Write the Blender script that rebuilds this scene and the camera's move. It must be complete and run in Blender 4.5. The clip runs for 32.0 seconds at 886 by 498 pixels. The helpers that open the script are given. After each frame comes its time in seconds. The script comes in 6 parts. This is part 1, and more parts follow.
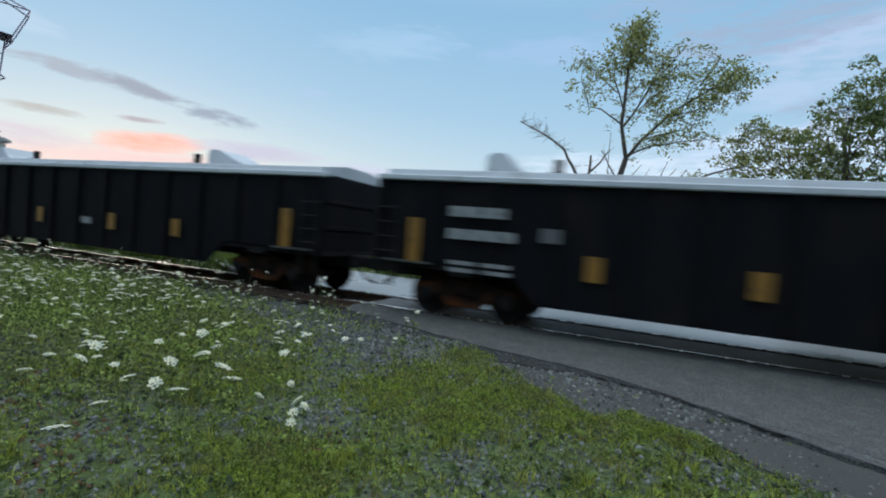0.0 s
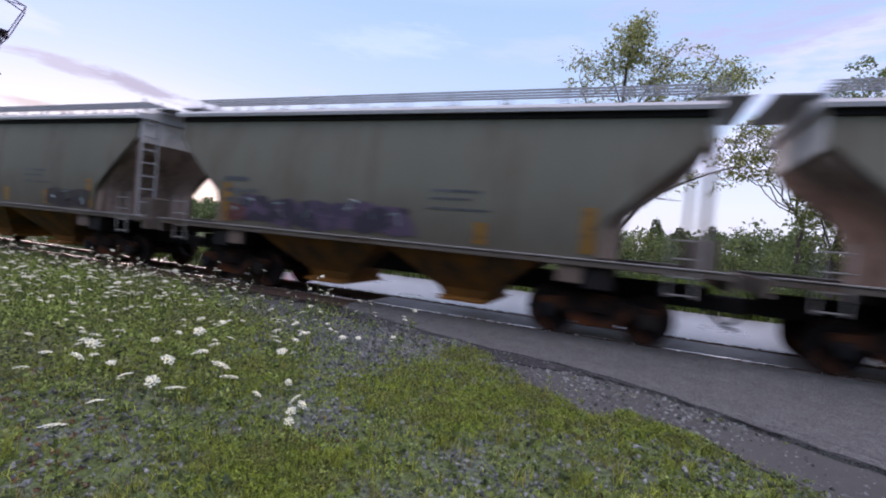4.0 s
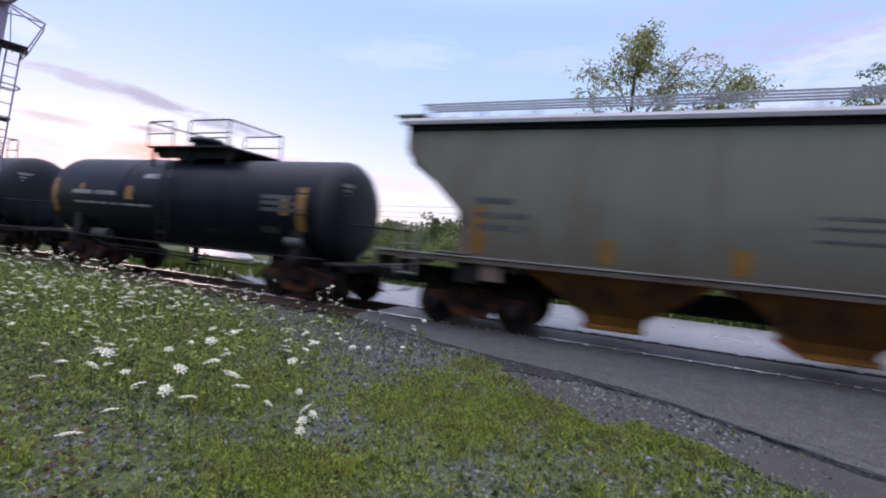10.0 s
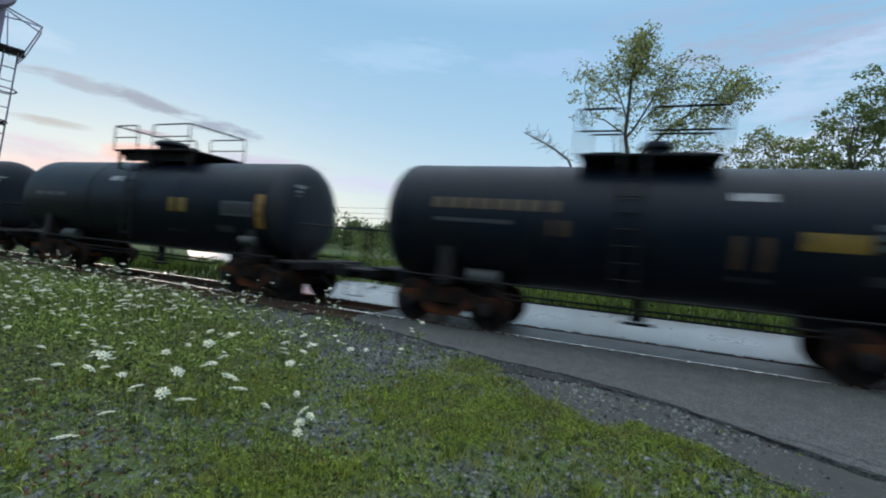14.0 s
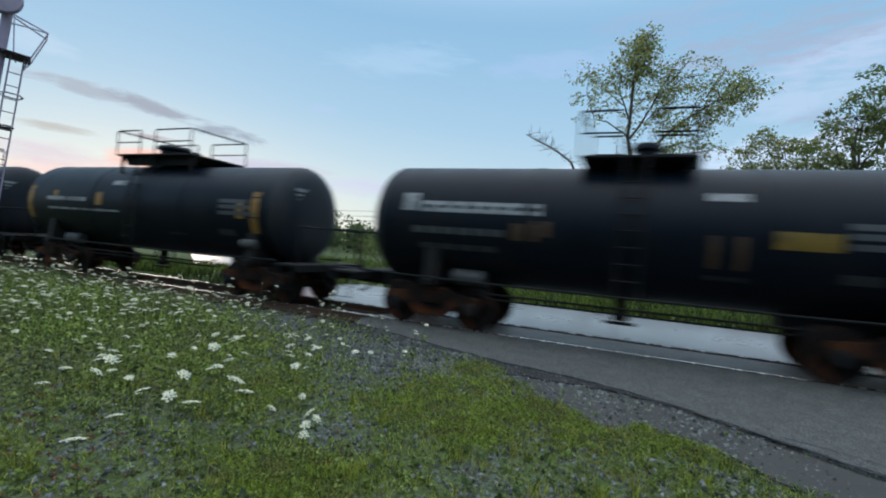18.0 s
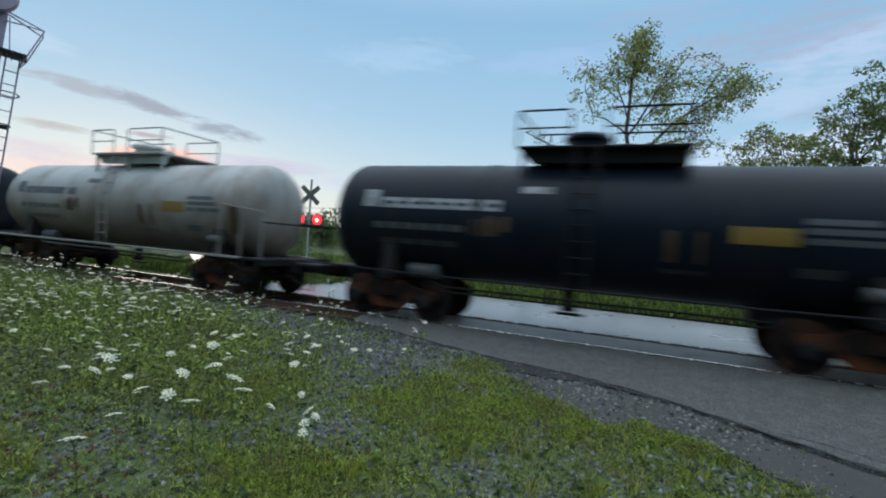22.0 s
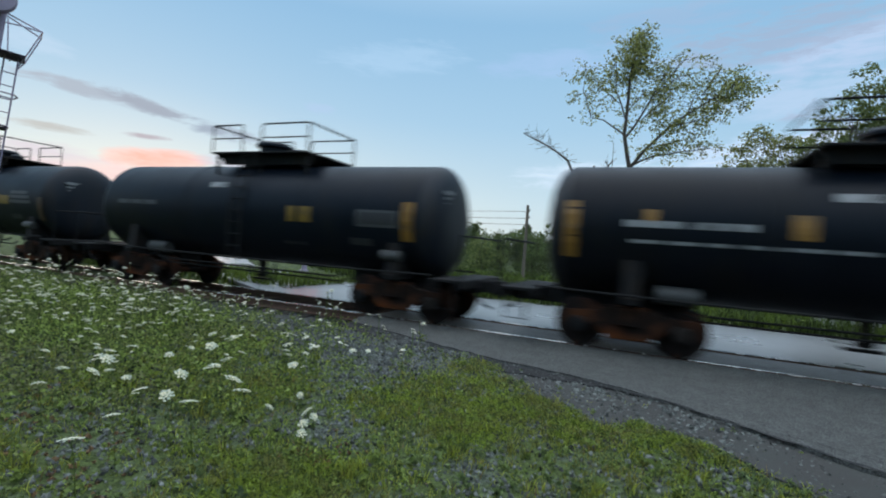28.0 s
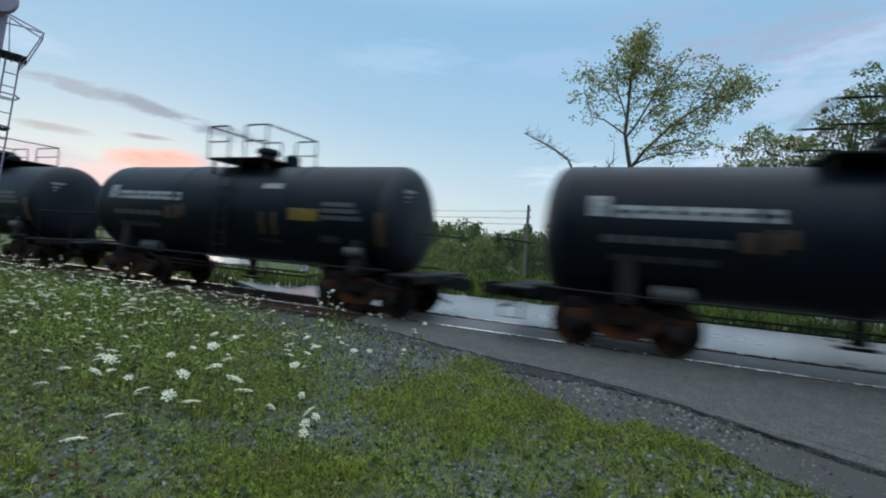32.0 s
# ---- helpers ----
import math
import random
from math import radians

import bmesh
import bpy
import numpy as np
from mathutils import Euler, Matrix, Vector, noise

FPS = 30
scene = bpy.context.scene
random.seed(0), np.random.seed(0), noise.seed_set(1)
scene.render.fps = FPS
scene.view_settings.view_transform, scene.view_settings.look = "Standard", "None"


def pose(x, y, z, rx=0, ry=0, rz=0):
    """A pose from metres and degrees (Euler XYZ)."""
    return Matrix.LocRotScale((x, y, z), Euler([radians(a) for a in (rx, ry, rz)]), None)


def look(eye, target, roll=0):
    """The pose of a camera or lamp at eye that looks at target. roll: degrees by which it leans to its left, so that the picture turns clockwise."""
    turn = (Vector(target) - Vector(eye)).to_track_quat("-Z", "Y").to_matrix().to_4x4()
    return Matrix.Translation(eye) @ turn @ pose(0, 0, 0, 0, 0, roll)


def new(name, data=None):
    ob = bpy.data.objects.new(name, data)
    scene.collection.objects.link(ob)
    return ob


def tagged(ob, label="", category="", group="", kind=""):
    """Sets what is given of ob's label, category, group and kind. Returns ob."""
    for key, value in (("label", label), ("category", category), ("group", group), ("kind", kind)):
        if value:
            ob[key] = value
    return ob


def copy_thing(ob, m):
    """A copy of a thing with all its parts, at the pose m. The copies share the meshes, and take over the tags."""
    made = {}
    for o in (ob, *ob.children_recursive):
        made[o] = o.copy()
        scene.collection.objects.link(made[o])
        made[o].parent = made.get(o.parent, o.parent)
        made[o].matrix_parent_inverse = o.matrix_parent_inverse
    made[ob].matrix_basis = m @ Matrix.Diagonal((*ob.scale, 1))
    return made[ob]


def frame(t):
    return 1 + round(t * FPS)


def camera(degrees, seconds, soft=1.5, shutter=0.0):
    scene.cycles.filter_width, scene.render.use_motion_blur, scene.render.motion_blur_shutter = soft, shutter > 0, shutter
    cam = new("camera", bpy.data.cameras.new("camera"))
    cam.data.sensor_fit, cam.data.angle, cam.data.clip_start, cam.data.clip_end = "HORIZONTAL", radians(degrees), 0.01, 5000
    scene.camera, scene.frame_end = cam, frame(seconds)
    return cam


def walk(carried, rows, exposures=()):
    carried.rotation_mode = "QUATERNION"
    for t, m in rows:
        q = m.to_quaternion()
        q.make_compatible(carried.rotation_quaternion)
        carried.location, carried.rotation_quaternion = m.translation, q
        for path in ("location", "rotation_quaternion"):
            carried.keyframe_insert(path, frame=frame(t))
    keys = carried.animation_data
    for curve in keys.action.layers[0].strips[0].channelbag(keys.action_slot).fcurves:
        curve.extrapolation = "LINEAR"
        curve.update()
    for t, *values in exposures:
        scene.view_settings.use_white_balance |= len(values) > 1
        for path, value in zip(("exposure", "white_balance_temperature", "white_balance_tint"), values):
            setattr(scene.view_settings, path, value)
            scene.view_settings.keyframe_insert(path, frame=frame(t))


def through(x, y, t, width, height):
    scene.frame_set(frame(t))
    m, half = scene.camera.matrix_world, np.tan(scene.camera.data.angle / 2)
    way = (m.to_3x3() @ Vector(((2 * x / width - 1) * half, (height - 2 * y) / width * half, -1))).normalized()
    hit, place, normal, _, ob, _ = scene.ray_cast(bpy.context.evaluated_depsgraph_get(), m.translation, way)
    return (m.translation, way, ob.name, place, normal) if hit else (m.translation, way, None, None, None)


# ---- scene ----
import itertools

# seconds, stops, kelvin, tint: the clip's camera brightens and reddens while the pale wagons fill the picture
EXPOSURES = [(0.0, -0.1, 6500, 10), (1.2, -0.1, 6500, 13), (2.0, 0.25, 6750, 28), (3.0, 0.32, 6750, 38), (9.4, 0.36, 6750, 40), (10.4, 0.25, 6700, 32), (11.4, 0.05, 6600, 17), (12.0, -0.06, 6500, 11), (13.0, -0.05, 6500, 10),
             (21.5, -0.1, 6500, 10), (23.0, -0.08, 6500, 11), (24.0, -0.05, 6500, 10), (32.0, -0.1, 6500, 10)]


def sight(x, y, z, yaw, tilt, lean):
    """Camera pose: yaw from +y towards +x, tilt upwards, lean to its left, in degrees."""
    a, b = radians(yaw), radians(tilt)
    way = Vector((math.sin(a) * math.cos(b), math.cos(a) * math.cos(b), math.sin(b)))
    return look((x, y, z), Vector((x, y, z)) + way, lean)


cam = camera(86.29, 32.0, soft=2.0, shutter=0.45)
walk(cam, [
    (0, sight(0.011, -10.244, 1.728, -22.27, -1.73, 4.80)),
    (1, sight(0.010, -10.246, 1.731, -22.22, -1.84, 4.75)),
    (2, sight(0.009, -10.243, 1.732, -22.17, -1.82, 4.84)),
    (3, sight(0.005, -10.246, 1.729, -22.06, -1.81, 5.03)),
    (3.5, sight(0.001, -10.246, 1.729, -22.02, -1.84, 5.06)),
    (5.5, sight(-0.002, -10.233, 1.736, -21.63, -1.81, 4.84)),
    (6, sight(-0.002, -10.235, 1.737, -21.68, -1.75, 4.78)),
    (7, sight(0.004, -10.235, 1.736, -21.91, -1.54, 4.68)),
    (7.5, sight(0.004, -10.241, 1.734, -22.09, -1.40, 4.70)),
    (8, sight(-0.002, -10.253, 1.732, -22.32, -1.23, 4.75)),
    (8.5, sight(-0.005, -10.262, 1.732, -22.57, -1.07, 4.80)),
    (9, sight(-0.004, -10.266, 1.732, -22.80, -0.94, 4.85)),
    (10, sight(-0.001, -10.270, 1.731, -23.06, -0.77, 4.87)),
    (11, sight(0.003, -10.277, 1.728, -23.20, -0.67, 4.78)),
    (12, sight(0.006, -10.271, 1.727, -23.19, -0.63, 4.74)),
    (13, sight(0.006, -10.267, 1.724, -23.03, -0.58, 4.71)),
    (14, sight(0.008, -10.268, 1.723, -22.89, -0.48, 4.65)),
    (14.5, sight(0.009, -10.267, 1.722, -22.84, -0.47, 4.62)),
    (16.5, sight(0.006, -10.287, 1.723, -23.11, -0.20, 4.50)),
    (17, sight(0.004, -10.290, 1.722, -23.18, -0.14, 4.48)),
    (18, sight(0.004, -10.289, 1.720, -23.26, -0.19, 4.36)),
    (19, sight(0.007, -10.284, 1.721, -23.33, -0.33, 4.32)),
    (20, sight(0.003, -10.292, 1.724, -23.43, -0.32, 4.41)),
    (20.5, sight(0.005, -10.292, 1.724, -23.40, -0.33, 4.41)),
    (21, sight(0.006, -10.291, 1.724, -23.30, -0.39, 4.35)),
    (21.5, sight(0.007, -10.288, 1.723, -23.18, -0.45, 4.26)),
    (22, sight(0.008, -10.288, 1.724, -23.09, -0.50, 4.17)),
    (23, sight(0.012, -10.288, 1.723, -23.03, -0.56, 4.06)),
    (24, sight(0.012, -10.290, 1.718, -23.01, -0.52, 4.08)),
    (25, sight(0.015, -10.284, 1.719, -22.94, -0.48, 4.08)),
    (25.5, sight(0.017, -10.281, 1.716, -22.92, -0.46, 4.10)),
    (27.5, sight(0.012, -10.295, 1.718, -22.91, -0.32, 4.19)),
    (28, sight(0.011, -10.295, 1.718, -22.93, -0.32, 4.16)),
    (29, sight(0.018, -10.285, 1.715, -22.88, -0.35, 4.00)),
    (30, sight(0.024, -10.287, 1.712, -22.85, -0.35, 3.94)),
    (31, sight(0.015, -10.305, 1.718, -22.95, -0.33, 4.04)),
    (32, sight(0.009, -10.302, 1.719, -23.02, -0.34, 4.10)),
], EXPOSURES)

V = 16.75          # speed of the train, metres a second
RND = random.Random(7)

# ---- world and sun ----
world = bpy.data.worlds.new("dusk")
scene.world = world
world.use_nodes = True
wn = world.node_tree.nodes
wl = world.node_tree.links
wn.clear()
SUN_AZ = -57.0     # the sunset, degrees from +y towards +x


def wnode(kind, **kw):
    n = wn.new(kind)
    for k, v in kw.items():
        if k == "op":
            n.operation = v
        else:
            n.inputs[k].default_value = v
    return n


w_out = wn.new("ShaderNodeOutputWorld")
w_bg = wn.new("ShaderNodeBackground")
w_sky = wn.new("ShaderNodeTexSky")
w_sky.sky_type = "NISHITA"
w_sky.sun_disc = False
w_sky.sun_elevation = radians(3.0)
w_sky.sun_rotation = radians(SUN_AZ)
w_sky.dust_density = 1.0
w_sky.ozone_density = 1.6
w_co = wn.new("ShaderNodeTexCoord")
w_sep = wn.new("ShaderNodeSeparateXYZ")


def wmath(op, a, b=None, clamp=False):
    n = wn.new("ShaderNodeMath")
    n.operation = op
    n.use_clamp = clamp
    for i, s in enumerate((a, b)):
        if s is None:
            continue
        if isinstance(s, (int, float)):
            n.inputs[i].default_value = s
        else:
            wl.new(s, n.inputs[i])
    return n.outputs[0]


def wmix(fac, a, b, kind="MIX"):
    n = wn.new("ShaderNodeMix")
    n.data_type = "RGBA"
    n.blend_type = kind
    for s, key in ((fac, 0), (a, 6), (b, 7)):
        if isinstance(s, (int, float)):
            n.inputs[key].default_value = s
        elif isinstance(s, tuple):
            n.inputs[key].default_value = (*s, 1)
        else:
            wl.new(s, n.inputs[key])
    return n.outputs[2]


# the direction as azimuth from +y and elevation, in degrees
w_nrm = wn.new("ShaderNodeVectorMath")
w_nrm.operation = "NORMALIZE"
wl.new(w_co.outputs["Generated"], w_nrm.inputs[0])
wl.new(w_nrm.outputs[0], w_sep.inputs[0])
w_azm = wmath("MULTIPLY", wmath("ARCTAN2", w_sep.outputs[0], w_sep.outputs[1]), 57.2958)
w_el = wmath("MULTIPLY", wmath("ARCSINE", w_sep.outputs[2]), 57.2958)
w_cmb = wn.new("ShaderNodeCombineXYZ")
wl.new(wmath("MULTIPLY", w_azm, 0.06), w_cmb.inputs[0])
wl.new(wmath("MULTIPLY", w_el, 0.3), w_cmb.inputs[1])
w_n1 = wn.new("ShaderNodeTexNoise")
wl.new(w_cmb.outputs[0], w_n1.inputs["Vector"])
w_n1.inputs["Scale"].default_value = 3.2
w_n1.inputs["Detail"].default_value = 8.0
w_n1.inputs["Roughness"].default_value = 0.68
w_n1.inputs["Distortion"].default_value = 0.3
w_noise = wmath("SUBTRACT", w_n1.outputs[0], 0.5)


def wramp(value, stops):
    n = wn.new("ShaderNodeValToRGB")
    els = n.color_ramp.elements
    while len(els) < len(stops):
        els.new(0.5)
    for e, (p, c) in zip(els, stops):
        e.position = p
        e.color = (*c, 1)
    wl.new(value, n.inputs[0])
    return n.outputs[0]


# clear dusk sky: pale horizon, blue above, unseen zenith raised to light the ground
w_up = wmath("DIVIDE", w_el, 90.0, True)
w_grad = wramp(w_up, [(0.0, (0.56, 0.66, 0.72)), (0.06, (0.52, 0.68, 0.78)), (0.16, (0.36, 0.57, 0.76)), (0.28, (0.27, 0.49, 0.72)), (0.5, (0.64, 0.79, 0.95)), (1.0, (0.86, 0.93, 1.0))])
w_gain = wramp(w_up, [(0.0, (0.43, 0.43, 0.43)), (0.3, (0.42, 0.42, 0.42)), (0.55, (0.8, 0.8, 0.8)), (1.0, (1.0, 1.0, 1.0))])
w_base = wmix(1.0, w_grad, w_gain, "MULTIPLY")
w_base = wmix(1.0, w_base, (30.0, 30.0, 30.0), "MULTIPLY")
w_flat = wmix(0.12, w_base, w_sky.outputs[0])
# the side of the sky where the sun went down
sx, sy = math.sin(radians(SUN_AZ)), math.cos(radians(SUN_AZ))
w_az = wmath("ADD", wmath("MULTIPLY", w_sep.outputs[0], sx), wmath("MULTIPLY", w_sep.outputs[1], sy))
w_low = wmath("POWER", wmath("SUBTRACT", 1.0, wmath("ABSOLUTE", w_sep.outputs[2]), True), 10.0)
w_glow = wmath("MULTIPLY", wmath("POWER", wmath("MAXIMUM", w_az, 0.0), 6.0), w_low, True)
w_c = wmix(wmath("MULTIPLY", w_glow, 0.95), w_flat, (11.8, 11.2, 8.6))


def cloud(az, el, half, thick, slope, colour, amount, rough=3.4):
    """One bank of cloud: a soft ragged streak."""
    global w_c
    du = wmath("SUBTRACT", w_azm, az)
    dv = wmath("SUBTRACT", wmath("SUBTRACT", w_el, el), wmath("MULTIPLY", du, slope))
    d = wmath("ADD", wmath("POWER", wmath("ABSOLUTE", wmath("DIVIDE", du, half)), 2.0), wmath("POWER", wmath("ABSOLUTE", wmath("DIVIDE", dv, thick)), 2.0))
    f = wmath("ADD", wmath("SUBTRACT", 1.0, d), wmath("MULTIPLY", w_noise, rough), True)
    w_c = wmix(wmath("MULTIPLY", f, amount), w_c, colour)


cloud(-54, 4.6, 16, 2.0, 0.02, (11.0, 7.2, 7.2), 0.75, 1.2)
cloud(-64, 6.0, 5.5, 1.2, 0.0, (8.4, 7.6, 8.3), 0.8, 2.4)
cloud(-54.5, 6.9, 5.5, 1.2, 0.07, (13.1, 5.9, 4.6), 0.9, 1.6)
cloud(-44, 7.4, 8.0, 1.1, 0.0, (6.9, 6.7, 8.4), 0.8, 1.8)
cloud(-31, 6.4, 10.0, 1.3, 0.0, (7.2, 7.6, 9.5), 0.75, 1.8)
cloud(-61, 12.3, 7.0, 0.75, -0.1, (4.9, 5.5, 6.4), 0.9, 4.4)
cloud(-55.5, 11.9, 4.6, 0.8, -0.2, (4.2, 4.7, 5.6), 0.9, 4.4)
cloud(-48.5, 10.5, 4.2, 0.9, -0.13, (4.0, 4.7, 5.8), 0.9, 4.4)
cloud(-63.5, 8.3, 3.6, 0.45, 0.0, (6.0, 5.9, 5.6), 0.85)
cloud(-55.5, 8.9, 2.4, 0.32, 0.02, (5.6, 5.0, 5.5), 0.9)
cloud(-38.6, 14.6, 2.0, 0.7, 0.0, (5.0, 6.8, 9.2), 0.7)
cloud(-30, 21, 9.0, 2.0, 0.1, (5.4, 7.7, 10.2), 0.4)
cloud(-11, 21.5, 9.0, 1.8, 0.05, (4.4, 6.4, 9.5), 0.6)
cloud(12, 16.5, 8.0, 1.8, 0.15, (6.2, 7.6, 10.0), 0.5, 4.0)
cloud(17, 20.5, 9.0, 2.2, 0.15, (5.9, 7.2, 9.7), 0.7)
cloud(10, 22, 11.0, 2.4, 0.12, (4.0, 5.1, 7.0), 0.75, 6.0)
cloud(20, 15, 8.0, 2.6, 0.2, (4.2, 5.1, 6.9), 0.7, 6.0)
cloud(0, 25, 9.0, 1.8, 0.05, (4.2, 5.4, 7.6), 0.4, 5.0)
cloud(14, 11.0, 14.0, 3.0, 0.05, (7.9, 9.2, 11.8), 0.7)
cloud(-4, 9.0, 12.0, 2.0, 0.0, (8.7, 10.0, 11.8), 0.55)
cloud(-66, 15.5, 5.0, 1.2, -0.05, (6.7, 8.2, 10.0), 0.4)
w_bg.inputs["Strength"].default_value = 0.1
wl.new(w_c, w_bg.inputs[0])
wl.new(w_bg.outputs[0], w_out.inputs[0])

sun = new("sun", bpy.data.lights.new("sun", "SUN"))
sun.data.energy = 0.5
sun.data.angle = radians(18)
sun.data.color = (1.0, 0.78, 0.6)
sun.matrix_world = look((40 * sx, 40 * sy, 4.0), (0, 0, 0))


# ---- materials ----
def material(name, base, rough=0.7, metal=0.0, var=0.25, scale=3.0, fine=40.0, bump=0.2, dirt=None, dirt_amount=0.5,
             dirt_scale=1.2, spec=0.5, random_tint=0.0, streak=0.0, stones=0.0):
    """A surface with a coarse and a fine variation, stains of a second colour and a fine relief."""
    m = bpy.data.materials.new(name)
    m.use_nodes = True
    n, l = m.node_tree.nodes, m.node_tree.links
    b = n["Principled BSDF"]
    co = n.new("ShaderNodeTexCoord")
    mp = n.new("ShaderNodeMapping")
    l.new(co.outputs["Object"], mp.inputs[0])
    if streak:
        mp.inputs["Scale"].default_value = (1, 1, streak)
    a = n.new("ShaderNodeTexNoise")
    a.inputs["Scale"].default_value, a.inputs["Detail"].default_value = scale, 5
    c = n.new("ShaderNodeTexNoise")
    c.inputs["Scale"].default_value, c.inputs["Detail"].default_value = fine, 3
    l.new(mp.outputs[0], a.inputs["Vector"])
    l.new(co.outputs["Object"], c.inputs["Vector"])

    def mix(f, x, y, kind="MIX"):
        k = n.new("ShaderNodeMix")
        k.data_type, k.blend_type = "RGBA", kind
        for s, i in ((f, 0), (x, 6), (y, 7)):
            if isinstance(s, (int, float)):
                k.inputs[i].default_value = s
            elif isinstance(s, tuple):
                k.inputs[i].default_value = (*s, 1)
            else:
                l.new(s, k.inputs[i])
        return k.outputs[2]

    lo = tuple(v * (1 - var) for v in base)
    hi = tuple(min(1, v * (1 + var)) for v in base)
    col = mix(a.outputs[0], lo, hi)
    col = mix(0.5 * var, col, mix(c.outputs[0], (0.0, 0.0, 0.0), (1.0, 1.0, 1.0)), "SOFT_LIGHT")
    if dirt:
        d = n.new("ShaderNodeTexNoise")
        d.inputs["Scale"].default_value, d.inputs["Detail"].default_value = dirt_scale, 8
        d.inputs["Roughness"].default_value = 0.62
        l.new(mp.outputs[0], d.inputs["Vector"])
        r = n.new("ShaderNodeValToRGB")
        r.color_ramp.elements[0].position = 0.62 - 0.3 * dirt_amount
        r.color_ramp.elements[1].position = 0.78 - 0.2 * dirt_amount
        l.new(d.outputs[0], r.inputs[0])
        col = mix(r.outputs[0], col, dirt)
    if stones:
        vo = n.new("ShaderNodeTexVoronoi")
        vo.inputs["Scale"].default_value = stones
        l.new(co.outputs["Object"], vo.inputs["Vector"])
        bw = n.new("ShaderNodeRGBToBW")
        l.new(vo.outputs["Color"], bw.inputs[0])
        sr = n.new("ShaderNodeMapRange")
        sr.inputs["From Min"].default_value, sr.inputs["From Max"].default_value = 0.15, 0.85
        sr.inputs["To Min"].default_value, sr.inputs["To Max"].default_value = 0.5, 1.5
        l.new(bw.outputs[0], sr.inputs["Value"])
        sv = n.new("ShaderNodeHueSaturation")
        l.new(sr.outputs[0], sv.inputs["Value"])
        l.new(col, sv.inputs["Color"])
        col = sv.outputs[0]
    if random_tint:
        o = n.new("ShaderNodeObjectInfo")
        hs = n.new("ShaderNodeHueSaturation")
        mr = n.new("ShaderNodeMapRange")
        mr.inputs["To Min"].default_value, mr.inputs["To Max"].default_value = 1 - random_tint, 1 + random_tint
        l.new(o.outputs["Random"], mr.inputs["Value"])
        l.new(mr.outputs[0], hs.inputs["Value"])
        l.new(col, hs.inputs["Color"])
        col = hs.outputs[0]
    l.new(col, b.inputs["Base Color"])
    rr = n.new("ShaderNodeMapRange")
    rr.inputs["To Min"].default_value, rr.inputs["To Max"].default_value = max(0.02, rough - 0.12), min(1, rough + 0.12)
    l.new(a.outputs[0], rr.inputs["Value"])
    l.new(rr.outputs[0], b.inputs["Roughness"])
    b.inputs["Metallic"].default_value = metal
    b.inputs["Specular IOR Level"].default_value = spec
    if bump:
        k = n.new("ShaderNodeBump")
        k.inputs["Strength"].default_value, k.inputs["Distance"].default_value = bump, 0.02
        l.new(vo.outputs["Distance"] if stones else c.outputs[0], k.inputs["Height"])
        k.invert = bool(stones)
        l.new(k.outputs[0], b.inputs["Normal"])
    return m


def leaf_material(name, base, var=0.45, alt=None, patch=1.1, through=0.45):
    """Leaves and blades: each island has a tint of its own, and some light comes through."""
    m = bpy.data.materials.new(name)
    m.use_nodes = True
    n, l = m.node_tree.nodes, m.node_tree.links
    b = n["Principled BSDF"]
    g = n.new("ShaderNodeNewGeometry")
    r = n.new("ShaderNodeValToRGB")
    e = r.color_ramp.elements
    e[0].color = (*[v * (1 - var) for v in base], 1)
    e[1].color = (base[0] * (1 + var) * 1.15, base[1] * (1 + var), base[2] * (1 + var * 0.3), 1) if through else (*[v * (1 + var) for v in base], 1)
    l.new(g.outputs["Random Per Island"], r.inputs[0])
    col = r.outputs[0]
    if alt:
        # patches where other kinds grow
        co = n.new("ShaderNodeTexCoord")
        ns = n.new("ShaderNodeTexNoise")
        ns.inputs["Scale"].default_value, ns.inputs["Detail"].default_value = patch, 4
        l.new(co.outputs["Object"], ns.inputs["Vector"])
        mr = n.new("ShaderNodeMapRange")
        mr.inputs["From Min"].default_value, mr.inputs["From Max"].default_value = 0.42, 0.6
        l.new(ns.outputs[0], mr.inputs["Value"])
        k = n.new("ShaderNodeMix")
        k.data_type, k.blend_type = "RGBA", "MULTIPLY"
        k.inputs[7].default_value = (*[q / p for q, p in zip(alt, base)], 1)
        l.new(mr.outputs[0], k.inputs[0])
        l.new(col, k.inputs[6])
        col = k.outputs[2]
    l.new(col, b.inputs["Base Color"])
    b.inputs["Roughness"].default_value = 0.6
    b.inputs["Specular IOR Level"].default_value = 0.3
    t = n.new("ShaderNodeBsdfTranslucent")
    l.new(col, t.inputs[0])
    x = n.new("ShaderNodeMixShader")
    x.inputs[0].default_value = through
    out = n["Material Output"]
    l.new(b.outputs[0], x.inputs[1])
    l.new(t.outputs[0], x.inputs[2])
    l.new(x.outputs[0], out.inputs[0])
    return m


def ground_material():
    m = material("meadow_ground", (0.075, 0.098, 0.034), 0.95, var=0.6, scale=2.2, fine=45, bump=0.8,
                 dirt=(0.07, 0.078, 0.07), dirt_amount=0.45, dirt_scale=2.2, spec=0.1, stones=36)
    return m


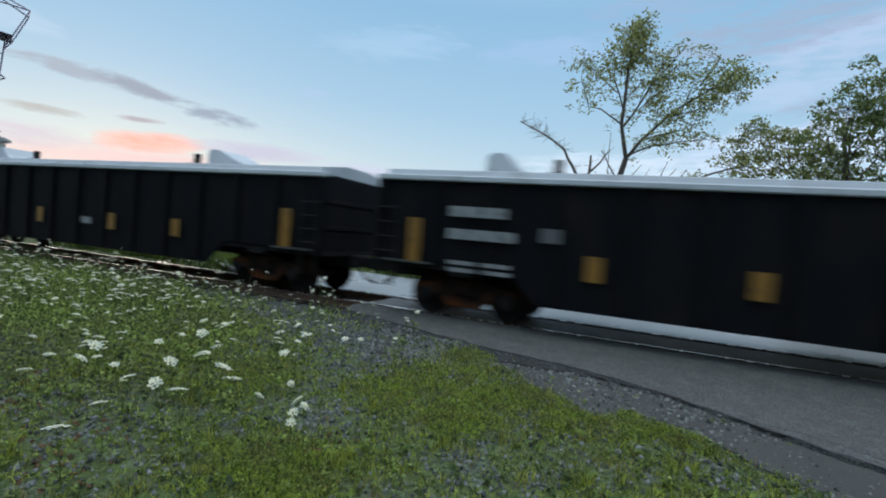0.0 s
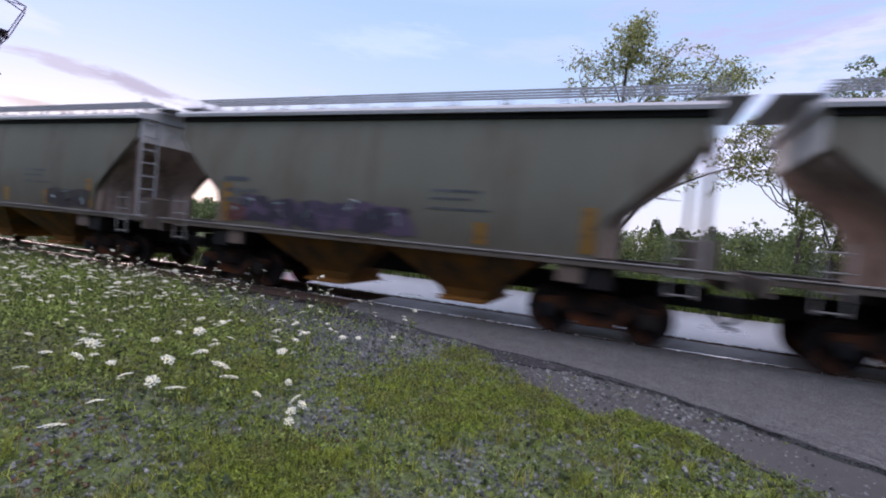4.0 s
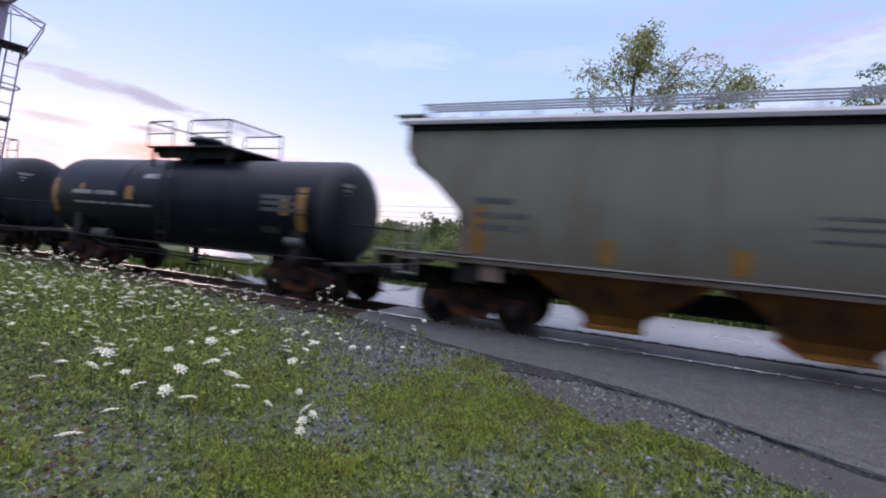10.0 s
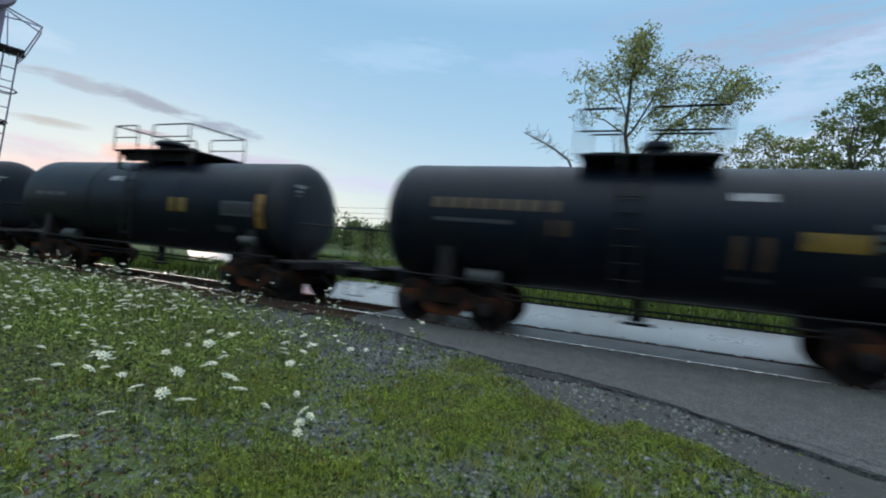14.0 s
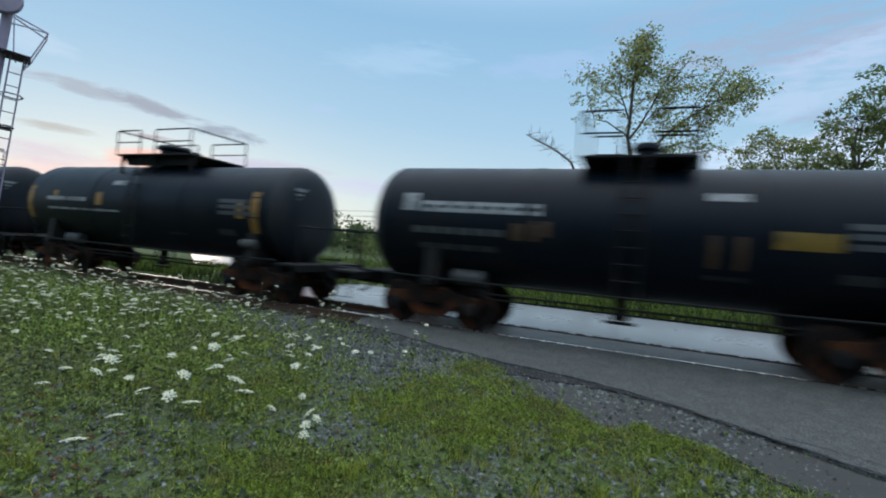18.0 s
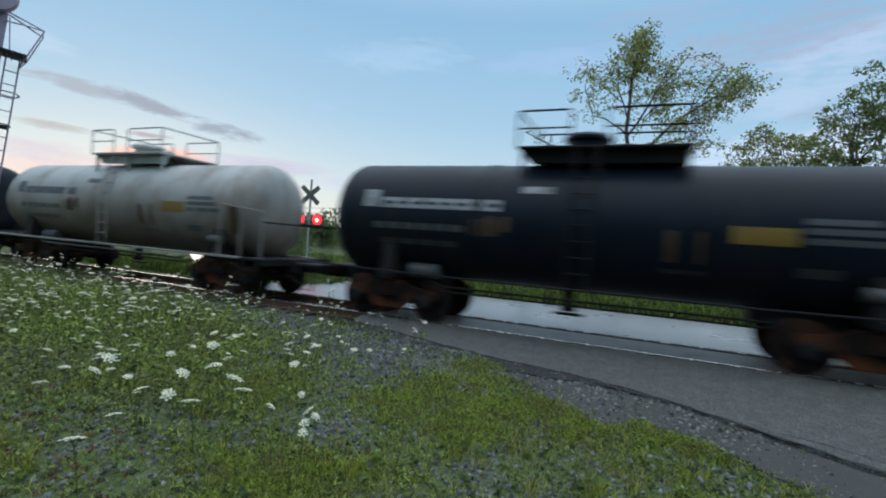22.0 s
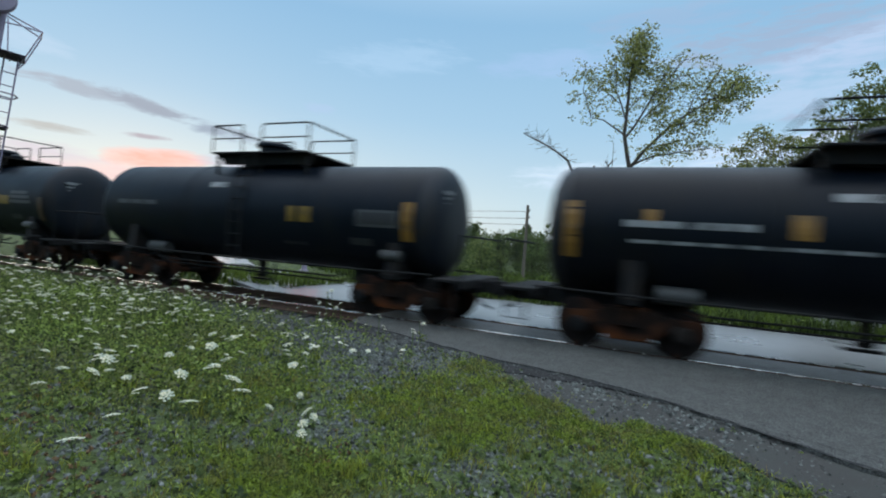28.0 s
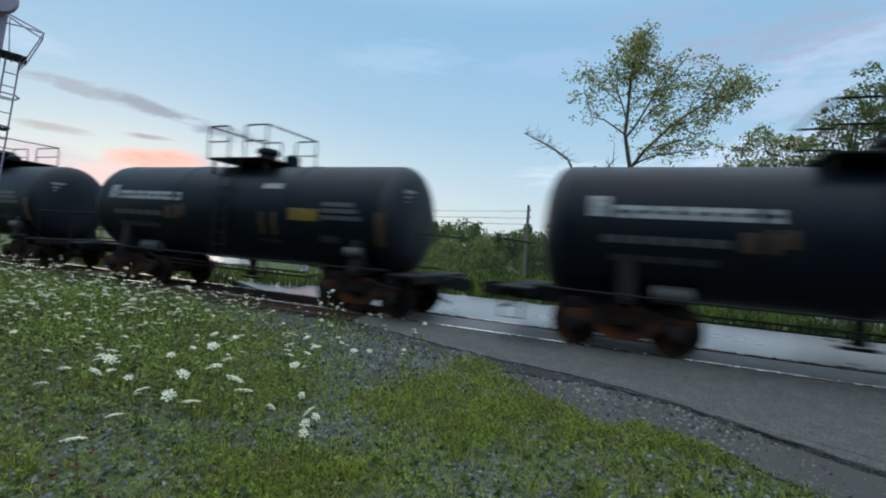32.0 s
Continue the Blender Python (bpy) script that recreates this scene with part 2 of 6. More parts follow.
M_GROUND = ground_material()
M_ASPHALT = material("asphalt", (0.1, 0.1, 0.094), 0.88, var=0.3, scale=2.6, fine=110, bump=0.8,
                     dirt=(0.125, 0.126, 0.12), dirt_amount=0.45, dirt_scale=3.5, spec=0.22, stones=75)
M_DECK = material("crossing_deck", (0.15, 0.145, 0.14), 0.6, var=0.35, scale=2.0, fine=120, bump=0.5,
                  dirt=(0.1, 0.085, 0.075), dirt_amount=0.35, dirt_scale=1.5, spec=0.5)
M_WET = material("damp_road", (0.2, 0.2, 0.205), 0.3, var=0.15, scale=0.5, fine=60, bump=0.05,
                 dirt=(0.15, 0.15, 0.15), dirt_amount=0.3, dirt_scale=0.4, spec=0.7)
M_STONE = material("ballast_stone", (0.11, 0.115, 0.125), 0.9, var=0.35, scale=8, fine=60, bump=0.8, stones=20, spec=0.2)
M_GRAVEL = leaf_material("gravel_stone", (0.11, 0.115, 0.106), 0.85, through=0.0)
M_RAIL = material("rail_steel_worn", (0.72, 0.71, 0.7), 0.26, metal=1.0, var=0.15, scale=6, fine=80, bump=0.03)
M_RUSTY = material("rail_rust", (0.11, 0.06, 0.04), 0.85, var=0.35, scale=6, fine=70, bump=0.3)
M_TIE = material("creosote_wood", (0.06, 0.048, 0.04), 0.9, var=0.35, scale=5, fine=50, bump=0.5, random_tint=0.25)
# the blue of the sky's reflection is mixed into the black base colour
M_BLACK = material("black_paint_with_sky_tint", (0.005, 0.008, 0.0135), 0.42, var=0.35, scale=1.6, fine=30, bump=0.04,
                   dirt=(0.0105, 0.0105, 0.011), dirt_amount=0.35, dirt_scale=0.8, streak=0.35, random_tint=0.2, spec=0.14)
M_HEAD = material("grey_black_tank_end", (0.01, 0.0135, 0.02), 0.5, var=0.3, scale=1.8, fine=30, bump=0.08,
                  dirt=(0.02, 0.018, 0.017), dirt_amount=0.4, streak=0.3, spec=0.25)
M_UNDER = material("dark_underframe", (0.009, 0.0085, 0.009), 0.8, var=0.35, scale=5, fine=45, bump=0.25,
                   dirt=(0.025, 0.017, 0.012), dirt_amount=0.3, spec=0.25)
# bogies and wheels: the orange mixes rust with a warm light's glow
M_TRUCK = material("rust_and_glow_cast_steel", (0.014, 0.009, 0.007), 0.9, var=0.4, scale=4, fine=50, bump=0.3,
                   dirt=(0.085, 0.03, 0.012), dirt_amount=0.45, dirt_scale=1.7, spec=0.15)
M_WHEEL = material("wheel_steel", (0.014, 0.009, 0.008), 0.8, var=0.4, scale=6, fine=50, bump=0.2,
                   dirt=(0.09, 0.03, 0.012), dirt_amount=0.45, dirt_scale=1.6, spec=0.2)
M_TREAD = material("wheel_tread_worn", (0.45, 0.44, 0.43), 0.3, metal=1.0, var=0.2, bump=0.05)
M_HOPPER = material("grey_hopper_paint", (0.148, 0.148, 0.112), 0.75, var=0.16, scale=0.8, fine=30, bump=0.08,
                    dirt=(0.115, 0.098, 0.072), dirt_amount=0.45, dirt_scale=0.8, streak=0.25, random_tint=0.08, spec=0.25)
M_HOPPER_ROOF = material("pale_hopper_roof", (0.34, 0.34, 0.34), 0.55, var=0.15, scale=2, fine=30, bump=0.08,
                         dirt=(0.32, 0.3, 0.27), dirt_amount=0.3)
M_HOPPER_END = material("brown_dirty_slope_sheet", (0.15, 0.108, 0.085), 0.85, var=0.3, scale=2.5, fine=30, bump=0.2,
                        dirt=(0.15, 0.12, 0.1), dirt_amount=0.3, spec=0.2)
# lighter copy of the end brown: sky light on the slope put into colour
M_SLOPE_LIT = material("skylit_brown_slope_sheet", (0.27, 0.2, 0.165), 0.8, var=0.3, scale=2.0, fine=30, bump=0.15,
                   dirt=(0.13, 0.085, 0.065), dirt_amount=0.45, dirt_scale=1.6, spec=0.2)
M_END_PANEL = material("cream_end_panel", (0.52, 0.5, 0.46), 0.65, var=0.15, scale=2, fine=30, bump=0.08, dirt=(0.3, 0.26, 0.22), dirt_amount=0.35)
M_BULKHEAD = material("light_brown_bulkhead", (0.24, 0.175, 0.14), 0.8, var=0.25, scale=2.5, fine=30, bump=0.15,
                      dirt=(0.14, 0.1, 0.075), dirt_amount=0.4, spec=0.2)
# bay colour: rust, pushed towards orange to hold the same low glow
M_BAY = material("rust_and_glow_hopper_bay", (0.085, 0.046, 0.022), 0.85, var=0.35, scale=2.2, fine=40, bump=0.2,
                 dirt=(0.2, 0.078, 0.014), dirt_amount=0.5, spec=0.2)
M_SILL = material("pale_grey_sill", (0.22, 0.21, 0.19), 0.65, var=0.2, scale=3, fine=30, bump=0.1,
                  dirt=(0.12, 0.09, 0.07), dirt_amount=0.35, spec=0.3)
M_SILL_WEB = material("brown_grey_sill", (0.125, 0.1, 0.08), 0.75, var=0.25, scale=3, fine=30, bump=0.15,
                      dirt=(0.08, 0.045, 0.025), dirt_amount=0.45, spec=0.25)
M_GALV = material("galvanised_steel", (0.3, 0.31, 0.32), 0.5, metal=0.3, var=0.15, scale=6, fine=40, bump=0.08)
M_WHITE_TANK = material("white_tank_paint", (0.37, 0.37, 0.35), 0.5, var=0.1, scale=1.0, fine=30, bump=0.04,
                        dirt=(0.2, 0.165, 0.13), dirt_amount=0.55, dirt_scale=0.9, streak=0.5)


def add_grime_and_glow(m, low, high, colour):
    """Brown grime splashed up from below, on bogies and bays a painted orange glow, ragged at its upper edge."""
    n, l = m.node_tree.nodes, m.node_tree.links
    b = n["Principled BSDF"]
    old = b.inputs["Base Color"].links[0].from_socket
    co = n.new("ShaderNodeTexCoord")
    sp = n.new("ShaderNodeSeparateXYZ")
    l.new(co.outputs["Object"], sp.inputs[0])
    ns = n.new("ShaderNodeTexNoise")
    ns.inputs["Scale"].default_value, ns.inputs["Detail"].default_value = 1.1, 7
    l.new(co.outputs["Object"], ns.inputs["Vector"])
    ad = n.new("ShaderNodeMath")
    ad.operation = "MULTIPLY_ADD"
    ad.inputs[1].default_value = 1.6
    l.new(ns.outputs[0], ad.inputs[0])
    l.new(sp.outputs[2], ad.inputs[2])
    mr = n.new("ShaderNodeMapRange")
    mr.inputs["From Min"].default_value, mr.inputs["From Max"].default_value = low + 0.8, high + 0.8
    mr.inputs["To Min"].default_value, mr.inputs["To Max"].default_value = 0.92, 0.0
    l.new(ad.outputs[0], mr.inputs["Value"])
    k = n.new("ShaderNodeMix")
    k.data_type = "RGBA"
    l.new(mr.outputs[0], k.inputs[0])
    l.new(old, k.inputs[6])
    k.inputs[7].default_value = (*colour, 1)
    l.new(k.outputs[2], b.inputs["Base Color"])


add_grime_and_glow(M_WHITE_TANK, 1.5, 3.3, (0.1, 0.07, 0.05))
# on bogies and bays the orange of a low warm light is painted in
add_grime_and_glow(M_TRUCK, 0.12, 0.48, (0.12, 0.034, 0.01))
add_grime_and_glow(M_BAY, 0.25, 0.85, (0.3, 0.11, 0.014))
add_grime_and_glow(M_HOPPER, 1.3, 2.6, (0.1, 0.084, 0.062))
M_GOND = material("black_gondola_paint", (0.004, 0.0045, 0.006), 0.85, var=0.35, scale=2, fine=30, bump=0.1,
                  dirt=(0.014, 0.011, 0.01), dirt_amount=0.35, streak=0.3, spec=0.15)
M_COVER = material("pale_grey_cover", (0.46, 0.48, 0.5), 0.6, var=0.15, scale=1.4, fine=25, bump=0.1,
                   dirt=(0.3, 0.3, 0.3), dirt_amount=0.3)
M_LETTER = material("white_lettering_paint", (0.24, 0.245, 0.245), 0.6, var=0.15, dirt=(0.07, 0.07, 0.07), dirt_amount=0.5, dirt_scale=5)
M_DIMLETTER = material("dim_grey_lettering", (0.05, 0.052, 0.054), 0.6, var=0.2)
M_FAINT = material("faint_lettering", (0.022, 0.023, 0.025), 0.6, var=0.2)
M_DARKLETTER = material("dark_lettering_paint", (0.05, 0.055, 0.06), 0.6, var=0.2, dirt=(0.18, 0.18, 0.17), dirt_amount=0.3, dirt_scale=4)
M_YELLOW = material("yellow_reflective_panel", (0.17, 0.1, 0.008), 0.5, var=0.15, dirt=(0.08, 0.05, 0.012), dirt_amount=0.3, dirt_scale=5)
M_DULL_ORANGE = material("dull_orange_mark", (0.055, 0.025, 0.008), 0.6, var=0.2, dirt=(0.025, 0.015, 0.008), dirt_amount=0.4, dirt_scale=5)
M_GREY_TANK = material("grey_air_tank", (0.05, 0.05, 0.048), 0.6, var=0.2)
M_ORANGE = material("orange_reflective_strip", (0.22, 0.105, 0.012), 0.5, var=0.2, dirt=(0.07, 0.04, 0.015), dirt_amount=0.3, dirt_scale=5)
M_MAST = material("weathered_aluminium_mast", (0.3, 0.25, 0.33), 0.55, metal=0.1, var=0.2, scale=4, fine=40, bump=0.1)
M_MASTDARK = material("dark_grating", (0.07, 0.05, 0.08), 0.7, var=0.3, bump=0.2)
M_SIGN = material("weathered_sign_back", (0.09, 0.09, 0.085), 0.6, var=0.2, bump=0.1)
M_WOODPOLE = material("grey_pole_wood", (0.16, 0.13, 0.1), 0.9, var=0.3, scale=5, fine=40, bump=0.4)
M_BARK = material("grey_brown_bark", (0.085, 0.07, 0.058), 0.95, var=0.35, scale=6, fine=35, bump=0.6)
M_DEADBARK = material("bleached_dead_wood", (0.13, 0.105, 0.09), 0.9, var=0.35, scale=6, fine=35, bump=0.4)
M_LEAF = leaf_material("tree_leaves", (0.23, 0.27, 0.12), 0.6, through=0.5)
M_LEAF_DARK = leaf_material("dense_dark_leaves", (0.15, 0.2, 0.085), 0.5, through=0.55)
M_WOODS = leaf_material("woodland_leaves", (0.105, 0.15, 0.066), 0.35)
M_BLADE = leaf_material("grass_blades", (0.25, 0.315, 0.065), 0.75, alt=(0.21, 0.22, 0.075))
M_LUSH = leaf_material("lush_grass_blades", (0.2, 0.29, 0.06), 0.75, alt=(0.17, 0.2, 0.075), patch=3.0)
M_FIELD = leaf_material("meadow_grass", (0.1, 0.155, 0.034), 0.7, alt=(0.055, 0.09, 0.03), patch=0.7)
M_WEED = leaf_material("weed_leaves", (0.18, 0.26, 0.08), 0.75, alt=(0.12, 0.18, 0.1), patch=0.8)
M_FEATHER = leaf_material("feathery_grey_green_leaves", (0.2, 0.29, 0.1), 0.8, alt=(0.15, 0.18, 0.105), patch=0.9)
M_DRY = leaf_material("dry_stalks", (0.2, 0.15, 0.085), 0.6)
M_LITTER = leaf_material("dead_brown_leaves", (0.21, 0.14, 0.1), 0.6)
M_PETAL = leaf_material("white_umbel_petals", (0.78, 0.82, 0.68), 0.18)
M_STEM = leaf_material("flower_stems", (0.1, 0.15, 0.05), 0.3)
M_CONCRETE = material("pale_concrete", (0.42, 0.41, 0.39), 0.85, var=0.2, scale=3, fine=50, bump=0.3)
M_WIRE = material("black_cable", (0.02, 0.02, 0.02), 0.6)


def graffiti_material(name, colours, outline=(0.02, 0.02, 0.025)):
    """Sprayed paint in patches of a few colours, with darker outlines."""
    m = bpy.data.materials.new(name)
    m.use_nodes = True
    n, l = m.node_tree.nodes, m.node_tree.links
    b = n["Principled BSDF"]
    b.inputs["Roughness"].default_value = 0.55
    co = n.new("ShaderNodeTexCoord")
    v = n.new("ShaderNodeTexNoise")
    v.inputs["Scale"].default_value, v.inputs["Detail"].default_value = 1.1, 2
    v.inputs["Distortion"].default_value = 1.2
    l.new(co.outputs["Object"], v.inputs["Vector"])
    r = n.new("ShaderNodeValToRGB")
    r.color_ramp.interpolation = "CONSTANT"
    els = r.color_ramp.elements
    while len(els) < len(colours):
        els.new(0.5)
    for i, c in enumerate(colours):
        els[i].position = 0.0 if i == 0 else 0.38 + 0.26 * (i - 1) / max(1, len(colours) - 1)
        els[i].color = (*c, 1)
    l.new(v.outputs[0], r.inputs[0])
    l.new(r.outputs[0], b.inputs["Base Color"])
    return m


G_TEAL = graffiti_material("teal_spray_paint", [(0.012, 0.06, 0.066), (0.018, 0.078, 0.084), (0.04, 0.1, 0.1), (0.014, 0.034, 0.045)])
G_BLUE = graffiti_material("blue_spray_paint", [(0.006, 0.062, 0.1), (0.009, 0.085, 0.13), (0.008, 0.036, 0.07)])
G_GREEN = graffiti_material("green_spray_paint", [(0.05, 0.09, 0.06), (0.1, 0.16, 0.11), (0.03, 0.05, 0.035)])
G_RED = graffiti_material("red_spray_paint", [(0.095, 0.022, 0.022), (0.11, 0.034, 0.03), (0.06, 0.022, 0.02)])
G_DARK = graffiti_material("black_spray_paint", [(0.035, 0.035, 0.04), (0.06, 0.06, 0.065)])
G_PALE = graffiti_material("pale_spray_highlights", [(0.2, 0.24, 0.22), (0.13, 0.18, 0.18)])
G_OLIVE = graffiti_material("faded_olive_spray_paint", [(0.022, 0.03, 0.022), (0.04, 0.044, 0.033), (0.032, 0.02, 0.026)])
G_SLATE = graffiti_material("dark_slate_spray_paint", [(0.05, 0.055, 0.06), (0.08, 0.075, 0.07), (0.035, 0.04, 0.05)])
G_STEEL = graffiti_material("thin_grey_spray_paint", [(0.11, 0.115, 0.1), (0.085, 0.09, 0.08), (0.12, 0.125, 0.11)])
G_RUST = graffiti_material("rusty_red_wash", [(0.09, 0.05, 0.038), (0.11, 0.06, 0.045), (0.075, 0.05, 0.04)])
G_PURPLE = graffiti_material("purple_spray_paint", [(0.05, 0.035, 0.065), (0.085, 0.055, 0.09), (0.03, 0.024, 0.04)])


# ---- mesh building ----
class Mesh:
    """Gathers vertices and faces of one part."""

    def __init__(self):
        self.v, self.f = [], []

    def add(self, verts, faces):
        k = len(self.v)
        self.v += [tuple(q) for q in verts]
        self.f += [tuple(i + k for i in f) for f in faces]
        return self

    def box(self, x0, x1, y0, y1, z0, z1, c=0.0, m=None):
        """A box; c cuts its edges."""
        if c <= 0:
            vs = [(x, y, z) for x in (x0, x1) for y in (y0, y1) for z in (z0, z1)]
            fs = [(0, 1, 3, 2), (4, 6, 7, 5), (0, 4, 5, 1), (2, 3, 7, 6), (0, 2, 6, 4), (1, 5, 7, 3)]
        else:
            c = min(c, (x1 - x0) * 0.45, (y1 - y0) * 0.45, (z1 - z0) * 0.45)
            bm = bmesh.new()
            bmesh.ops.create_cube(bm, size=1)
            for w in bm.verts:
                w.co = Vector(((x0 + x1) / 2 + w.co.x * (x1 - x0), (y0 + y1) / 2 + w.co.y * (y1 - y0), (z0 + z1) / 2 + w.co.z * (z1 - z0)))
            bmesh.ops.bevel(bm, geom=bm.edges[:], offset=c, segments=1, affect="EDGES")
            bm.verts.index_update()
            vs = [w.co[:] for w in bm.verts]
            fs = [[w.index for w in f.verts] for f in bm.faces]
            bm.free()
        if m is not None:
            vs = [m @ Vector(q) for q in vs]
        return self.add(vs, fs)

    def tube(self, pts, r, n=8, cap=True):
        """A round bar along a line of points; r is one radius or one a point."""
        pts = [Vector(q) for q in pts]
        rs = [r] * len(pts) if isinstance(r, (int, float)) else r
        vs, fs = [], []
        up = None
        for i, q in enumerate(pts):
            d = (pts[min(i + 1, len(pts) - 1)] - pts[max(i - 1, 0)])
            d = d.normalized() if d.length > 1e-9 else Vector((0, 0, 1))
            if up is None:
                up = Vector((0, 0, 1)) if abs(d.z) < 0.9 else Vector((1, 0, 0))
            a = d.cross(up).normalized()
            up = a.cross(d)
            for j in range(n):
                t = 2 * math.pi * j / n
                vs.append(q + rs[i] * (math.cos(t) * a + math.sin(t) * up))
        for i in range(len(pts) - 1):
            for j in range(n):
                k = (j + 1) % n
                fs.append((i * n + j, i * n + k, (i + 1) * n + k, (i + 1) * n + j))
        if cap:
            fs.append(tuple(range(n - 1, -1, -1)))
            fs.append(tuple((len(pts) - 1) * n + j for j in range(n)))
        return self.add(vs, fs)

    def lathe(self, prof, axis="x", n=32, centre=(0, 0, 0)):
        """A body of revolution from (along, radius) pairs."""
        vs, fs = [], []
        for s, r in prof:
            for j in range(n):
                t = 2 * math.pi * j / n
                a, b = r * math.cos(t), r * math.sin(t)
                q = {"x": (s, a, b), "y": (a, s, b), "z": (a, b, s)}[axis]
                vs.append((q[0] + centre[0], q[1] + centre[1], q[2] + centre[2]))
        for i in range(len(prof) - 1):
            for j in range(n):
                k = (j + 1) % n
                fs.append((i * n + j, i * n + k, (i + 1) * n + k, (i + 1) * n + j))
        fs.append(tuple(range(n)))
        fs.append(tuple((len(prof) - 1) * n + j for j in range(n)))
        return self.add(vs, fs)

    def prism(self, prof, y0, y1, axis="y"):
        """A polygon of (x, z) pairs drawn out along y (or of (y, z) pairs along x)."""
        n = len(prof)
        if axis == "y":
            vs = [(a, y, b) for y in (y0, y1) for a, b in prof]
        else:
            vs = [(y, a, b) for y in (y0, y1) for a, b in prof]
        fs = [tuple(range(n)), tuple(range(2 * n - 1, n - 1, -1))]
        fs += [(i, (i + 1) % n, n + (i + 1) % n, n + i) for i in range(n)]
        return self.add(vs, fs)

    def done(self, name, mat, smooth=True):
        me = bpy.data.meshes.new(name)
        me.from_pydata(self.v, [], self.f)
        if smooth:
            me.shade_smooth()
            me.set_sharp_from_angle(angle=radians(38))
        for mt in (mat if isinstance(mat, (list, tuple)) else [mat]):
            me.materials.append(mt)
        if len(me.polygons) < 60000:
            bm = bmesh.new()
            bm.from_mesh(me)
            bmesh.ops.recalc_face_normals(bm, faces=bm.faces)
            bm.to_mesh(me)
            bm.free()
        return me


def part(name, shape, mat, parent=None, label="", smooth=True, at=None):
    """One mesh object, under a thing or a part."""
    me = shape.done(name, mat, smooth) if isinstance(shape, Mesh) else shape
    ob = new(name, me)
    ob.parent = parent
    if at is not None:
        ob.matrix_basis = at
    if label:
        ob["label"] = label
    return ob


def thing(name, label, category, group="", at=None):
    ob = new(name)
    tagged(ob, label, category, group)
    if at is not None:
        ob.matrix_basis = at
    return ob


def M():
    return Mesh()


# ---- ground ----
def ground_height(x, y):
    """Level field, with the trench of the track bed to the left of the crossing."""
    z = -0.06 + 0.035 * noise.noise(Vector((x * 0.5, y * 0.5, 3.0))) + 0.02 * noise.noise(Vector((x * 1.7, y * 1.7, 9.0)))
    if x > -2.3 and y < 0 and -0.1 < edge_y(x) - y < 1.2:
        z = min(z, -0.06)
    if x < -5.0:
        k = min(1.0, (-5.0 - x) / 1.5)
        z -= 0.2 * k * max(0.0, 1.0 - max(0.0, abs(y) - 1.6) / 0.9)
    return z


def on_road(x, y):
    if y > 0:
        return 0.0 < y < 5.75 and x > -10.5 - 2.0 * y
    edge = -1.75 if x < -5.6 else (-1.77 - (x + 5.6) * 0.41)
    return x > -5.9 and y > edge


def build_ground():
    fine = M()
    n, size = 170, 22.0
    vs = []
    for i in range(n + 1):
        for j in range(n + 1):
            x, y = -16 + 26 * i / n - 0, -13 + 20 * j / n
            vs.append((x, y, -0.085 if j == 0 or i in (0, n) and y < -3 else ground_height(x, y) - (0.05 if on_road(x, y) else 0)))
    fs = [(i * (n + 1) + j, (i + 1) * (n + 1) + j, (i + 1) * (n + 1) + j + 1, i * (n + 1) + j + 1) for i in range(n) for j in range(n)]
    # the rest of the sheet, out to the horizon
    xs = [-3000, -900, -300, -120, -60, -34, -16, 10, 30, 60, 120, 300, 900, 3000]
    ys = [-3000, -900, -300, -100, -40, -13, 7, 16, 26, 40, 70, 130, 300, 900, 3000]
    k = len(vs)
    for x in xs:
        for y in ys:
            vs.append((x, y, -0.085 if abs(x) < 200 and abs(y) < 200 else -0.3))
    m = len(ys)
    for i in range(len(xs) - 1):
        for j in range(m - 1):
            if xs[i] == -16 and ys[j] == -13:
                continue
            fs.append((k + i * m + j, k + (i + 1) * m + j, k + (i + 1) * m + j + 1, k + i * m + j + 1))
    fine.add(vs, fs)
    g = part("ground", fine, M_GROUND)
    tagged(g, "grassy ground with soil and gravel beside the track", "ground", kind="structure")


def slab(name, outline, z, mat, label, category, depth=0.1):
    """A flat sheet with thickness from an outline of (x, y) pairs."""
    bm = bmesh.new()
    area = sum(x0 * y1 - x1 * y0 for (x0, y0), (x1, y1) in zip(outline, outline[1:] + outline[:1]))
    if area < 0:
        outline = outline[::-1]
    top = [bm.verts.new((x, y, z)) for x, y in outline]
    low = [bm.verts.new((x, y, z - depth)) for x, y in outline]
    bm.faces.new(top)
    for i in range(len(top)):
        j = (i + 1) % len(top)
        bm.faces.new((top[i], low[i], low[j], top[j]))
    bm.normal_update()
    bmesh.ops.triangulate(bm, faces=[f for f in bm.faces if len(f.verts) > 4])
    me = bpy.data.meshes.new(name)
    bm.to_mesh(me)
    bm.free()
    me.materials.append(mat)
    ob = new(name, me)
    tagged(ob, label, category, kind="structure")
    return ob


def ragged(pts, amount, step=0.18, seed=1):
    """A line of points made uneven."""
    r = random.Random(seed)
    out = []
    for (x0, y0), (x1, y1) in zip(pts, pts[1:]):
        k = max(1, int(math.hypot(x1 - x0, y1 - y0) / step))
        for i in range(k):
            t = i / k
            out.append((x0 + (x1 - x0) * t + r.uniform(-amount, amount), y0 + (y1 - y0) * t + r.uniform(-amount, amount)))
    out.append(pts[-1])
    return out


ROAD_EDGE = [(-5.75, -1.2), (-5.6, -1.77), (-3.4, -2.55), (-2.0, -3.05), (-0.9, -3.2), (0.25, -3.62), (1.1, -4.2), (2.1, -4.9), (4.6, -6.6), (9, -9.5)]


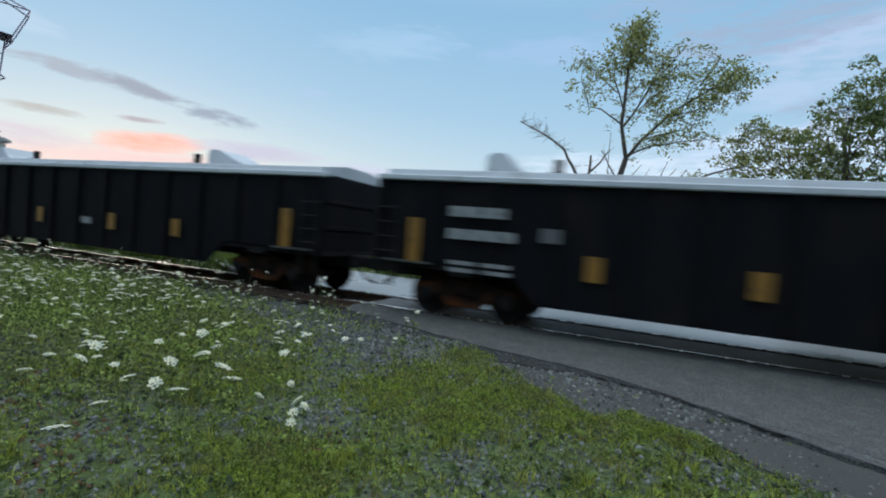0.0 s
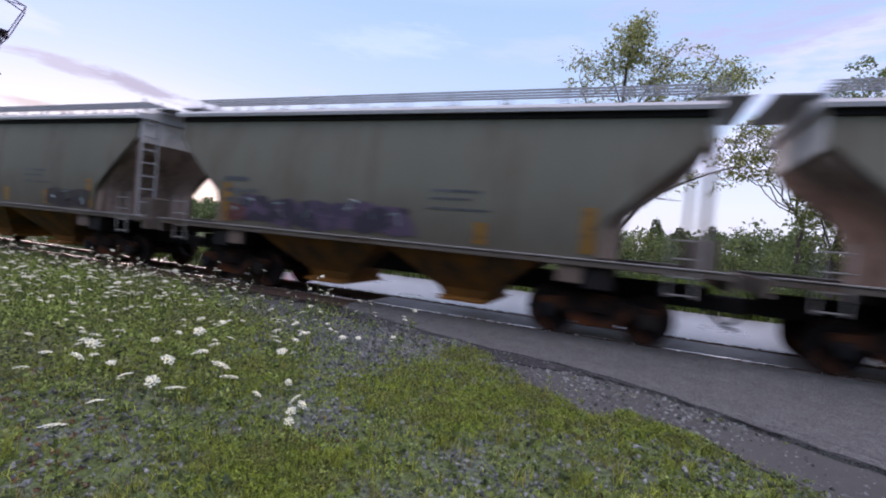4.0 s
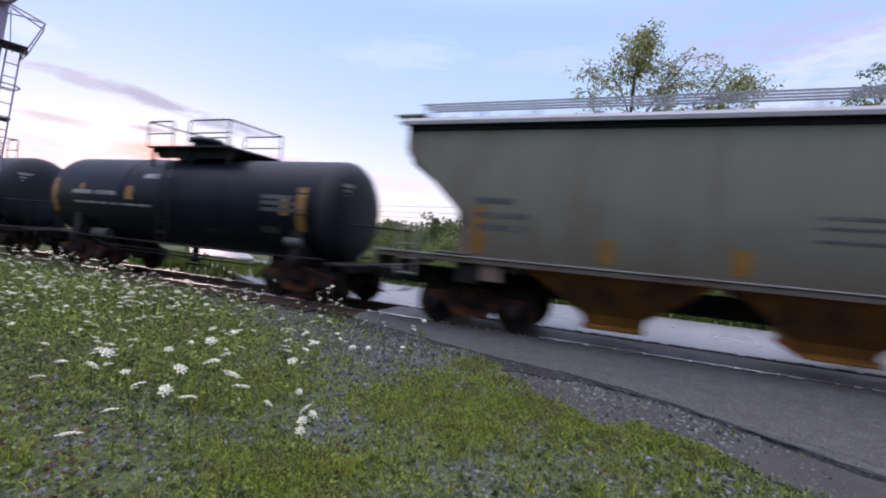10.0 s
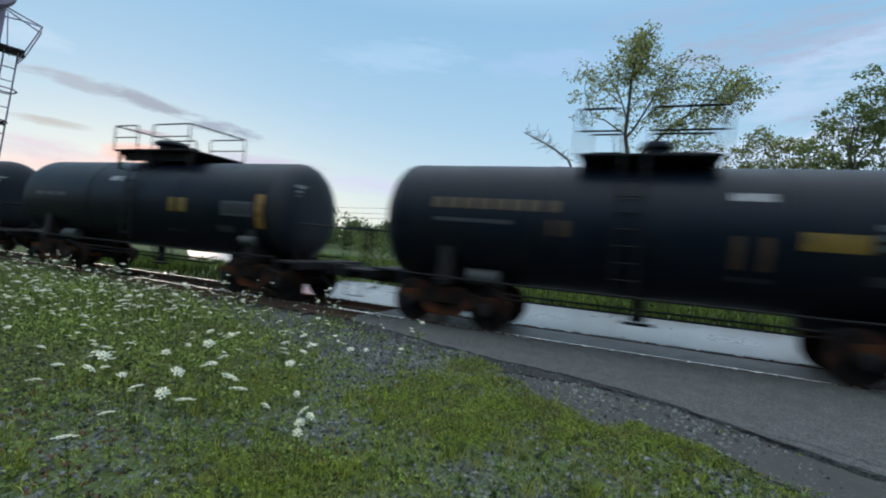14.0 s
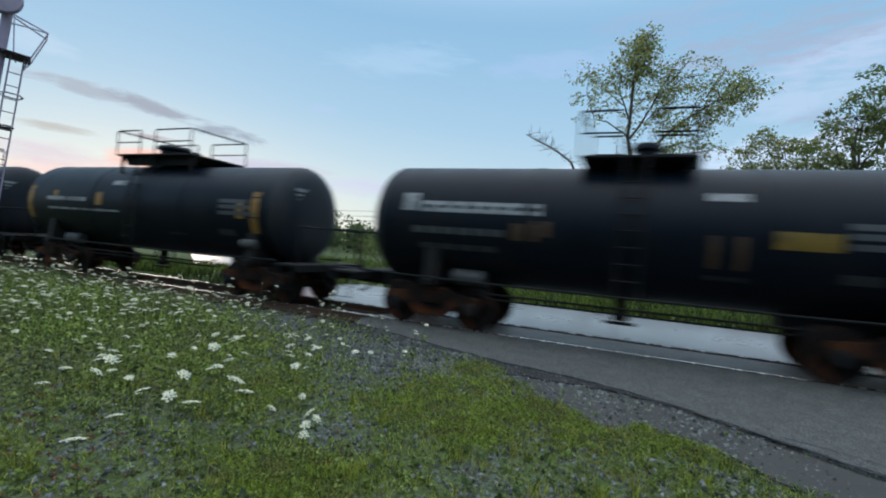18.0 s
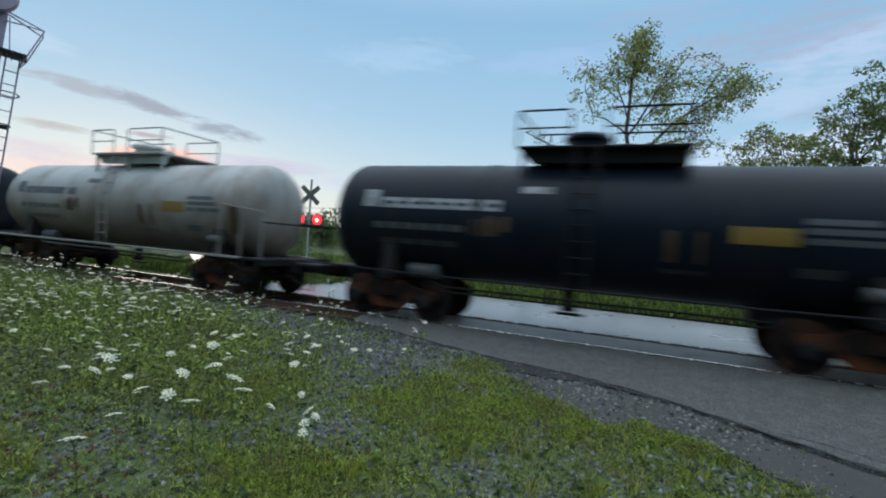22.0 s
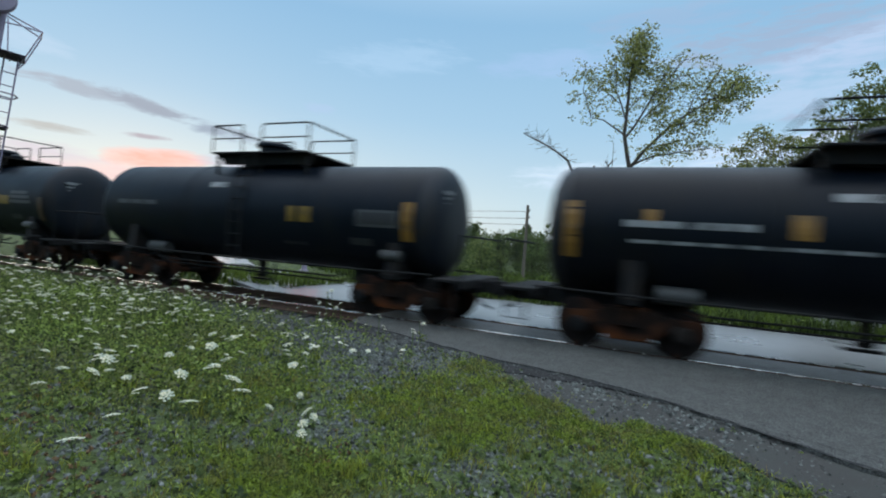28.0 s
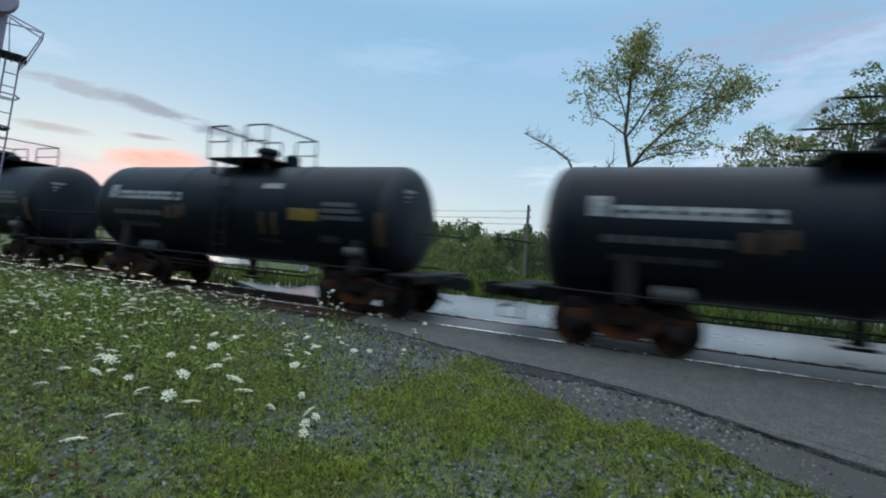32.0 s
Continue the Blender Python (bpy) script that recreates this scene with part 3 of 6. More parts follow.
def build_roads():
    near = ragged(ROAD_EDGE, 0.05) + [(40, -14), (40, -0.83), (-5.75, -0.83)]
    slab("road", near, 0.0, M_ASPHALT, "worn grey asphalt approach to the level crossing", "road")
    slab("crossing_deck", [(-5.75, -0.66), (40, -0.66), (40, 0.66), (-5.75, 0.66)], -0.02, M_DECK, "grey asphalt deck between the rails", "road")
    far = [(-10.8, 0.9), (40, 0.9), (40, 5.6)] + ragged([(12, 5.9), (-2, 5.85), (-8.5, 5.6), (-13, 6.2), (-19, 9.0), (-27, 16)], 0.06, 0.4, 2) + [(-29, 13), (-20, 6.0), (-15.5, 3.4)]
    slab("road_far_side", far, 0.0, M_WET, "pale damp road running along the far side of the track", "road")
    strip = ragged([(-5.6, -1.72), (-4.4, -2.15), (-3.4, -2.5), (-2.0, -3.0), (-0.9, -3.18), (0.2, -3.62), (-0.7, -3.5), (-1.5, -3.55), (-2.1, -3.62), (-3.0, -3.2), (-4.2, -2.85), (-5.5, -2.3), (-5.9, -2.0)], 0.05, 0.15, 12)
    slab("damp_edge", strip, -0.028, material("damp_dark_gravel", (0.03, 0.029, 0.029), 0.85, var=0.45, scale=3, fine=60, bump=0.8, dirt=(0.055, 0.053, 0.052), dirt_amount=0.4, dirt_scale=3, spec=0.25, stones=45),
         "dark damp gravel against the asphalt edge", "gravel", 0.3)
    # the long crack along the shoulder of the asphalt
    line = ragged([(-0.55, -3.42), (0.55, -3.85), (1.38, -4.42), (2.12, -4.85), (4.5, -6.45)], 0.025, 0.12, 5)
    side = ragged([(1.45, -4.28), (1.68, -4.34), (1.97, -4.46), (2.3, -4.7), (3.4, -5.4)], 0.02, 0.09, 6)
    m = M()
    for (a, b), (c, d) in zip(line, line[1:]):
        w = 0.01 + 0.03 * RND.random()
        m.add([(a, b - w, 0.004), (c, d - w, 0.004), (c, d + w * 0.6, 0.004), (a, b + w * 0.6, 0.004)], [(0, 1, 2, 3)])
    for (a, b), (c, d) in zip(side, side[1:]):
        w = 0.004 + 0.007 * RND.random()
        m.add([(a, b - w, 0.005), (c, d - w, 0.005), (c, d + w, 0.005), (a, b + w, 0.005)], [(0, 1, 2, 3)])
    crack = part("road_crack", m, material("crack_tar", (0.018, 0.018, 0.02), 0.9, var=0.3))
    tagged(crack, "dark ragged crack along the asphalt edge", "road crack", kind="structure")
    # gravel shoulder between the asphalt and the grass
    sh = ragged([(-16, -1.95), (-16, -2.5), (-9, -2.95), (-6.2, -3.7), (-4.4, -4.5), (-3.4, -5.2), (-2.7, -4.6), (-2.2, -3.6), (-1.5, -3.9), (-0.9, -4.5), (-0.3, -5.0), (0.3, -4.85), (0.9, -5.1), (1.6, -5.8), (3.2, -7.3), (7, -10)], 0.12, 0.25, 8)
    back = [(9, -9.4), (4.6, -6.5), (2.1, -4.8), (1.1, -4.1), (0.25, -3.55), (-0.9, -3.1), (-2.0, -2.95), (-3.4, -2.45), (-5.6, -1.7), (-5.9, -1.95)]
    packed = ragged([(-2.3, -3.5), (-1.5, -3.8), (-0.9, -4.35), (-0.3, -4.9), (0.3, -4.75), (0.9, -5.0), (1.6, -5.7), (3.2, -7.2), (7, -9.9)], 0.17, 0.2, 9)
    slab("packed_shoulder", packed + [(9, -9.42), (4.6, -6.52), (2.1, -4.82), (1.1, -4.12), (0.25, -3.56), (-0.9, -3.12), (-2.0, -2.97), (-2.4, -2.88)], -0.047,
         material("packed_fines", (0.066, 0.063, 0.059), 0.9, var=0.3, scale=1.4, fine=110, bump=0.6, dirt=(0.07, 0.072, 0.066), dirt_amount=0.5, dirt_scale=2.2, spec=0.2), "packed grey fine gravel along the asphalt", "gravel", 0.3)
    slab("gravel_shoulder", sh + back, -0.052, material("gravel_bed", (0.07, 0.075, 0.067), 0.95, var=0.35, scale=2, fine=60, bump=0.9, stones=32, dirt=(0.06, 0.062, 0.05), dirt_amount=0.45, dirt_scale=1.5, spec=0.2),
         "grey gravel shoulder beside the asphalt", "gravel", 0.3)


def build_track():
    track = thing("railway_track", "single railway track with worn steel rails on timber sleepers", "railway track")
    track["kind"] = "structure"
    prof = [(-0.07, -0.18), (0.07, -0.18), (0.07, -0.168), (0.012, -0.15), (0.009, -0.05), (0.036, -0.035), (0.036, -0.006), (0.03, 0.0),
            (-0.028, 0.0), (-0.036, -0.006), (-0.036, -0.035), (-0.009, -0.05), (-0.012, -0.15), (-0.07, -0.168)]
    for s in (-1, 1):
        yc = s * 0.752
        x0, x1 = -260, 60
        rail = part("rail", M().prism([(a + yc, b) for a, b in prof], x0, x1, "x"), M_RUSTY, track, smooth=False)
        part("rail_head", M().box(x0, x1, yc - 0.026, yc + 0.026, 0.0005, 0.012, 0.005), M_RAIL, rail, "bright worn running surface", smooth=False)
    tie = M().box(-0.115, 0.115, -1.3, 1.3, -0.37, -0.185, 0.012).done("tie", M_TIE, False)
    for i in range(70):
        ob = part("tie", tie, None, track)
        ob.matrix_basis = pose(-5.9 - 0.52 * i + RND.uniform(-0.03, 0.03), RND.uniform(-0.04, 0.04), RND.uniform(-0.006, 0.006), 0, 0, RND.uniform(-1, 1))
    bed = M().prism([(-2.6, -0.5), (2.6, -0.5), (1.75, -0.24), (-1.75, -0.24)], -260, -5.7, "x")
    b = part("ballast_bed", bed, M_STONE)
    tagged(b, "grey crushed stone ballast under the sleepers", "ballast", kind="structure")


def scatter_stones(name, label, count, where, size, mat, z=0.0):
    """Loose stones as one object."""
    r = random.Random(len(name) * 7 + count)
    vs, fs = [], []
    octa = [(1, 0, 0), (-1, 0, 0), (0, 1, 0), (0, -1, 0), (0, 0, 1), (0, 0, -1)]
    of = [(0, 2, 4), (2, 1, 4), (1, 3, 4), (3, 0, 4), (2, 0, 5), (1, 2, 5), (3, 1, 5), (0, 3, 5)]
    for _ in range(count):
        x, y = where(r)
        s = r.uniform(*size)
        e = Euler((r.uniform(0, 6), r.uniform(0, 6), r.uniform(0, 6))).to_matrix()
        k = len(vs)
        zz = (z if z is not None else ground_height(x, y)) + s * 0.25
        for q in octa:
            w = e @ Vector((q[0] * s * r.uniform(0.7, 1.2), q[1] * s * r.uniform(0.7, 1.2), q[2] * s * r.uniform(0.5, 0.9)))
            vs.append((x + w.x, y + w.y, zz + w.z))
        fs += [tuple(i + k for i in f) for f in of]
    me = bpy.data.meshes.new(name)
    me.from_pydata(vs, [], fs)
    me.materials.append(mat)
    return tagged(new(name, me), label, "gravel", kind="stuff")


def edge_y(x):
    """The near edge of the asphalt."""
    for (x0, y0), (x1, y1) in zip(ROAD_EDGE[1:], ROAD_EDGE[2:]):
        if x0 <= x <= x1:
            return y0 + (y1 - y0) * (x - x0) / (x1 - x0)
    return -1.8 if x < 0 else -9.5


# ---- rolling stock ----
CACHE = {}


def cached(key, make):
    if key not in CACHE:
        CACHE[key] = make()
    return CACHE[key]


def wheelset_mesh():
    m = M()
    for s in (-1, 1):
        y = s * 0.72
        a, b = (y - 0.06, y + 0.07) if s > 0 else (y - 0.07, y + 0.06)
        fl = b if s < 0 else a
        prof = [(a, 0.3), (a, 0.44), (a + 0.03, 0.455), (b - 0.03, 0.455), (b, 0.44), (b, 0.36), (b - 0.02, 0.34), (b - 0.03, 0.15), (b + 0.01, 0.12), (b + 0.01, 0.02)]
        m.lathe(prof, "y", 28)
        m.lathe([(fl - 0.014, 0.4), (fl - 0.014, 0.475), (fl + 0.014, 0.475), (fl + 0.014, 0.4)], "y", 28)
        for k in range(5):
            t = 2 * math.pi * k / 5
            m.box(-0.03, 0.03, b - 0.03 if s > 0 else a, b if s > 0 else a + 0.03, 0.2, 0.3, m=Matrix.Rotation(t, 4, "Y"))
    m.tube([(0, -1.05, 0), (0, 1.05, 0)], 0.085, 12)
    return m.done("wheelset", M_WHEEL)


def frame_mesh(s):
    """The cast side frame of a freight bogie."""
    m = M()
    y0, y1 = (0.93, 1.07) if s > 0 else (-1.07, -0.93)
    top = [(-1.12, 0.62), (-1.05, 0.7), (-0.6, 0.74), (-0.3, 0.86), (0.3, 0.86), (0.6, 0.74), (1.05, 0.7), (1.12, 0.62)]
    low = [(1.12, 0.5), (0.98, 0.46), (0.74, 0.46), (0.66, 0.52), (0.34, 0.26), (-0.34, 0.26), (-0.66, 0.52), (-0.74, 0.46), (-0.98, 0.46), (-1.12, 0.5)]
    m.prism(top + low, y0, y1)
    return m.done("side_frame", M_TRUCK, False)


def bogie(parent, x, wheels):
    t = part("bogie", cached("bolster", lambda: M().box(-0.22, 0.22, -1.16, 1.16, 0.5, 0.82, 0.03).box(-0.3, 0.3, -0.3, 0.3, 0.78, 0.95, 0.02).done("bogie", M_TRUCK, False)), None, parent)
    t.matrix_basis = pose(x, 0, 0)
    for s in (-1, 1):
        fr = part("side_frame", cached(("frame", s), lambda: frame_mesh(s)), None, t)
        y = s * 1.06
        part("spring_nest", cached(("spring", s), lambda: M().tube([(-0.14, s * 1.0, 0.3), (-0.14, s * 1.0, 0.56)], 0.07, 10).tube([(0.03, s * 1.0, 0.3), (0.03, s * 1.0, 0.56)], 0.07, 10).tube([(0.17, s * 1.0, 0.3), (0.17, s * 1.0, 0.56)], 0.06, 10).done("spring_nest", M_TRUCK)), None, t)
        for dx in (-0.88, 0.88):
            part("bearing_cap", cached(("cap", s, dx), lambda: M().lathe([(s * 1.0, 0.15), (s * 1.1, 0.15), (s * 1.13, 0.12), (s * 1.14, 0.03)] if s > 0 else [(-1.14, 0.03), (-1.13, 0.12), (-1.1, 0.15), (-1.0, 0.15)], "y", 14, (dx, 0, 0.455)).done("bearing_cap", M_UNDER)), None, t)
    for dx in (-0.88, 0.88):
        w = part("wheelset", cached("wheelset", wheelset_mesh), None, t)
        w.matrix_basis = pose(dx, 0, 0.461)
        wheels.append(w)
    part("brake_beam", cached("beam", lambda: M().box(-0.45, -0.36, -0.85, 0.85, 0.36, 0.44, 0.01).box(0.36, 0.45, -0.85, 0.85, 0.36, 0.44, 0.01).done("brake_beam", M_UNDER, False)), None, t)
    return t


def coupler(parent, x, way):
    def make():
        m = M().box(0, 0.55, -0.09, 0.09, 0.78, 0.96, 0.02)
        m.prism([(0.5, 0.72), (0.86, 0.72), (0.9, 0.8), (0.9, 0.96), (0.84, 1.02), (0.5, 1.02)], -0.16, 0.1)
        m.prism([(0.62, 0.74), (0.96, 0.76), (0.96, 0.98), (0.62, 1.0)], 0.02, 0.19)
        return m.done("coupler", M_UNDER, False)
    c = part("coupler", cached("coupler", make), None, parent)
    c.matrix_basis = pose(x, 0, 0, 0, 0, 0 if way > 0 else 180)
    h = part("air_hose", cached("hose", lambda: M().tube([(0, -0.3, 0.85), (0.2, -0.32, 0.7), (0.42, -0.33, 0.5), (0.62, -0.3, 0.42)], 0.03, 8).done("air_hose", M_UNDER)), None, parent)
    h.matrix_basis = pose(x, 0, 0, 0, 0, 0 if way > 0 else 180)


def bars(parent, name, mat, x0, x1, z0, z1, y_of, n=1, gap=0.0, key=None, label=""):
    """Painted characters that cannot be read, as n plain bars side by side; y_of gives the surface."""
    w = (x1 - x0 - gap * (n - 1)) / n
    for i in range(n):
        m = M()
        a = x0 + i * (w + gap)
        zs = [z0 + (z1 - z0) * k / 4 for k in range(5)]
        for za, zb in zip(zs, zs[1:]):
            ya, yb = y_of(za), y_of(zb)
            m.add([(a, ya, za), (a + w, ya, za), (a + w, yb, zb), (a, yb, zb), (a, ya + 0.003, za), (a + w, ya + 0.003, za), (a + w, yb + 0.003, zb), (a, yb + 0.003, zb)], [(0, 1, 2, 3), (7, 6, 5, 4)])
        part(name, m, mat, parent, label, smooth=False)


TR, TZ = 1.31, 2.26      # tank radius, axis height


def tank_side(z, out=0.006):
    d = min(0.999, abs(z - TZ) / TR)
    return -math.sqrt(1 - d * d) * TR - out


def tank_car(style, wide, long):
    """A short tank wagon, of one of two lengths; its origin lies on the rail top under the rear end of the shell."""
    TL = 11.2 if long else 10.6      # length of the shell
    stretch = 1.055 if long else 1.0

    def mark(name, mat, x0, x1, *rest, **more):
        bars(car, name, mat, x0 * stretch, x1 * stretch, *rest, **more)

    white = style == "white"
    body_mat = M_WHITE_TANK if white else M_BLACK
    label = {"white": "dirty white short tank wagon with dark lettering and side walkway", "name": "black tank wagon with white lettering and yellow panel",
             "stripe": "black tank wagon with orange end stripes and squares", "yellow": "black tank wagon with rows of dull yellow lettering",
             "square": "black tank wagon with yellow square and pale data panel"}[style]
    car = thing("tank_wagon", label, "tank wagon", "wagons of the freight train")
    wheels = []
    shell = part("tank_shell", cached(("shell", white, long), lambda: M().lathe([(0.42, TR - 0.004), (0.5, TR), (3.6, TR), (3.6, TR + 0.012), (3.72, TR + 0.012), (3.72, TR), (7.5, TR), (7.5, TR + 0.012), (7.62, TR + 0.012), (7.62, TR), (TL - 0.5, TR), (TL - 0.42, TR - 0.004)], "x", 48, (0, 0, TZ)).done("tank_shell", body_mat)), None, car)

    def head(side):
        pr = [(0.45 - 0.45 * math.sin(a), TR * (math.cos(a) ** 0.55)) for a in [radians(d) for d in (0, 10, 20, 32, 44, 56, 68, 78, 86)]]
        pr = [(s, max(r, 0.02)) for s, r in pr]
        if side > 0:
            pr = [(TL - s, r) for s, r in pr]
        return M().lathe(pr, "x", 48, (0, 0, TZ)).done("tank_head", M_WHITE_TANK if white else M_HEAD)
    for s in (-1, 1):
        h = part("tank_head", cached(("head", s, white, long), lambda: head(s)), None, car)
        x = TL + 0.004 if s > 0 else -0.004
        if s > 0 and not white:
            xx = [0.33, 0.7, 0.33, 0.6, 0.4, 0.55]
            m = M()
            for k, (y0, y1, z0, z1) in enumerate(((-0.75, -0.15, 2.86, 2.94), (-0.72, 0.0, 2.74, 2.80), (-0.7, -0.2, 2.64, 2.68))):
                m.box(TL - 0.11, TL - 0.03, y0, y1, z0, z1)
            part("lettering", m, M_LETTER, h, "unreadable white stencilled lines", smooth=False)
    # underframe: stub sills, saddles, end platforms
    for x in (-0.75, TL - 2.6):
        part("draft_sill", cached("sill", lambda: M().box(0, 3.35, -0.3, 0.3, 0.72, 1.02, 0.02).done("draft_sill", M_UNDER, False)), None, car).matrix_basis = pose(x, 0, 0)
    for xc in (1.65, TL - 1.0):
        def saddle():
            pr = [(-1.18, 1.75), (-1.26, 1.1), (-1.35, 1.0), (-1.35, 0.92), (1.35, 0.92), (1.35, 1.0), (1.26, 1.1), (1.18, 1.75)]
            arc = [(TR * 1.0 * math.sin(a), TZ - TR * math.cos(a)) for a in [radians(d) for d in (62, 45, 28, 10, -10, -28, -45, -62)]]
            return M().prism(pr + arc, -0.16, 0.16, "x").done("saddle", M_UNDER, False)
        part("saddle", cached(("saddle"), saddle), None, car).matrix_basis = pose(xc, 0, 0)
        bogie(car, xc, wheels)
    for s, x0 in ((-1, -0.72), (1, TL + 0.02)):
        e = part("end_platform", cached("endplat", lambda: M().box(0, 0.7, -1.45, 1.45, 0.98, 1.04, 0.01).box(0, 0.06, -1.45, 1.45, 0.8, 1.0, 0.01).box(0.64, 0.7, -1.45, 1.45, 0.86, 1.0, 0.01).done("end_platform", M_UNDER, False)), None, car)
        e.matrix_basis = pose(x0, 0, 0)
        r = part("end_handrail", cached(("endrail", s), lambda: M().tube([(0.05 if s < 0 else 0.65, -1.4, 1.02), (0.05 if s < 0 else 0.65, -1.4, 1.95), (0.05 if s < 0 else 0.65, 1.4, 1.95), (0.05 if s < 0 else 0.65, 1.4, 1.02)], 0.022, 6).done("end_handrail", M_SILL if white else M_UNDER)), None, car)
        r.matrix_basis = pose(x0, 0, 0)
        coupler(car, -0.42 if s < 0 else TL + 0.42, s)
        for y in (-1.44, 1.4):
            part("stirrup_step", cached("stirrup", lambda: M().tube([(-0.2, 0, 0.98), (-0.2, 0, 0.45), (0.2, 0, 0.45), (0.2, 0, 0.98)], 0.022, 6).done("stirrup_step", M_UNDER)), None, car).matrix_basis = pose(x0 + 0.35, y, 0)
    # low running boards along both sides
    for y in (-1.38, 1.38):
        part("side_board", cached(("board", long), lambda: M().box(0.0, TL, -0.1, 0.1, 1.0, 1.05, 0.01).tube([(2.8, 0, 1.0), (2.8, 0, 0.9), (TL - 2.7, 0, 0.9), (TL - 2.7, 0, 1.0)], 0.02, 6).done("side_board", M_SILL if white else M_UNDER, False)) if white else
             cached(("siderail", long), lambda: M().tube([(0.0, 0, 1.1), (2.6, 0, 1.06), (TL - 2.5, 0, 1.06), (TL, 0, 1.1)], 0.025, 6).done("side_rail", M_UNDER)), None, car).matrix_basis = pose(0, y, 0)
    # dome platform with its railings
    p0, p1 = (4.3, 7.5) if wide else (4.95, 7.05) if long else (4.1, 6.6) if style == "yellow" else (4.5, 6.55)
    zp = TZ + TR + (0.24 if wide else 0.1)
    mt = M_GALV if white else M_UNDER

    def platform():
        m = M()
        m.box(p0, p1, -1.0, 1.0, zp - 0.05, zp, 0.01)
        for x in (p0 + 0.1, (p0 + p1) / 2, p1 - 0.1):
            for y in (-0.85, 0.85):
                m.box(x - 0.03, x + 0.03, y - 0.03, y + 0.03, TZ + math.sqrt(max(0, TR * TR - y * y)) - 0.05, zp)
        if wide:
            m.prism([(p0 + 0.25, zp - 0.3), (p1 - 0.1, zp - 0.3), (p1, zp - 0.04), (p0, zp - 0.04)], -0.78, -0.7)
            m.prism([(p0 + 0.25, zp - 0.3), (p1 - 0.1, zp - 0.3), (p1, zp - 0.04), (p0, zp - 0.04)], 0.7, 0.78)
        return m.done("dome_platform", M_WHITE_TANK if white else M_UNDER, False)
    part("dome_platform", cached(("plat", wide, white, p0), platform), None, car)

    def railing(s, k):
        m = M()
        y = s * 0.98
        zt = TZ + TR + 0.94
        zm = (zt + zp) / 2
        g0 = p0 + (1.05 if wide else 0.75)
        g1 = p0 + (1.7 if wide else 1.3)
        for a, b in (((p0, g0), (g1, p1))[k],):
            m.tube([(a, y, zp), (a, y, zt - 0.06), (a + 0.06, y, zt), (b - 0.06, y, zt), (b, y, zt - 0.06), (b, y, zp)], 0.022, 6)
            m.tube([(a, y, zm), (b, y, zm)], 0.018, 6)
        if s > 0:
            xe = (p0, p1)[k]
            m.tube([(xe, -0.98, zt), (xe, 0.98, zt)], 0.022, 6)
        return m.done("platform_railing", mt)
    for s in (-1, 1):
        for k in (0, 1):
            part("platform_railing", cached(("railing", s, k, wide, white, p0), lambda: railing(s, k)), None, car, "thin steel tube railing")
    xd = (p0 + p1) / 2 + (-0.35 if wide else 0.15)
    dr = 0.43 if wide else 0.27
    dome = part("manway_dome", cached(("dome", wide, white, p0), lambda: M().lathe([(TZ + TR - 0.1, dr * 0.9), (zp + 0.24, dr * 0.9), (zp + 0.28, dr * 1.15), (zp + 0.34, dr * 1.15), (zp + 0.4, dr), (zp + 0.44, dr * 0.25)], "z", 20, (xd, 0, 0)).done("manway_dome", body_mat)), None, car)
    part("valve_box", cached(("valve", wide, white, p0), lambda: M().lathe([(TZ + TR - 0.1, 0.2), (zp + 0.18, 0.2), (zp + 0.24, 0.14), (zp + 0.26, 0.02)], "z", 14, (xd + 0.8, 0.1, 0)).done("valve_box", body_mat)), None, car)
    part("vent_box", cached(("vent", wide, white, p0), lambda: M().box(xd - 0.95, xd - 0.6, -0.2, 0.15, TZ + TR - 0.1, zp + 0.16, 0.03).done("vent_box", body_mat, False)), None, car)
    # side ladder
    xl = p0 + (1.37 if wide else 1.02)

    def ladder(s):
        m = M()
        for dx in (-0.2, 0.2):
            m.tube([(xl + dx, s * 1.36, 0.98), (xl + dx, s * 1.4, 2.3), (xl + dx, s * 1.2, 3.15), (xl + dx, s * 0.98, zp)], 0.02, 6)
        for k in range(8):
            z = 1.05 + 0.3 * k
            y = s * (1.38 if z < 2.5 else 1.38 - (z - 2.4) * 0.31)
            m.tube([(xl - 0.2, y, z), (xl + 0.2, y, z)], 0.016, 6)
        return m.done("ladder", M_SILL if white else M_UNDER)
    for s in (-1, 1):
        part("ladder", cached(("ladder", s, wide, white, p0), lambda: ladder(s)), None, car)
    # train pipes under the shell, bottom outlet, brake gear
    for y, z in ((-1.15, 0.84), (-0.95, 0.72)):
        part("train_pipe", cached(("pipe", y, long), lambda: M().tube([(2.6, y, z + 0.1), (2.9, y, z), (TL - 2.5, y, z), (TL - 2.2, y, z + 0.1)], 0.022, 6).done("train_pipe", M_UNDER)), None, car)
    part("bottom_outlet", cached("outlet", lambda: M().lathe([(0.5, 0.1), (0.52, 0.16), (0.6, 0.16), (0.62, 0.1), (1.0, 0.14)], "z", 14, (5.4, 0, 0)).box(5.1, 5.7, -0.1, 0.1, 0.42, 0.47, 0.01).tube([(5.0, 0, 0.95), (5.0, 0, 0.55)], 0.03, 6).tube([(5.85, 0, 0.95), (5.85, 0, 0.6)], 0.03, 6).done("bottom_outlet", M_UNDER)), None, car)
    part("brake_cylinder", cached("brakecyl", lambda: M().lathe([(2.05, 0.02), (2.08, 0.17), (2.75, 0.17), (2.78, 0.02)], "x", 16, (0, -0.9, 1.12)).done("brake_cylinder", M_GREY_TANK)), None, car, "pale brake cylinder")
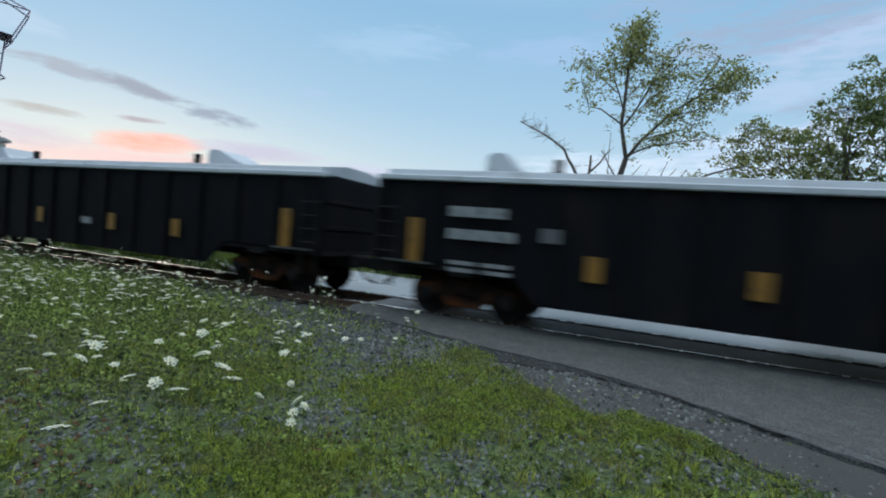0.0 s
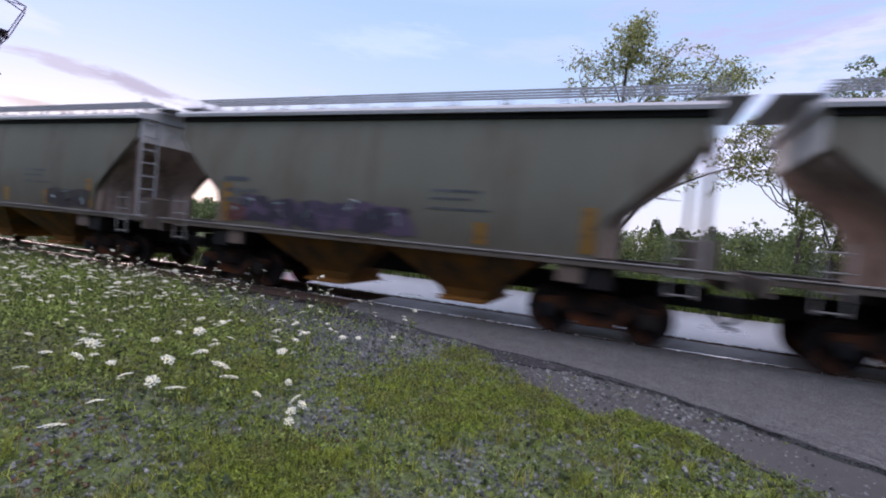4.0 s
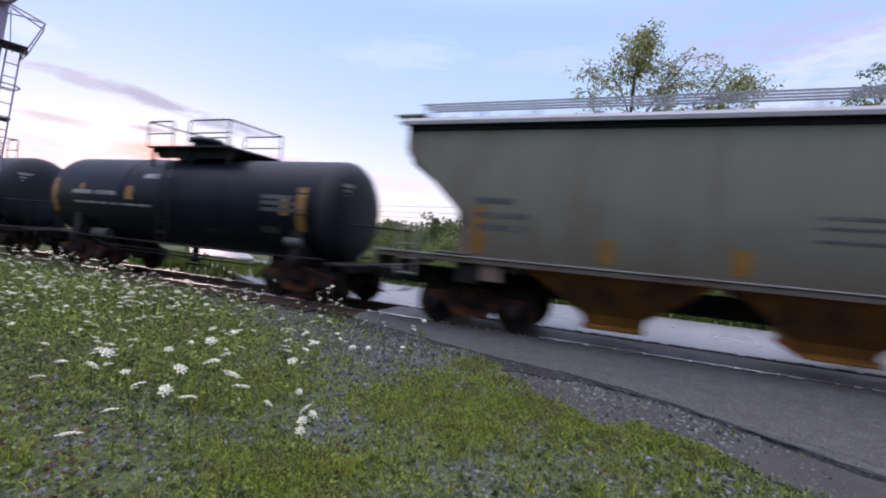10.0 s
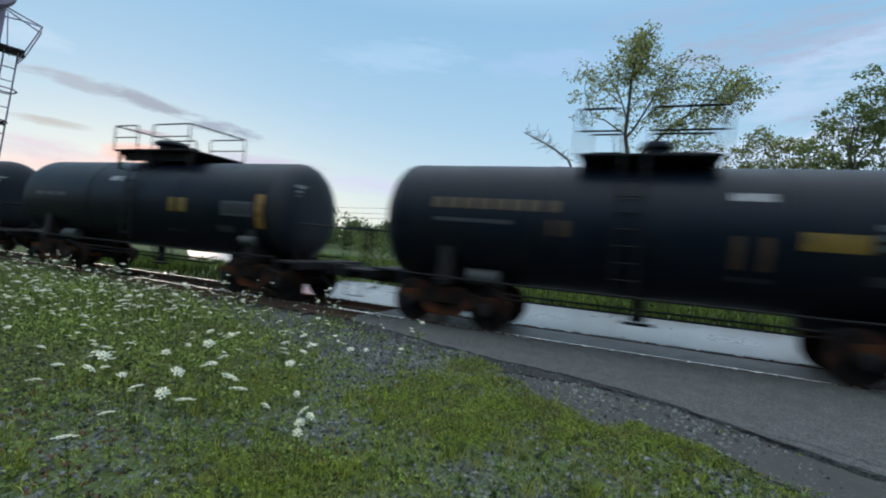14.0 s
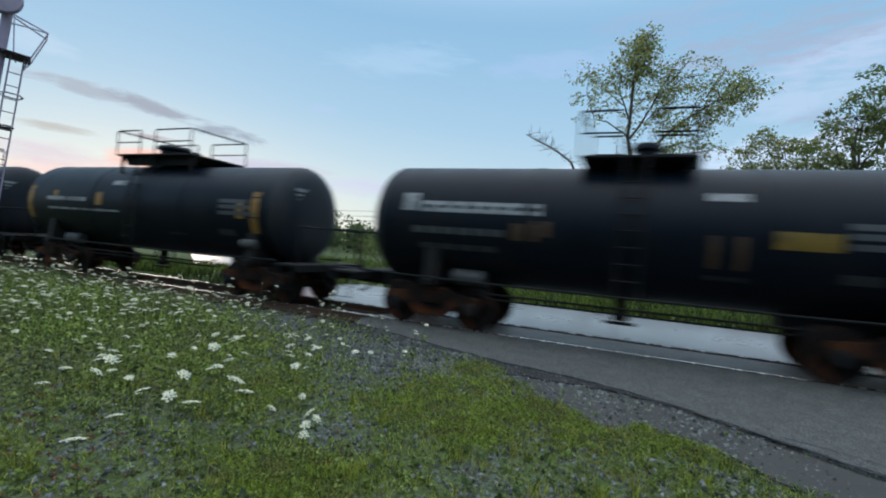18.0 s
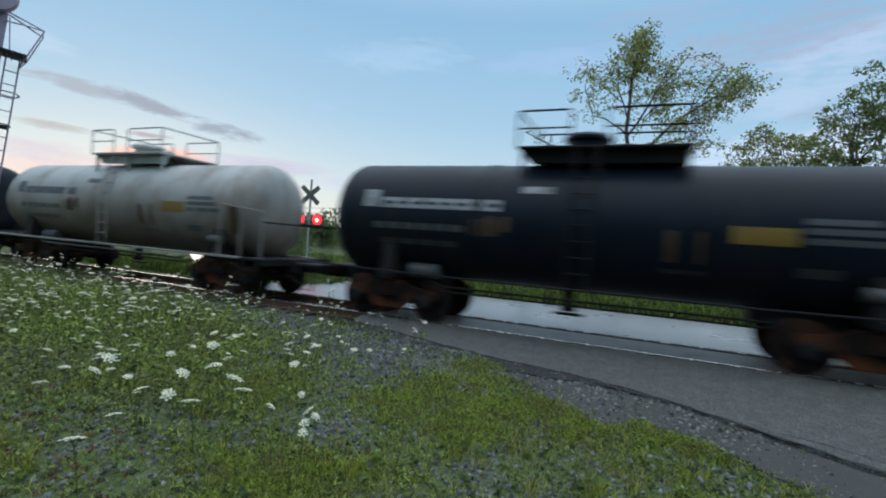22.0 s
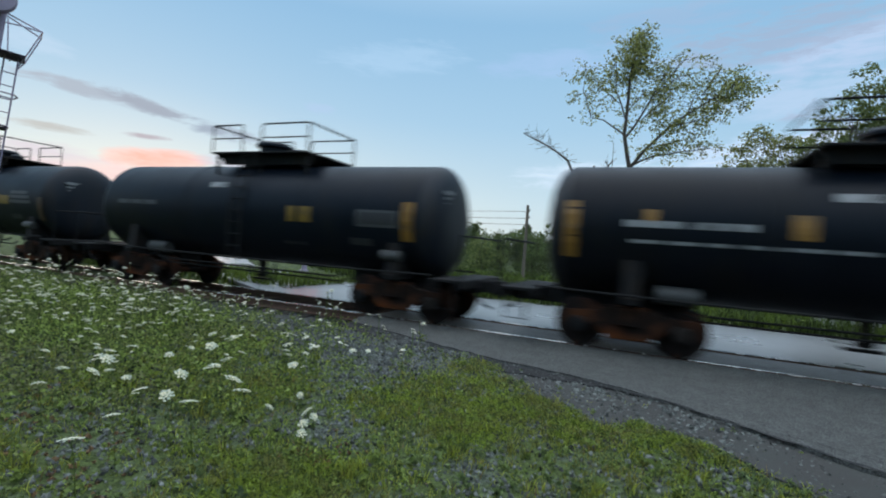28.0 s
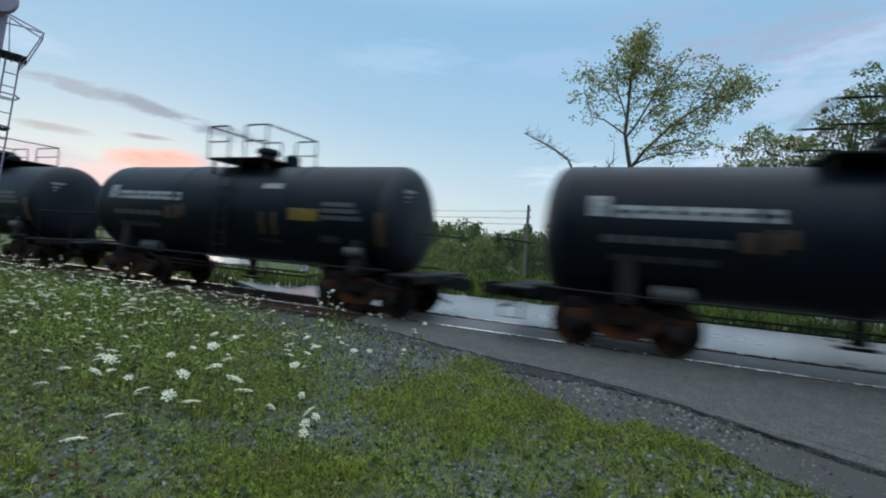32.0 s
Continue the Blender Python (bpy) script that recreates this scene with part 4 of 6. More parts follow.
    part("air_reservoir", cached(("reservoir", long), lambda: M().lathe([(TL - 1.3, 0.02), (TL - 1.28, 0.12), (TL - 0.82, 0.12), (TL - 0.8, 0.02)], "x", 16, (0, -1.2, 1.42)).done("air_reservoir", M_GREY_TANK)), None, car, "pale steel air reservoir")
    part("hand_brake_wheel", cached("handbrake", lambda: M().tube([(-0.66 , -0.5 + 0.25 * math.cos(a), 1.7 + 0.25 * math.sin(a)) for a in [math.pi * 2 * k / 14 for k in range(15)]], 0.02, 6).tube([(-0.66, -0.75, 1.7), (-0.66, -0.25, 1.7)], 0.015, 6).tube([(-0.66, -0.5, 1.02), (-0.66, -0.5, 1.95)], 0.03, 6).done("hand_brake_wheel", M_UNDER)), None, car)
    ink = M_DARKLETTER if white else M_LETTER
    if style in ("name", "white"):
        mark("name_plate_shape", ink, 0.92, 1.28, 2.46, 2.84, tank_side, 1, label="plain shape of a painted emblem")
        mark("name_lettering", ink, 1.36, 3.92, 2.45, 2.68, tank_side, 1, label="wide band of worn painted letters")
        mark("number_lettering", M_DIMLETTER if not white else ink, 1.2, 3.2, 2.0, 2.14, tank_side, 6, 0.06, label="row of dim unreadable bars")
        mark("small_lettering", M_FAINT if not white else ink, 1.35, 3.05, 1.68, 1.8, tank_side, 4, 0.06, label="fainter row of bars")
        mark("rust_square", M_DULL_ORANGE, 3.35, 3.9, 1.95, 2.28, tank_side, 1, label="dull orange square mark")
        if not white:
            mark("name_shadow", M_BLACK, 1.45, 3.85, 2.53, 2.6, lambda z: tank_side(z, 0.011), 8, 0.14)
    if style == "yellow":
        mark("yellow_lettering", material("dull_yellow_lettering", (0.055, 0.033, 0.008), 0.6), 1.3, 3.9, 2.5, 2.72, tank_side, 8, 0.09, label="row of dull yellow bars")
        mark("yellow_small_lettering", M_DIMLETTER, 1.4, 3.0, 2.22, 2.3, tank_side, 7, 0.07)
    if style == "square":
        mark("yellow_square", M_YELLOW, 6.9, 7.55, 2.05, 2.42, tank_side, 1, label="yellow square panel")
        mark("data_panel", M_DIMLETTER, 8.75, 9.75, 2.02, 2.4, tank_side, 1, label="pale outlined data panel")
        mark("data_panel_face", M_FAINT, 8.82, 9.68, 2.08, 2.34, lambda z: tank_side(z, 0.011), 1)
        mark("end_stripe", M_ORANGE, 9.85, 10.1, 1.75, 2.6, tank_side, 1, label="upright orange reflective stripe")
        mark("small_lettering", M_DIMLETTER, 1.0, 2.5, 2.3, 2.42, tank_side, 3, 0.08)
    if style == "stripe":
        for x in (0.4, TL / stretch - 0.95):
            mark("end_stripe", M_ORANGE, x, x + 0.24, 1.7, 2.75, tank_side, 1, label="upright orange reflective stripe")
        mark("square_panel", M_ORANGE, 3.75, 4.05, 2.2, 2.6, tank_side, 1, label="orange square panel")
        mark("square_panel", M_ORANGE, 9.2, 9.45, 2.05, 2.45, tank_side, 1, label="orange square panel")
        mark("square_panel", M_ORANGE, 1.7, 1.9, 2.4, 2.62, tank_side, 1, label="orange square panel")
        mark("small_lettering", ink, 1.4, 3.3, 2.3, 2.42, tank_side, 2, 0.15)
        mark("thin_lettering", ink, 1.5, 4.8, 2.02, 2.08, tank_side, 6, 0.08)
    elif style != "square":
        for x in (3.95, 4.25):
            mark("reflector", M_DULL_ORANGE, x - 0.3, x - 0.14, 2.05, 2.35, tank_side, 1)
        mark("end_stripe", M_DULL_ORANGE, 10.1, 10.36, 1.6, 2.35, tank_side, 1, label="faded orange end stripe")
        mark("placard_frame", M_DULL_ORANGE, 6.75, 6.9, 1.7, 2.25, tank_side, 1)
        mark("placard_frame", M_DULL_ORANGE, 7.15, 7.3, 1.7, 2.25, tank_side, 1)
    if style not in ("stripe", "square"):
        mark("yellow_panel", M_YELLOW, 7.68, 8.54, 2.08, 2.37, tank_side, 1, label="yellow warning panel")
    for k, z in enumerate((2.13, 2.29, 2.44) if style != "square" else ()):
        mark("data_lettering", M_DIMLETTER if not white else ink, 8.62, 9.75 - 0.12 * k, z, z + 0.1, tank_side, 1, label="grey row of fine lettering")
    mark("small_panel", M_FAINT if not white else ink, 8.58, 9.12, 1.6, 1.76, tank_side, 1, label="faint outlined data panel")
    mark("low_mark", M_FAINT if not white else ink, 6.72, 7.34, 1.5, 1.58, tank_side, 3, 0.08)
    mark("upper_lettering", ink, *((4.28, 4.85) if wide else (6.7, 7.32)), 2.84, 2.98, tank_side, 1, label="small white data panel")
    if white:
        rail = M().tube([(10.5, -1.42, 2.36), (11.9, -1.42, 2.2)], 0.022, 6)
        for x in (10.5, 11.2, 11.9):
            rail.tube([(x, -1.42, 1.02), (x, -1.42, 2.36 - (x - 10.5) * 0.114)], 0.022, 6)
        part("corner_handrail", rail, M_SILL, car)
    return car, wheels


HL = 12.0   # hopper body length


def spray(parent, mat, x0, x1, z0, z1, seed, outline=True):
    """Rounded letter-like painted forms on the side of a hopper wagon, over a thin cloud of the same paint."""
    r = random.Random(seed)
    x0, x1 = max(x0, 1.75), min(x1, HL - 1.9)
    face = hopper_face

    def sheet(pts, out):
        c = (sum(a for a, b in pts) / len(pts), sum(b for a, b in pts) / len(pts))
        vs, fs, n = [], [], len(pts)
        for f in (1.0, 0.55):
            for a, b in pts:
                a, b = c[0] + (a - c[0]) * f, c[1] + (b - c[1]) * f
                vs.append((a, face(b, out), b))
        vs.append((c[0], face(c[1], out), c[1]))
        for i in range(n):
            j = (i + 1) % n
            fs += [(i, j, n + j, n + i), (n + i, n + j, 2 * n)]
        return M().add(vs, fs)
    x = x0
    k = 0
    while x < x1 - 0.2:
        w = min(r.uniform(0.55, 0.95), x1 - x + 0.15)
        n = 22
        cx, cz = x + w / 2, (z0 + z1) / 2 + r.uniform(-0.05, 0.05)
        ph, slant = r.uniform(0, 6), r.uniform(-0.12, 0.18)
        pts = []
        for i in range(n):
            t = 2 * math.pi * i / n
            q = 1 + 0.13 * math.sin(3 * t + ph) + 0.1 * math.sin(5 * t - ph)
            ex = abs(math.cos(t)) ** 0.5 * (1 if math.cos(t) > 0 else -1)
            ez = abs(math.sin(t)) ** 0.5 * (1 if math.sin(t) > 0 else -1)
            b = max(1.53, cz + ez * (z1 - z0) / 2 * q)
            pts.append((cx + ex * w * 0.56 * q + slant * (b - cz), b))
        out = 0.011 + 0.0015 * k
        g = part("graffiti", sheet(pts, out), mat, parent, "letter-like sprayed form in faded colours", smooth=False)
        line = M()
        if outline:
            line.tube([(a, face(b, out), b) for a, b in pts + pts[:1]], 0.024, 4)
        for _ in range(r.choice((1, 2, 2)) if outline else 1):
            a0, b0 = cx + r.uniform(-0.3, 0.1) * w, cz + r.uniform(-0.3, 0.3) * (z1 - z0)
            a1, b1 = a0 + r.uniform(0.1, 0.4) * w, b0 + r.uniform(-0.35, 0.35) * (z1 - z0)
            am, bm = (a0 + a1) / 2 + r.uniform(-0.1, 0.1), max(b0, b1) + 0.06
            line.tube([(a, face(b, out), max(1.54, b)) for a, b in ((a0, b0), (am, bm), (a1, b1))], 0.03, 4)
        part("graffiti_outline", line, G_DARK if (outline or k % 2) else G_PALE, g, smooth=False)
        if k % 3 == 1:
            a0 = cx - 0.2 * w
            part("graffiti_highlight", M().tube([(a0, face(z1 - 0.14, out), z1 - 0.14), (a0 + 0.3 * w, face(z1 - 0.1, out), z1 - 0.1)], 0.02, 4), G_PALE, g, smooth=False)
        x += w * 0.82
        k += 1


def hopper_face(z, out=0.008):
    """The bulging side of a hopper body: y of its outer face at a height."""
    k = (z - 2.55) / 1.6
    return -(1.575 - 0.15 * k * k) - out


def hopper_side(s):
    """A curved side sheet whose ends are cut back on a slant."""
    zs = [1.5, 1.8, 2.2, 2.5, 2.8, 3.1, 3.4, 3.6, 3.85, 4.15]
    xs = [float(np.interp(z, [1.5, 2.2, 3.6, 4.15], [1.62, 1.5, 0.02, 0.0])) for z in zs]
    n = len(zs)
    vs = []
    for inner in (0.0, 0.05):
        vs += [(x, -s * (hopper_face(z, 0) + inner), z) for x, z in zip(xs, zs)]
        vs += [(HL - x, -s * (hopper_face(z, 0) + inner), z) for x, z in zip(xs, zs)]
    fs = []
    for i in range(n - 1):
        fs += [(i, i + 1, n + i + 1, n + i), (2 * n + i, 3 * n + i, 3 * n + i + 1, 2 * n + i + 1), (i, 2 * n + i, 2 * n + i + 1, i + 1), (n + i, n + i + 1, 3 * n + i + 1, 3 * n + i)]
    fs += [(0, n, 3 * n, 2 * n), (n - 1, 3 * n - 1, 4 * n - 1, 2 * n - 1)]
    return M().add(vs, fs).done("body_side", M_HOPPER)


def hopper_car(paint):
    """A short two-bay covered hopper wagon; its origin lies on the rail top under the rear end of the body."""
    car = thing("hopper_wagon", paint[0], "hopper wagon", "wagons of the freight train")
    wheels = []
    body = part("body_side", cached(("hside", -1), lambda: hopper_side(-1)), None, car)
    part("body_side", cached(("hside", 1), lambda: hopper_side(1)), None, car)

    # dark strip that stands for the shade below the roof overhang
    def eave_shade_strip():
        m = M()
        m.box(0.0, HL, -1.5, -1.42, 4.0, 4.13, 0.015)
        return m.done("top_plate", M_UNDER, False)
    part("top_plate", cached("htop", eave_shade_strip), None, car)
    part("roof", cached("hroof", lambda: M().prism([(-1.6, 4.1), (-1.61, 4.17), (-1.54, 4.24), (-0.7, 4.42), (0.7, 4.42), (1.54, 4.24), (1.61, 4.17), (1.6, 4.1), (1.42, 4.13), (-1.42, 4.13)], -0.12, HL + 0.12, "x").done("roof", M_HOPPER_ROOF, False)), None, car, "roof paler than the body sides")
    part("hatch_coaming", cached("coaming", lambda: M().box(0.35, HL - 0.35, -0.36, 0.36, 4.4, 4.49, 0.015).done("hatch_coaming", M_UNDER, False)), None, car, "dark trough hatch rim")
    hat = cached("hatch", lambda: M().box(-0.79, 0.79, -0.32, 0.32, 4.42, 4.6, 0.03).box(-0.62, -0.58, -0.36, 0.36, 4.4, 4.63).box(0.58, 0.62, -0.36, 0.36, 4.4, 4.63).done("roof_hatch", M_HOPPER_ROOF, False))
    for k in range(7):
        part("roof_hatch", hat, None, car).matrix_basis = pose(1.1 + 1.62 * k, 0, 0)
    for s in (-1, 1):
        def runway():
            m = M()
            for dy in (-0.26, -0.08, 0.09, 0.26):
                e = 0.016 if abs(dy) > 0.2 else 0.006
                m.box(0.1, HL - 0.1, s * 0.86 + dy - e, s * 0.86 + dy + e, 4.63, 4.655)
            for k in range(120):
                x = 0.15 + k * (HL - 0.3) / 119
                m.box(x - 0.013, x + 0.013, s * 0.86 - 0.26, s * 0.86 + 0.26, 4.634, 4.65)
            for k in range(11):
                x = 0.2 + k * (HL - 0.4) / 10
                for dy in (-0.22, 0.22):
                    m.box(x - 0.02, x + 0.02, s * 0.86 + dy - 0.015, s * 0.86 + dy + 0.015, 4.3, 4.64)
            return m.done("running_board", M_GALV, False)
        part("running_board", cached(("runway", s), runway), None, car, "galvanised roof running board")
    for x in (-0.62, HL - 0.1):
        part("end_runway", cached("endrun", lambda: M().box(0, 0.72, -1.0, 1.0, 4.46, 4.5, 0.008).done("end_runway", M_GALV, False)), None, car).matrix_basis = pose(x, 0, 0)
    # sloping end sheets, with the upright strip above them
    for s in (-1, 1):
        f = (lambda x: x) if s < 0 else (lambda x: HL - x)

        arch = [(0.06, 3.56), (0.16, 3.3), (0.55, 3.03), (0.93, 2.78), (1.2, 2.46), (1.31, 2.1), (1.33, 1.42)]

        def slope():
            back = [(a + 0.045, b + 0.03) for a, b in reversed(arch)]
            return M().prism([(f(a), b) for a, b in arch + back], -1.36, 1.36).done("slope_sheet", M_SLOPE_LIT)

        def web(y):
            return M().prism([(f(a), b) for a, b in arch + [(1.72, 1.42), (1.6, 2.2), (0.1, 3.6)]], y, y + 0.04).done("end_web", M_HOPPER_END, False)
        for k, y in enumerate((-1.43, 1.39)):
            part("end_web", cached(("web", s, k), lambda: web(y)), None, car, "brown arched plate at the end of the body")
        part("corner_plate", cached(("hcorner", s), lambda: M().prism([(f(1.36), 1.54), (f(1.6), 1.54), (f(1.54), 2.12), (f(1.38), 2.02)], -1.47, -1.435).done("corner_plate", M_BULKHEAD, False)), None, car, "pale brown corner plate")

        def cap():
            a, b = (0.0, 0.06) if s < 0 else (HL - 0.06, HL)
            return M().box(a, b, -1.4, 1.4, 3.5, 4.12).done("end_panel", M_END_PANEL, False)
        part("slope_sheet", cached(("slope", s), slope), None, car, "brown dirty sloping end sheet lightened as if skylit")
        part("end_panel", cached(("cap", s), cap), None, car, "pale upright end panel")

        def ladder():
            x = -0.08 if s < 0 else HL + 0.08
            m = M()
            for y in (-1.42, -0.95):
                m.tube([(x, y, 1.3), (x, y, 4.66)], 0.028, 6)
            for k in range(9):
                m.tube([(x, -1.42, 1.5 + 0.36 * k), (x, -0.95, 1.5 + 0.36 * k)], 0.02, 6)
            return m.done("end_ladder", M_HOPPER_ROOF)
        for y in (-1.42, 1.42) if s > 0 else ():
            part("end_post", cached("hpost", lambda: M().box(-0.045, 0.045, -0.045, 0.045, 1.42, 3.6, 0.008).done("end_post", M_HOPPER_END, False)), None, car).matrix_basis = pose(-0.02 if s < 0 else HL + 0.02, y, 0)
        if s > 0:
            part("end_ladder", cached(("hladder", s), ladder), None, car, "pale steel end ladder")

        def side_ladder():
            x = 0.25 if s < 0 else HL - 0.25
            m = M()
            for dx in (-0.2, 0.2):
                m.tube([(x + dx, -1.6, 1.0), (x + dx, -1.6, 2.1)], 0.02, 6)
            for k in range(4):
                m.tube([(x - 0.2, -1.6, 1.05 + 0.3 * k), (x + 0.2, -1.6, 1.05 + 0.3 * k)], 0.016, 6)
            return m.done("side_ladder", M_SILL)
        part("side_ladder", cached(("sladder", s), side_ladder), None, car)
        part("end_floor", cached(("hfloor", s), lambda: (M().box(-0.5, 1.9, -1.5, 1.5, 1.36, 1.42, 0.01) if s < 0 else M().box(HL - 1.9, HL + 0.5, -1.5, 1.5, 1.36, 1.42, 0.01)).done("end_floor", M_UNDER, False)), None, car)
        part("end_sill", cached(("hes", s), lambda: (M().box(-0.56, -0.48, -1.55, 1.55, 1.15, 1.45, 0.01) if s < 0 else M().box(HL + 0.48, HL + 0.56, -1.55, 1.55, 1.15, 1.45, 0.01)).done("end_sill", M_SILL_WEB, False)), None, car)
        if s > 0:
            part("equipment_box", cached("ebox", lambda: M().box(HL - 0.15, HL + 0.3, -1.2, -0.6, 1.42, 2.0, 0.03).done("equipment_box", M_SILL_WEB, False)), None, car, "brown brake valve box on the end floor")
        coupler(car, -0.2 if s < 0 else HL + 0.2, s)
    for s in (-1, 1):
        sl = part("side_sill", cached(("hsill", s), lambda: M().box(-0.5, HL + 0.5, s * 1.55 - 0.05, s * 1.55 + 0.05, 1.36, 1.47, 0.015).done("side_sill", M_SILL_WEB, False)), None, car, "brown-grey side sill")
        part("sill_flange", cached(("hflange", s), lambda: M().box(-0.5, HL + 0.5, s * 1.55 - 0.08, s * 1.55 + 0.08, 1.472, 1.5, 0.008).done("sill_flange", M_SILL, False)), None, sl, "pale worn upper flange")
        for x in (2.05, HL - 2.05):
            part("jacking_pad", cached("jack", lambda: M().box(-0.22, 0.22, -0.06, 0.06, 1.04, 1.37, 0.02).done("jacking_pad", M_HOPPER_END, False)), None, car).matrix_basis = pose(x, s * 1.48, 0)
    part("centre_sill", cached("hcs", lambda: M().box(-0.4, HL + 0.4, -0.3, 0.3, 0.75, 1.15, 0.02).done("centre_sill", M_UNDER, False)), None, car)
    for xc in (4.3, 7.75):
        def bay():
            m = M()
            a = [(-1.65, -1.5), (1.65, -1.5), (1.65, 1.5), (-1.65, 1.5)]
            b = [(-0.6, -0.75), (0.6, -0.75), (0.6, 0.75), (-0.6, 0.75)]
            c = [(-0.5, -0.7), (0.5, -0.7), (0.5, 0.7), (-0.5, 0.7)]
            vs = [(x, y, 1.4) for x, y in a] + [(x, y, 0.6) for x, y in b] + [(x, y, 0.42) for x, y in c]
            fs = [(i, (i + 1) % 4, 4 + (i + 1) % 4, 4 + i) for i in range(4)] + [(4 + i, 4 + (i + 1) % 4, 8 + (i + 1) % 4, 8 + i) for i in range(4)] + [(8, 9, 10, 11), (0, 1, 2, 3)]
            return m.add(vs, fs).done("hopper_bay", M_BAY, False)
        b = part("hopper_bay", cached("bay", bay), None, car, "discharge bay with rust and a painted orange glow")
        b.matrix_basis = pose(xc, 0, 0)
        part("outlet_gate", cached("gate", lambda: M().box(-0.55, 0.55, -0.85, 0.85, 0.34, 0.43, 0.015).tube([(-0.5, -0.95, 0.38), (0.5, -0.95, 0.38)], 0.04, 8).done("outlet_gate", M_BAY, False)), None, b)
    for xc in (1.55, HL - 1.55):
        bogie(car, xc, wheels)
        part("body_bolster", cached("hbolster", lambda: M().box(-0.25, 0.25, -1.5, 1.5, 0.96, 1.37, 0.02).done("body_bolster", M_UNDER, False)), None, car).matrix_basis = pose(xc, 0, 0)
    flat = hopper_face
    for x0, z0, w, n in ((1.65, 2.56, 0.75, 1), (1.7, 2.28, 1.0, 5), (1.75, 2.05, 0.9, 3)):
        bars(car, "lettering", M_DARKLETTER, x0, x0 + w, z0, z0 + 0.1, flat, n, 0.06, label="worn dark lettering bars")
    bars(car, "data_lettering", M_DARKLETTER, 7.1, 8.2, 2.55, 2.6, flat, 1)
    bars(car, "data_lettering", M_DARKLETTER, 7.1, 8.0, 2.4, 2.44, flat, 1)
    bars(car, "data_lettering", M_DARKLETTER, 7.1, 8.4, 2.2, 2.24, flat, 1)
    for x, zt in ((1.62, 2.5), (4.0, 2.0), (6.05, 2.0), (8.1, 2.0), (HL - 1.9, 2.4)):
        bars(car, "reflector", M_ORANGE, x, x + 0.25, 1.58, zt, flat, 1, label="orange reflective strip")
    for q in paint[1:]:
        spray(car, *q)
    return car, wheels


GL = 17.3   # gondola length


def gondola_car(turned):
    """A long open wagon with pale covers; its origin lies on the rail top under the rear end."""
    car = thing("gondola_wagon", "long black gondola wagon with pale covers and orange strips", "gondola wagon", "wagons of the freight train")
    wheels = []
    prof = [(0.0, 2.85), (0.0, 1.12), (2.9, 1.12), (3.5, 0.54), (GL - 3.5, 0.54), (GL - 2.9, 1.12), (GL, 1.12), (GL, 2.85)]
    for s in (-1, 1):
        side = part("body_side", cached(("gside", s), lambda: M().prism(prof, min(s * 1.5, s * 1.44), max(s * 1.5, s * 1.44)).done("body_side", M_GOND, False)), None, car)
        # chord borrows the covers' pale colour to show sky light along it
        part("top_chord", cached(("gchord", s), lambda: M().box(-0.03, GL + 0.03, s * 1.5 - 0.09, s * 1.5 + 0.09, 2.78, 2.9, 0.02).done("top_chord", M_COVER, False)), None, car, "top edge coloured pale as if skylit")
        rib = cached(("grib", s), lambda: M().box(-0.06, 0.06, min(s * 1.5, s * 1.6), max(s * 1.5, s * 1.6), 0.6, 2.78, 0.02).done("side_post", M_GOND, False))
        for k in range(15):
            part("side_post", cached(("gribe", s), lambda: M().box(-0.06, 0.06, min(s * 1.5, s * 1.6), max(s * 1.5, s * 1.6), 1.14, 2.78, 0.02).done("side_post", M_GOND, False)) if k in (0, 1, 2, 12, 13, 14) else rib, None, car).matrix_basis = pose(0.1 + k * (GL - 0.2) / 14, 0, 0)
    part("floor", cached("gfloor", lambda: M().box(0, GL, -1.44, 1.44, 1.0, 1.16, 0.01).done("floor", M_UNDER, False)), None, car)
    part("centre_sill", cached("gcs", lambda: M().box(-0.15, GL + 0.15, -0.3, 0.3, 0.72, 1.02, 0.02).done("centre_sill", M_UNDER, False)), None, car)
    for s, x in ((-1, 0.0), (1, GL - 0.08)):
        e = part("end_wall", cached("gend", lambda: M().box(0, 0.08, -1.44, 1.44, 1.1, 2.84, 0.01).done("end_wall", M_GOND, False)), None, car)
        e.matrix_basis = pose(x, 0, 0)
        for z in (1.6, 2.2):
            part("end_rib", cached(("grib_end", z), lambda: M().box(-0.03, 0.11, -1.44, 1.44, z, z + 0.1, 0.01).done("end_rib", M_GOND, False)), None, e)
        coupler(car, -0.1 if s < 0 else GL + 0.1, s)
        xg = 0.3 if s < 0 else GL - 0.3
        def grabs():
            m = M()
            for k in range(4):
                m.tube([(-0.25, -1.62, 1.3 + 0.3 * k), (0.25, -1.62, 1.3 + 0.3 * k)], 0.018, 6)
            for dx in (-0.25, 0.25):
                m.tube([(dx, -1.62, 1.1), (dx, -1.62, 2.25)], 0.018, 6)
            m.tube([(-0.2, -1.6, 1.12), (-0.2, -1.6, 0.6), (0.2, -1.6, 0.6), (0.2, -1.6, 1.12)], 0.022, 6)
            return m.done("grab_ladder", M_UNDER)
        part("grab_ladder", cached("ggrabs", grabs), None, car).matrix_basis = pose(xg, 0, 0)
        part("deck_step", cached("gstep", lambda: M().box(-0.55, 0.55, -1.62, -1.5, 1.1, 1.14).done("deck_step", M_GREY_TANK, False)), None, car).matrix_basis = pose(xg + (0.5 if s < 0 else -0.5), 0, 0)
    for k in range(2):
        a, b = (0.15, GL / 2 - 0.05) if k == 0 else (GL / 2 + 0.05, GL - 0.15)
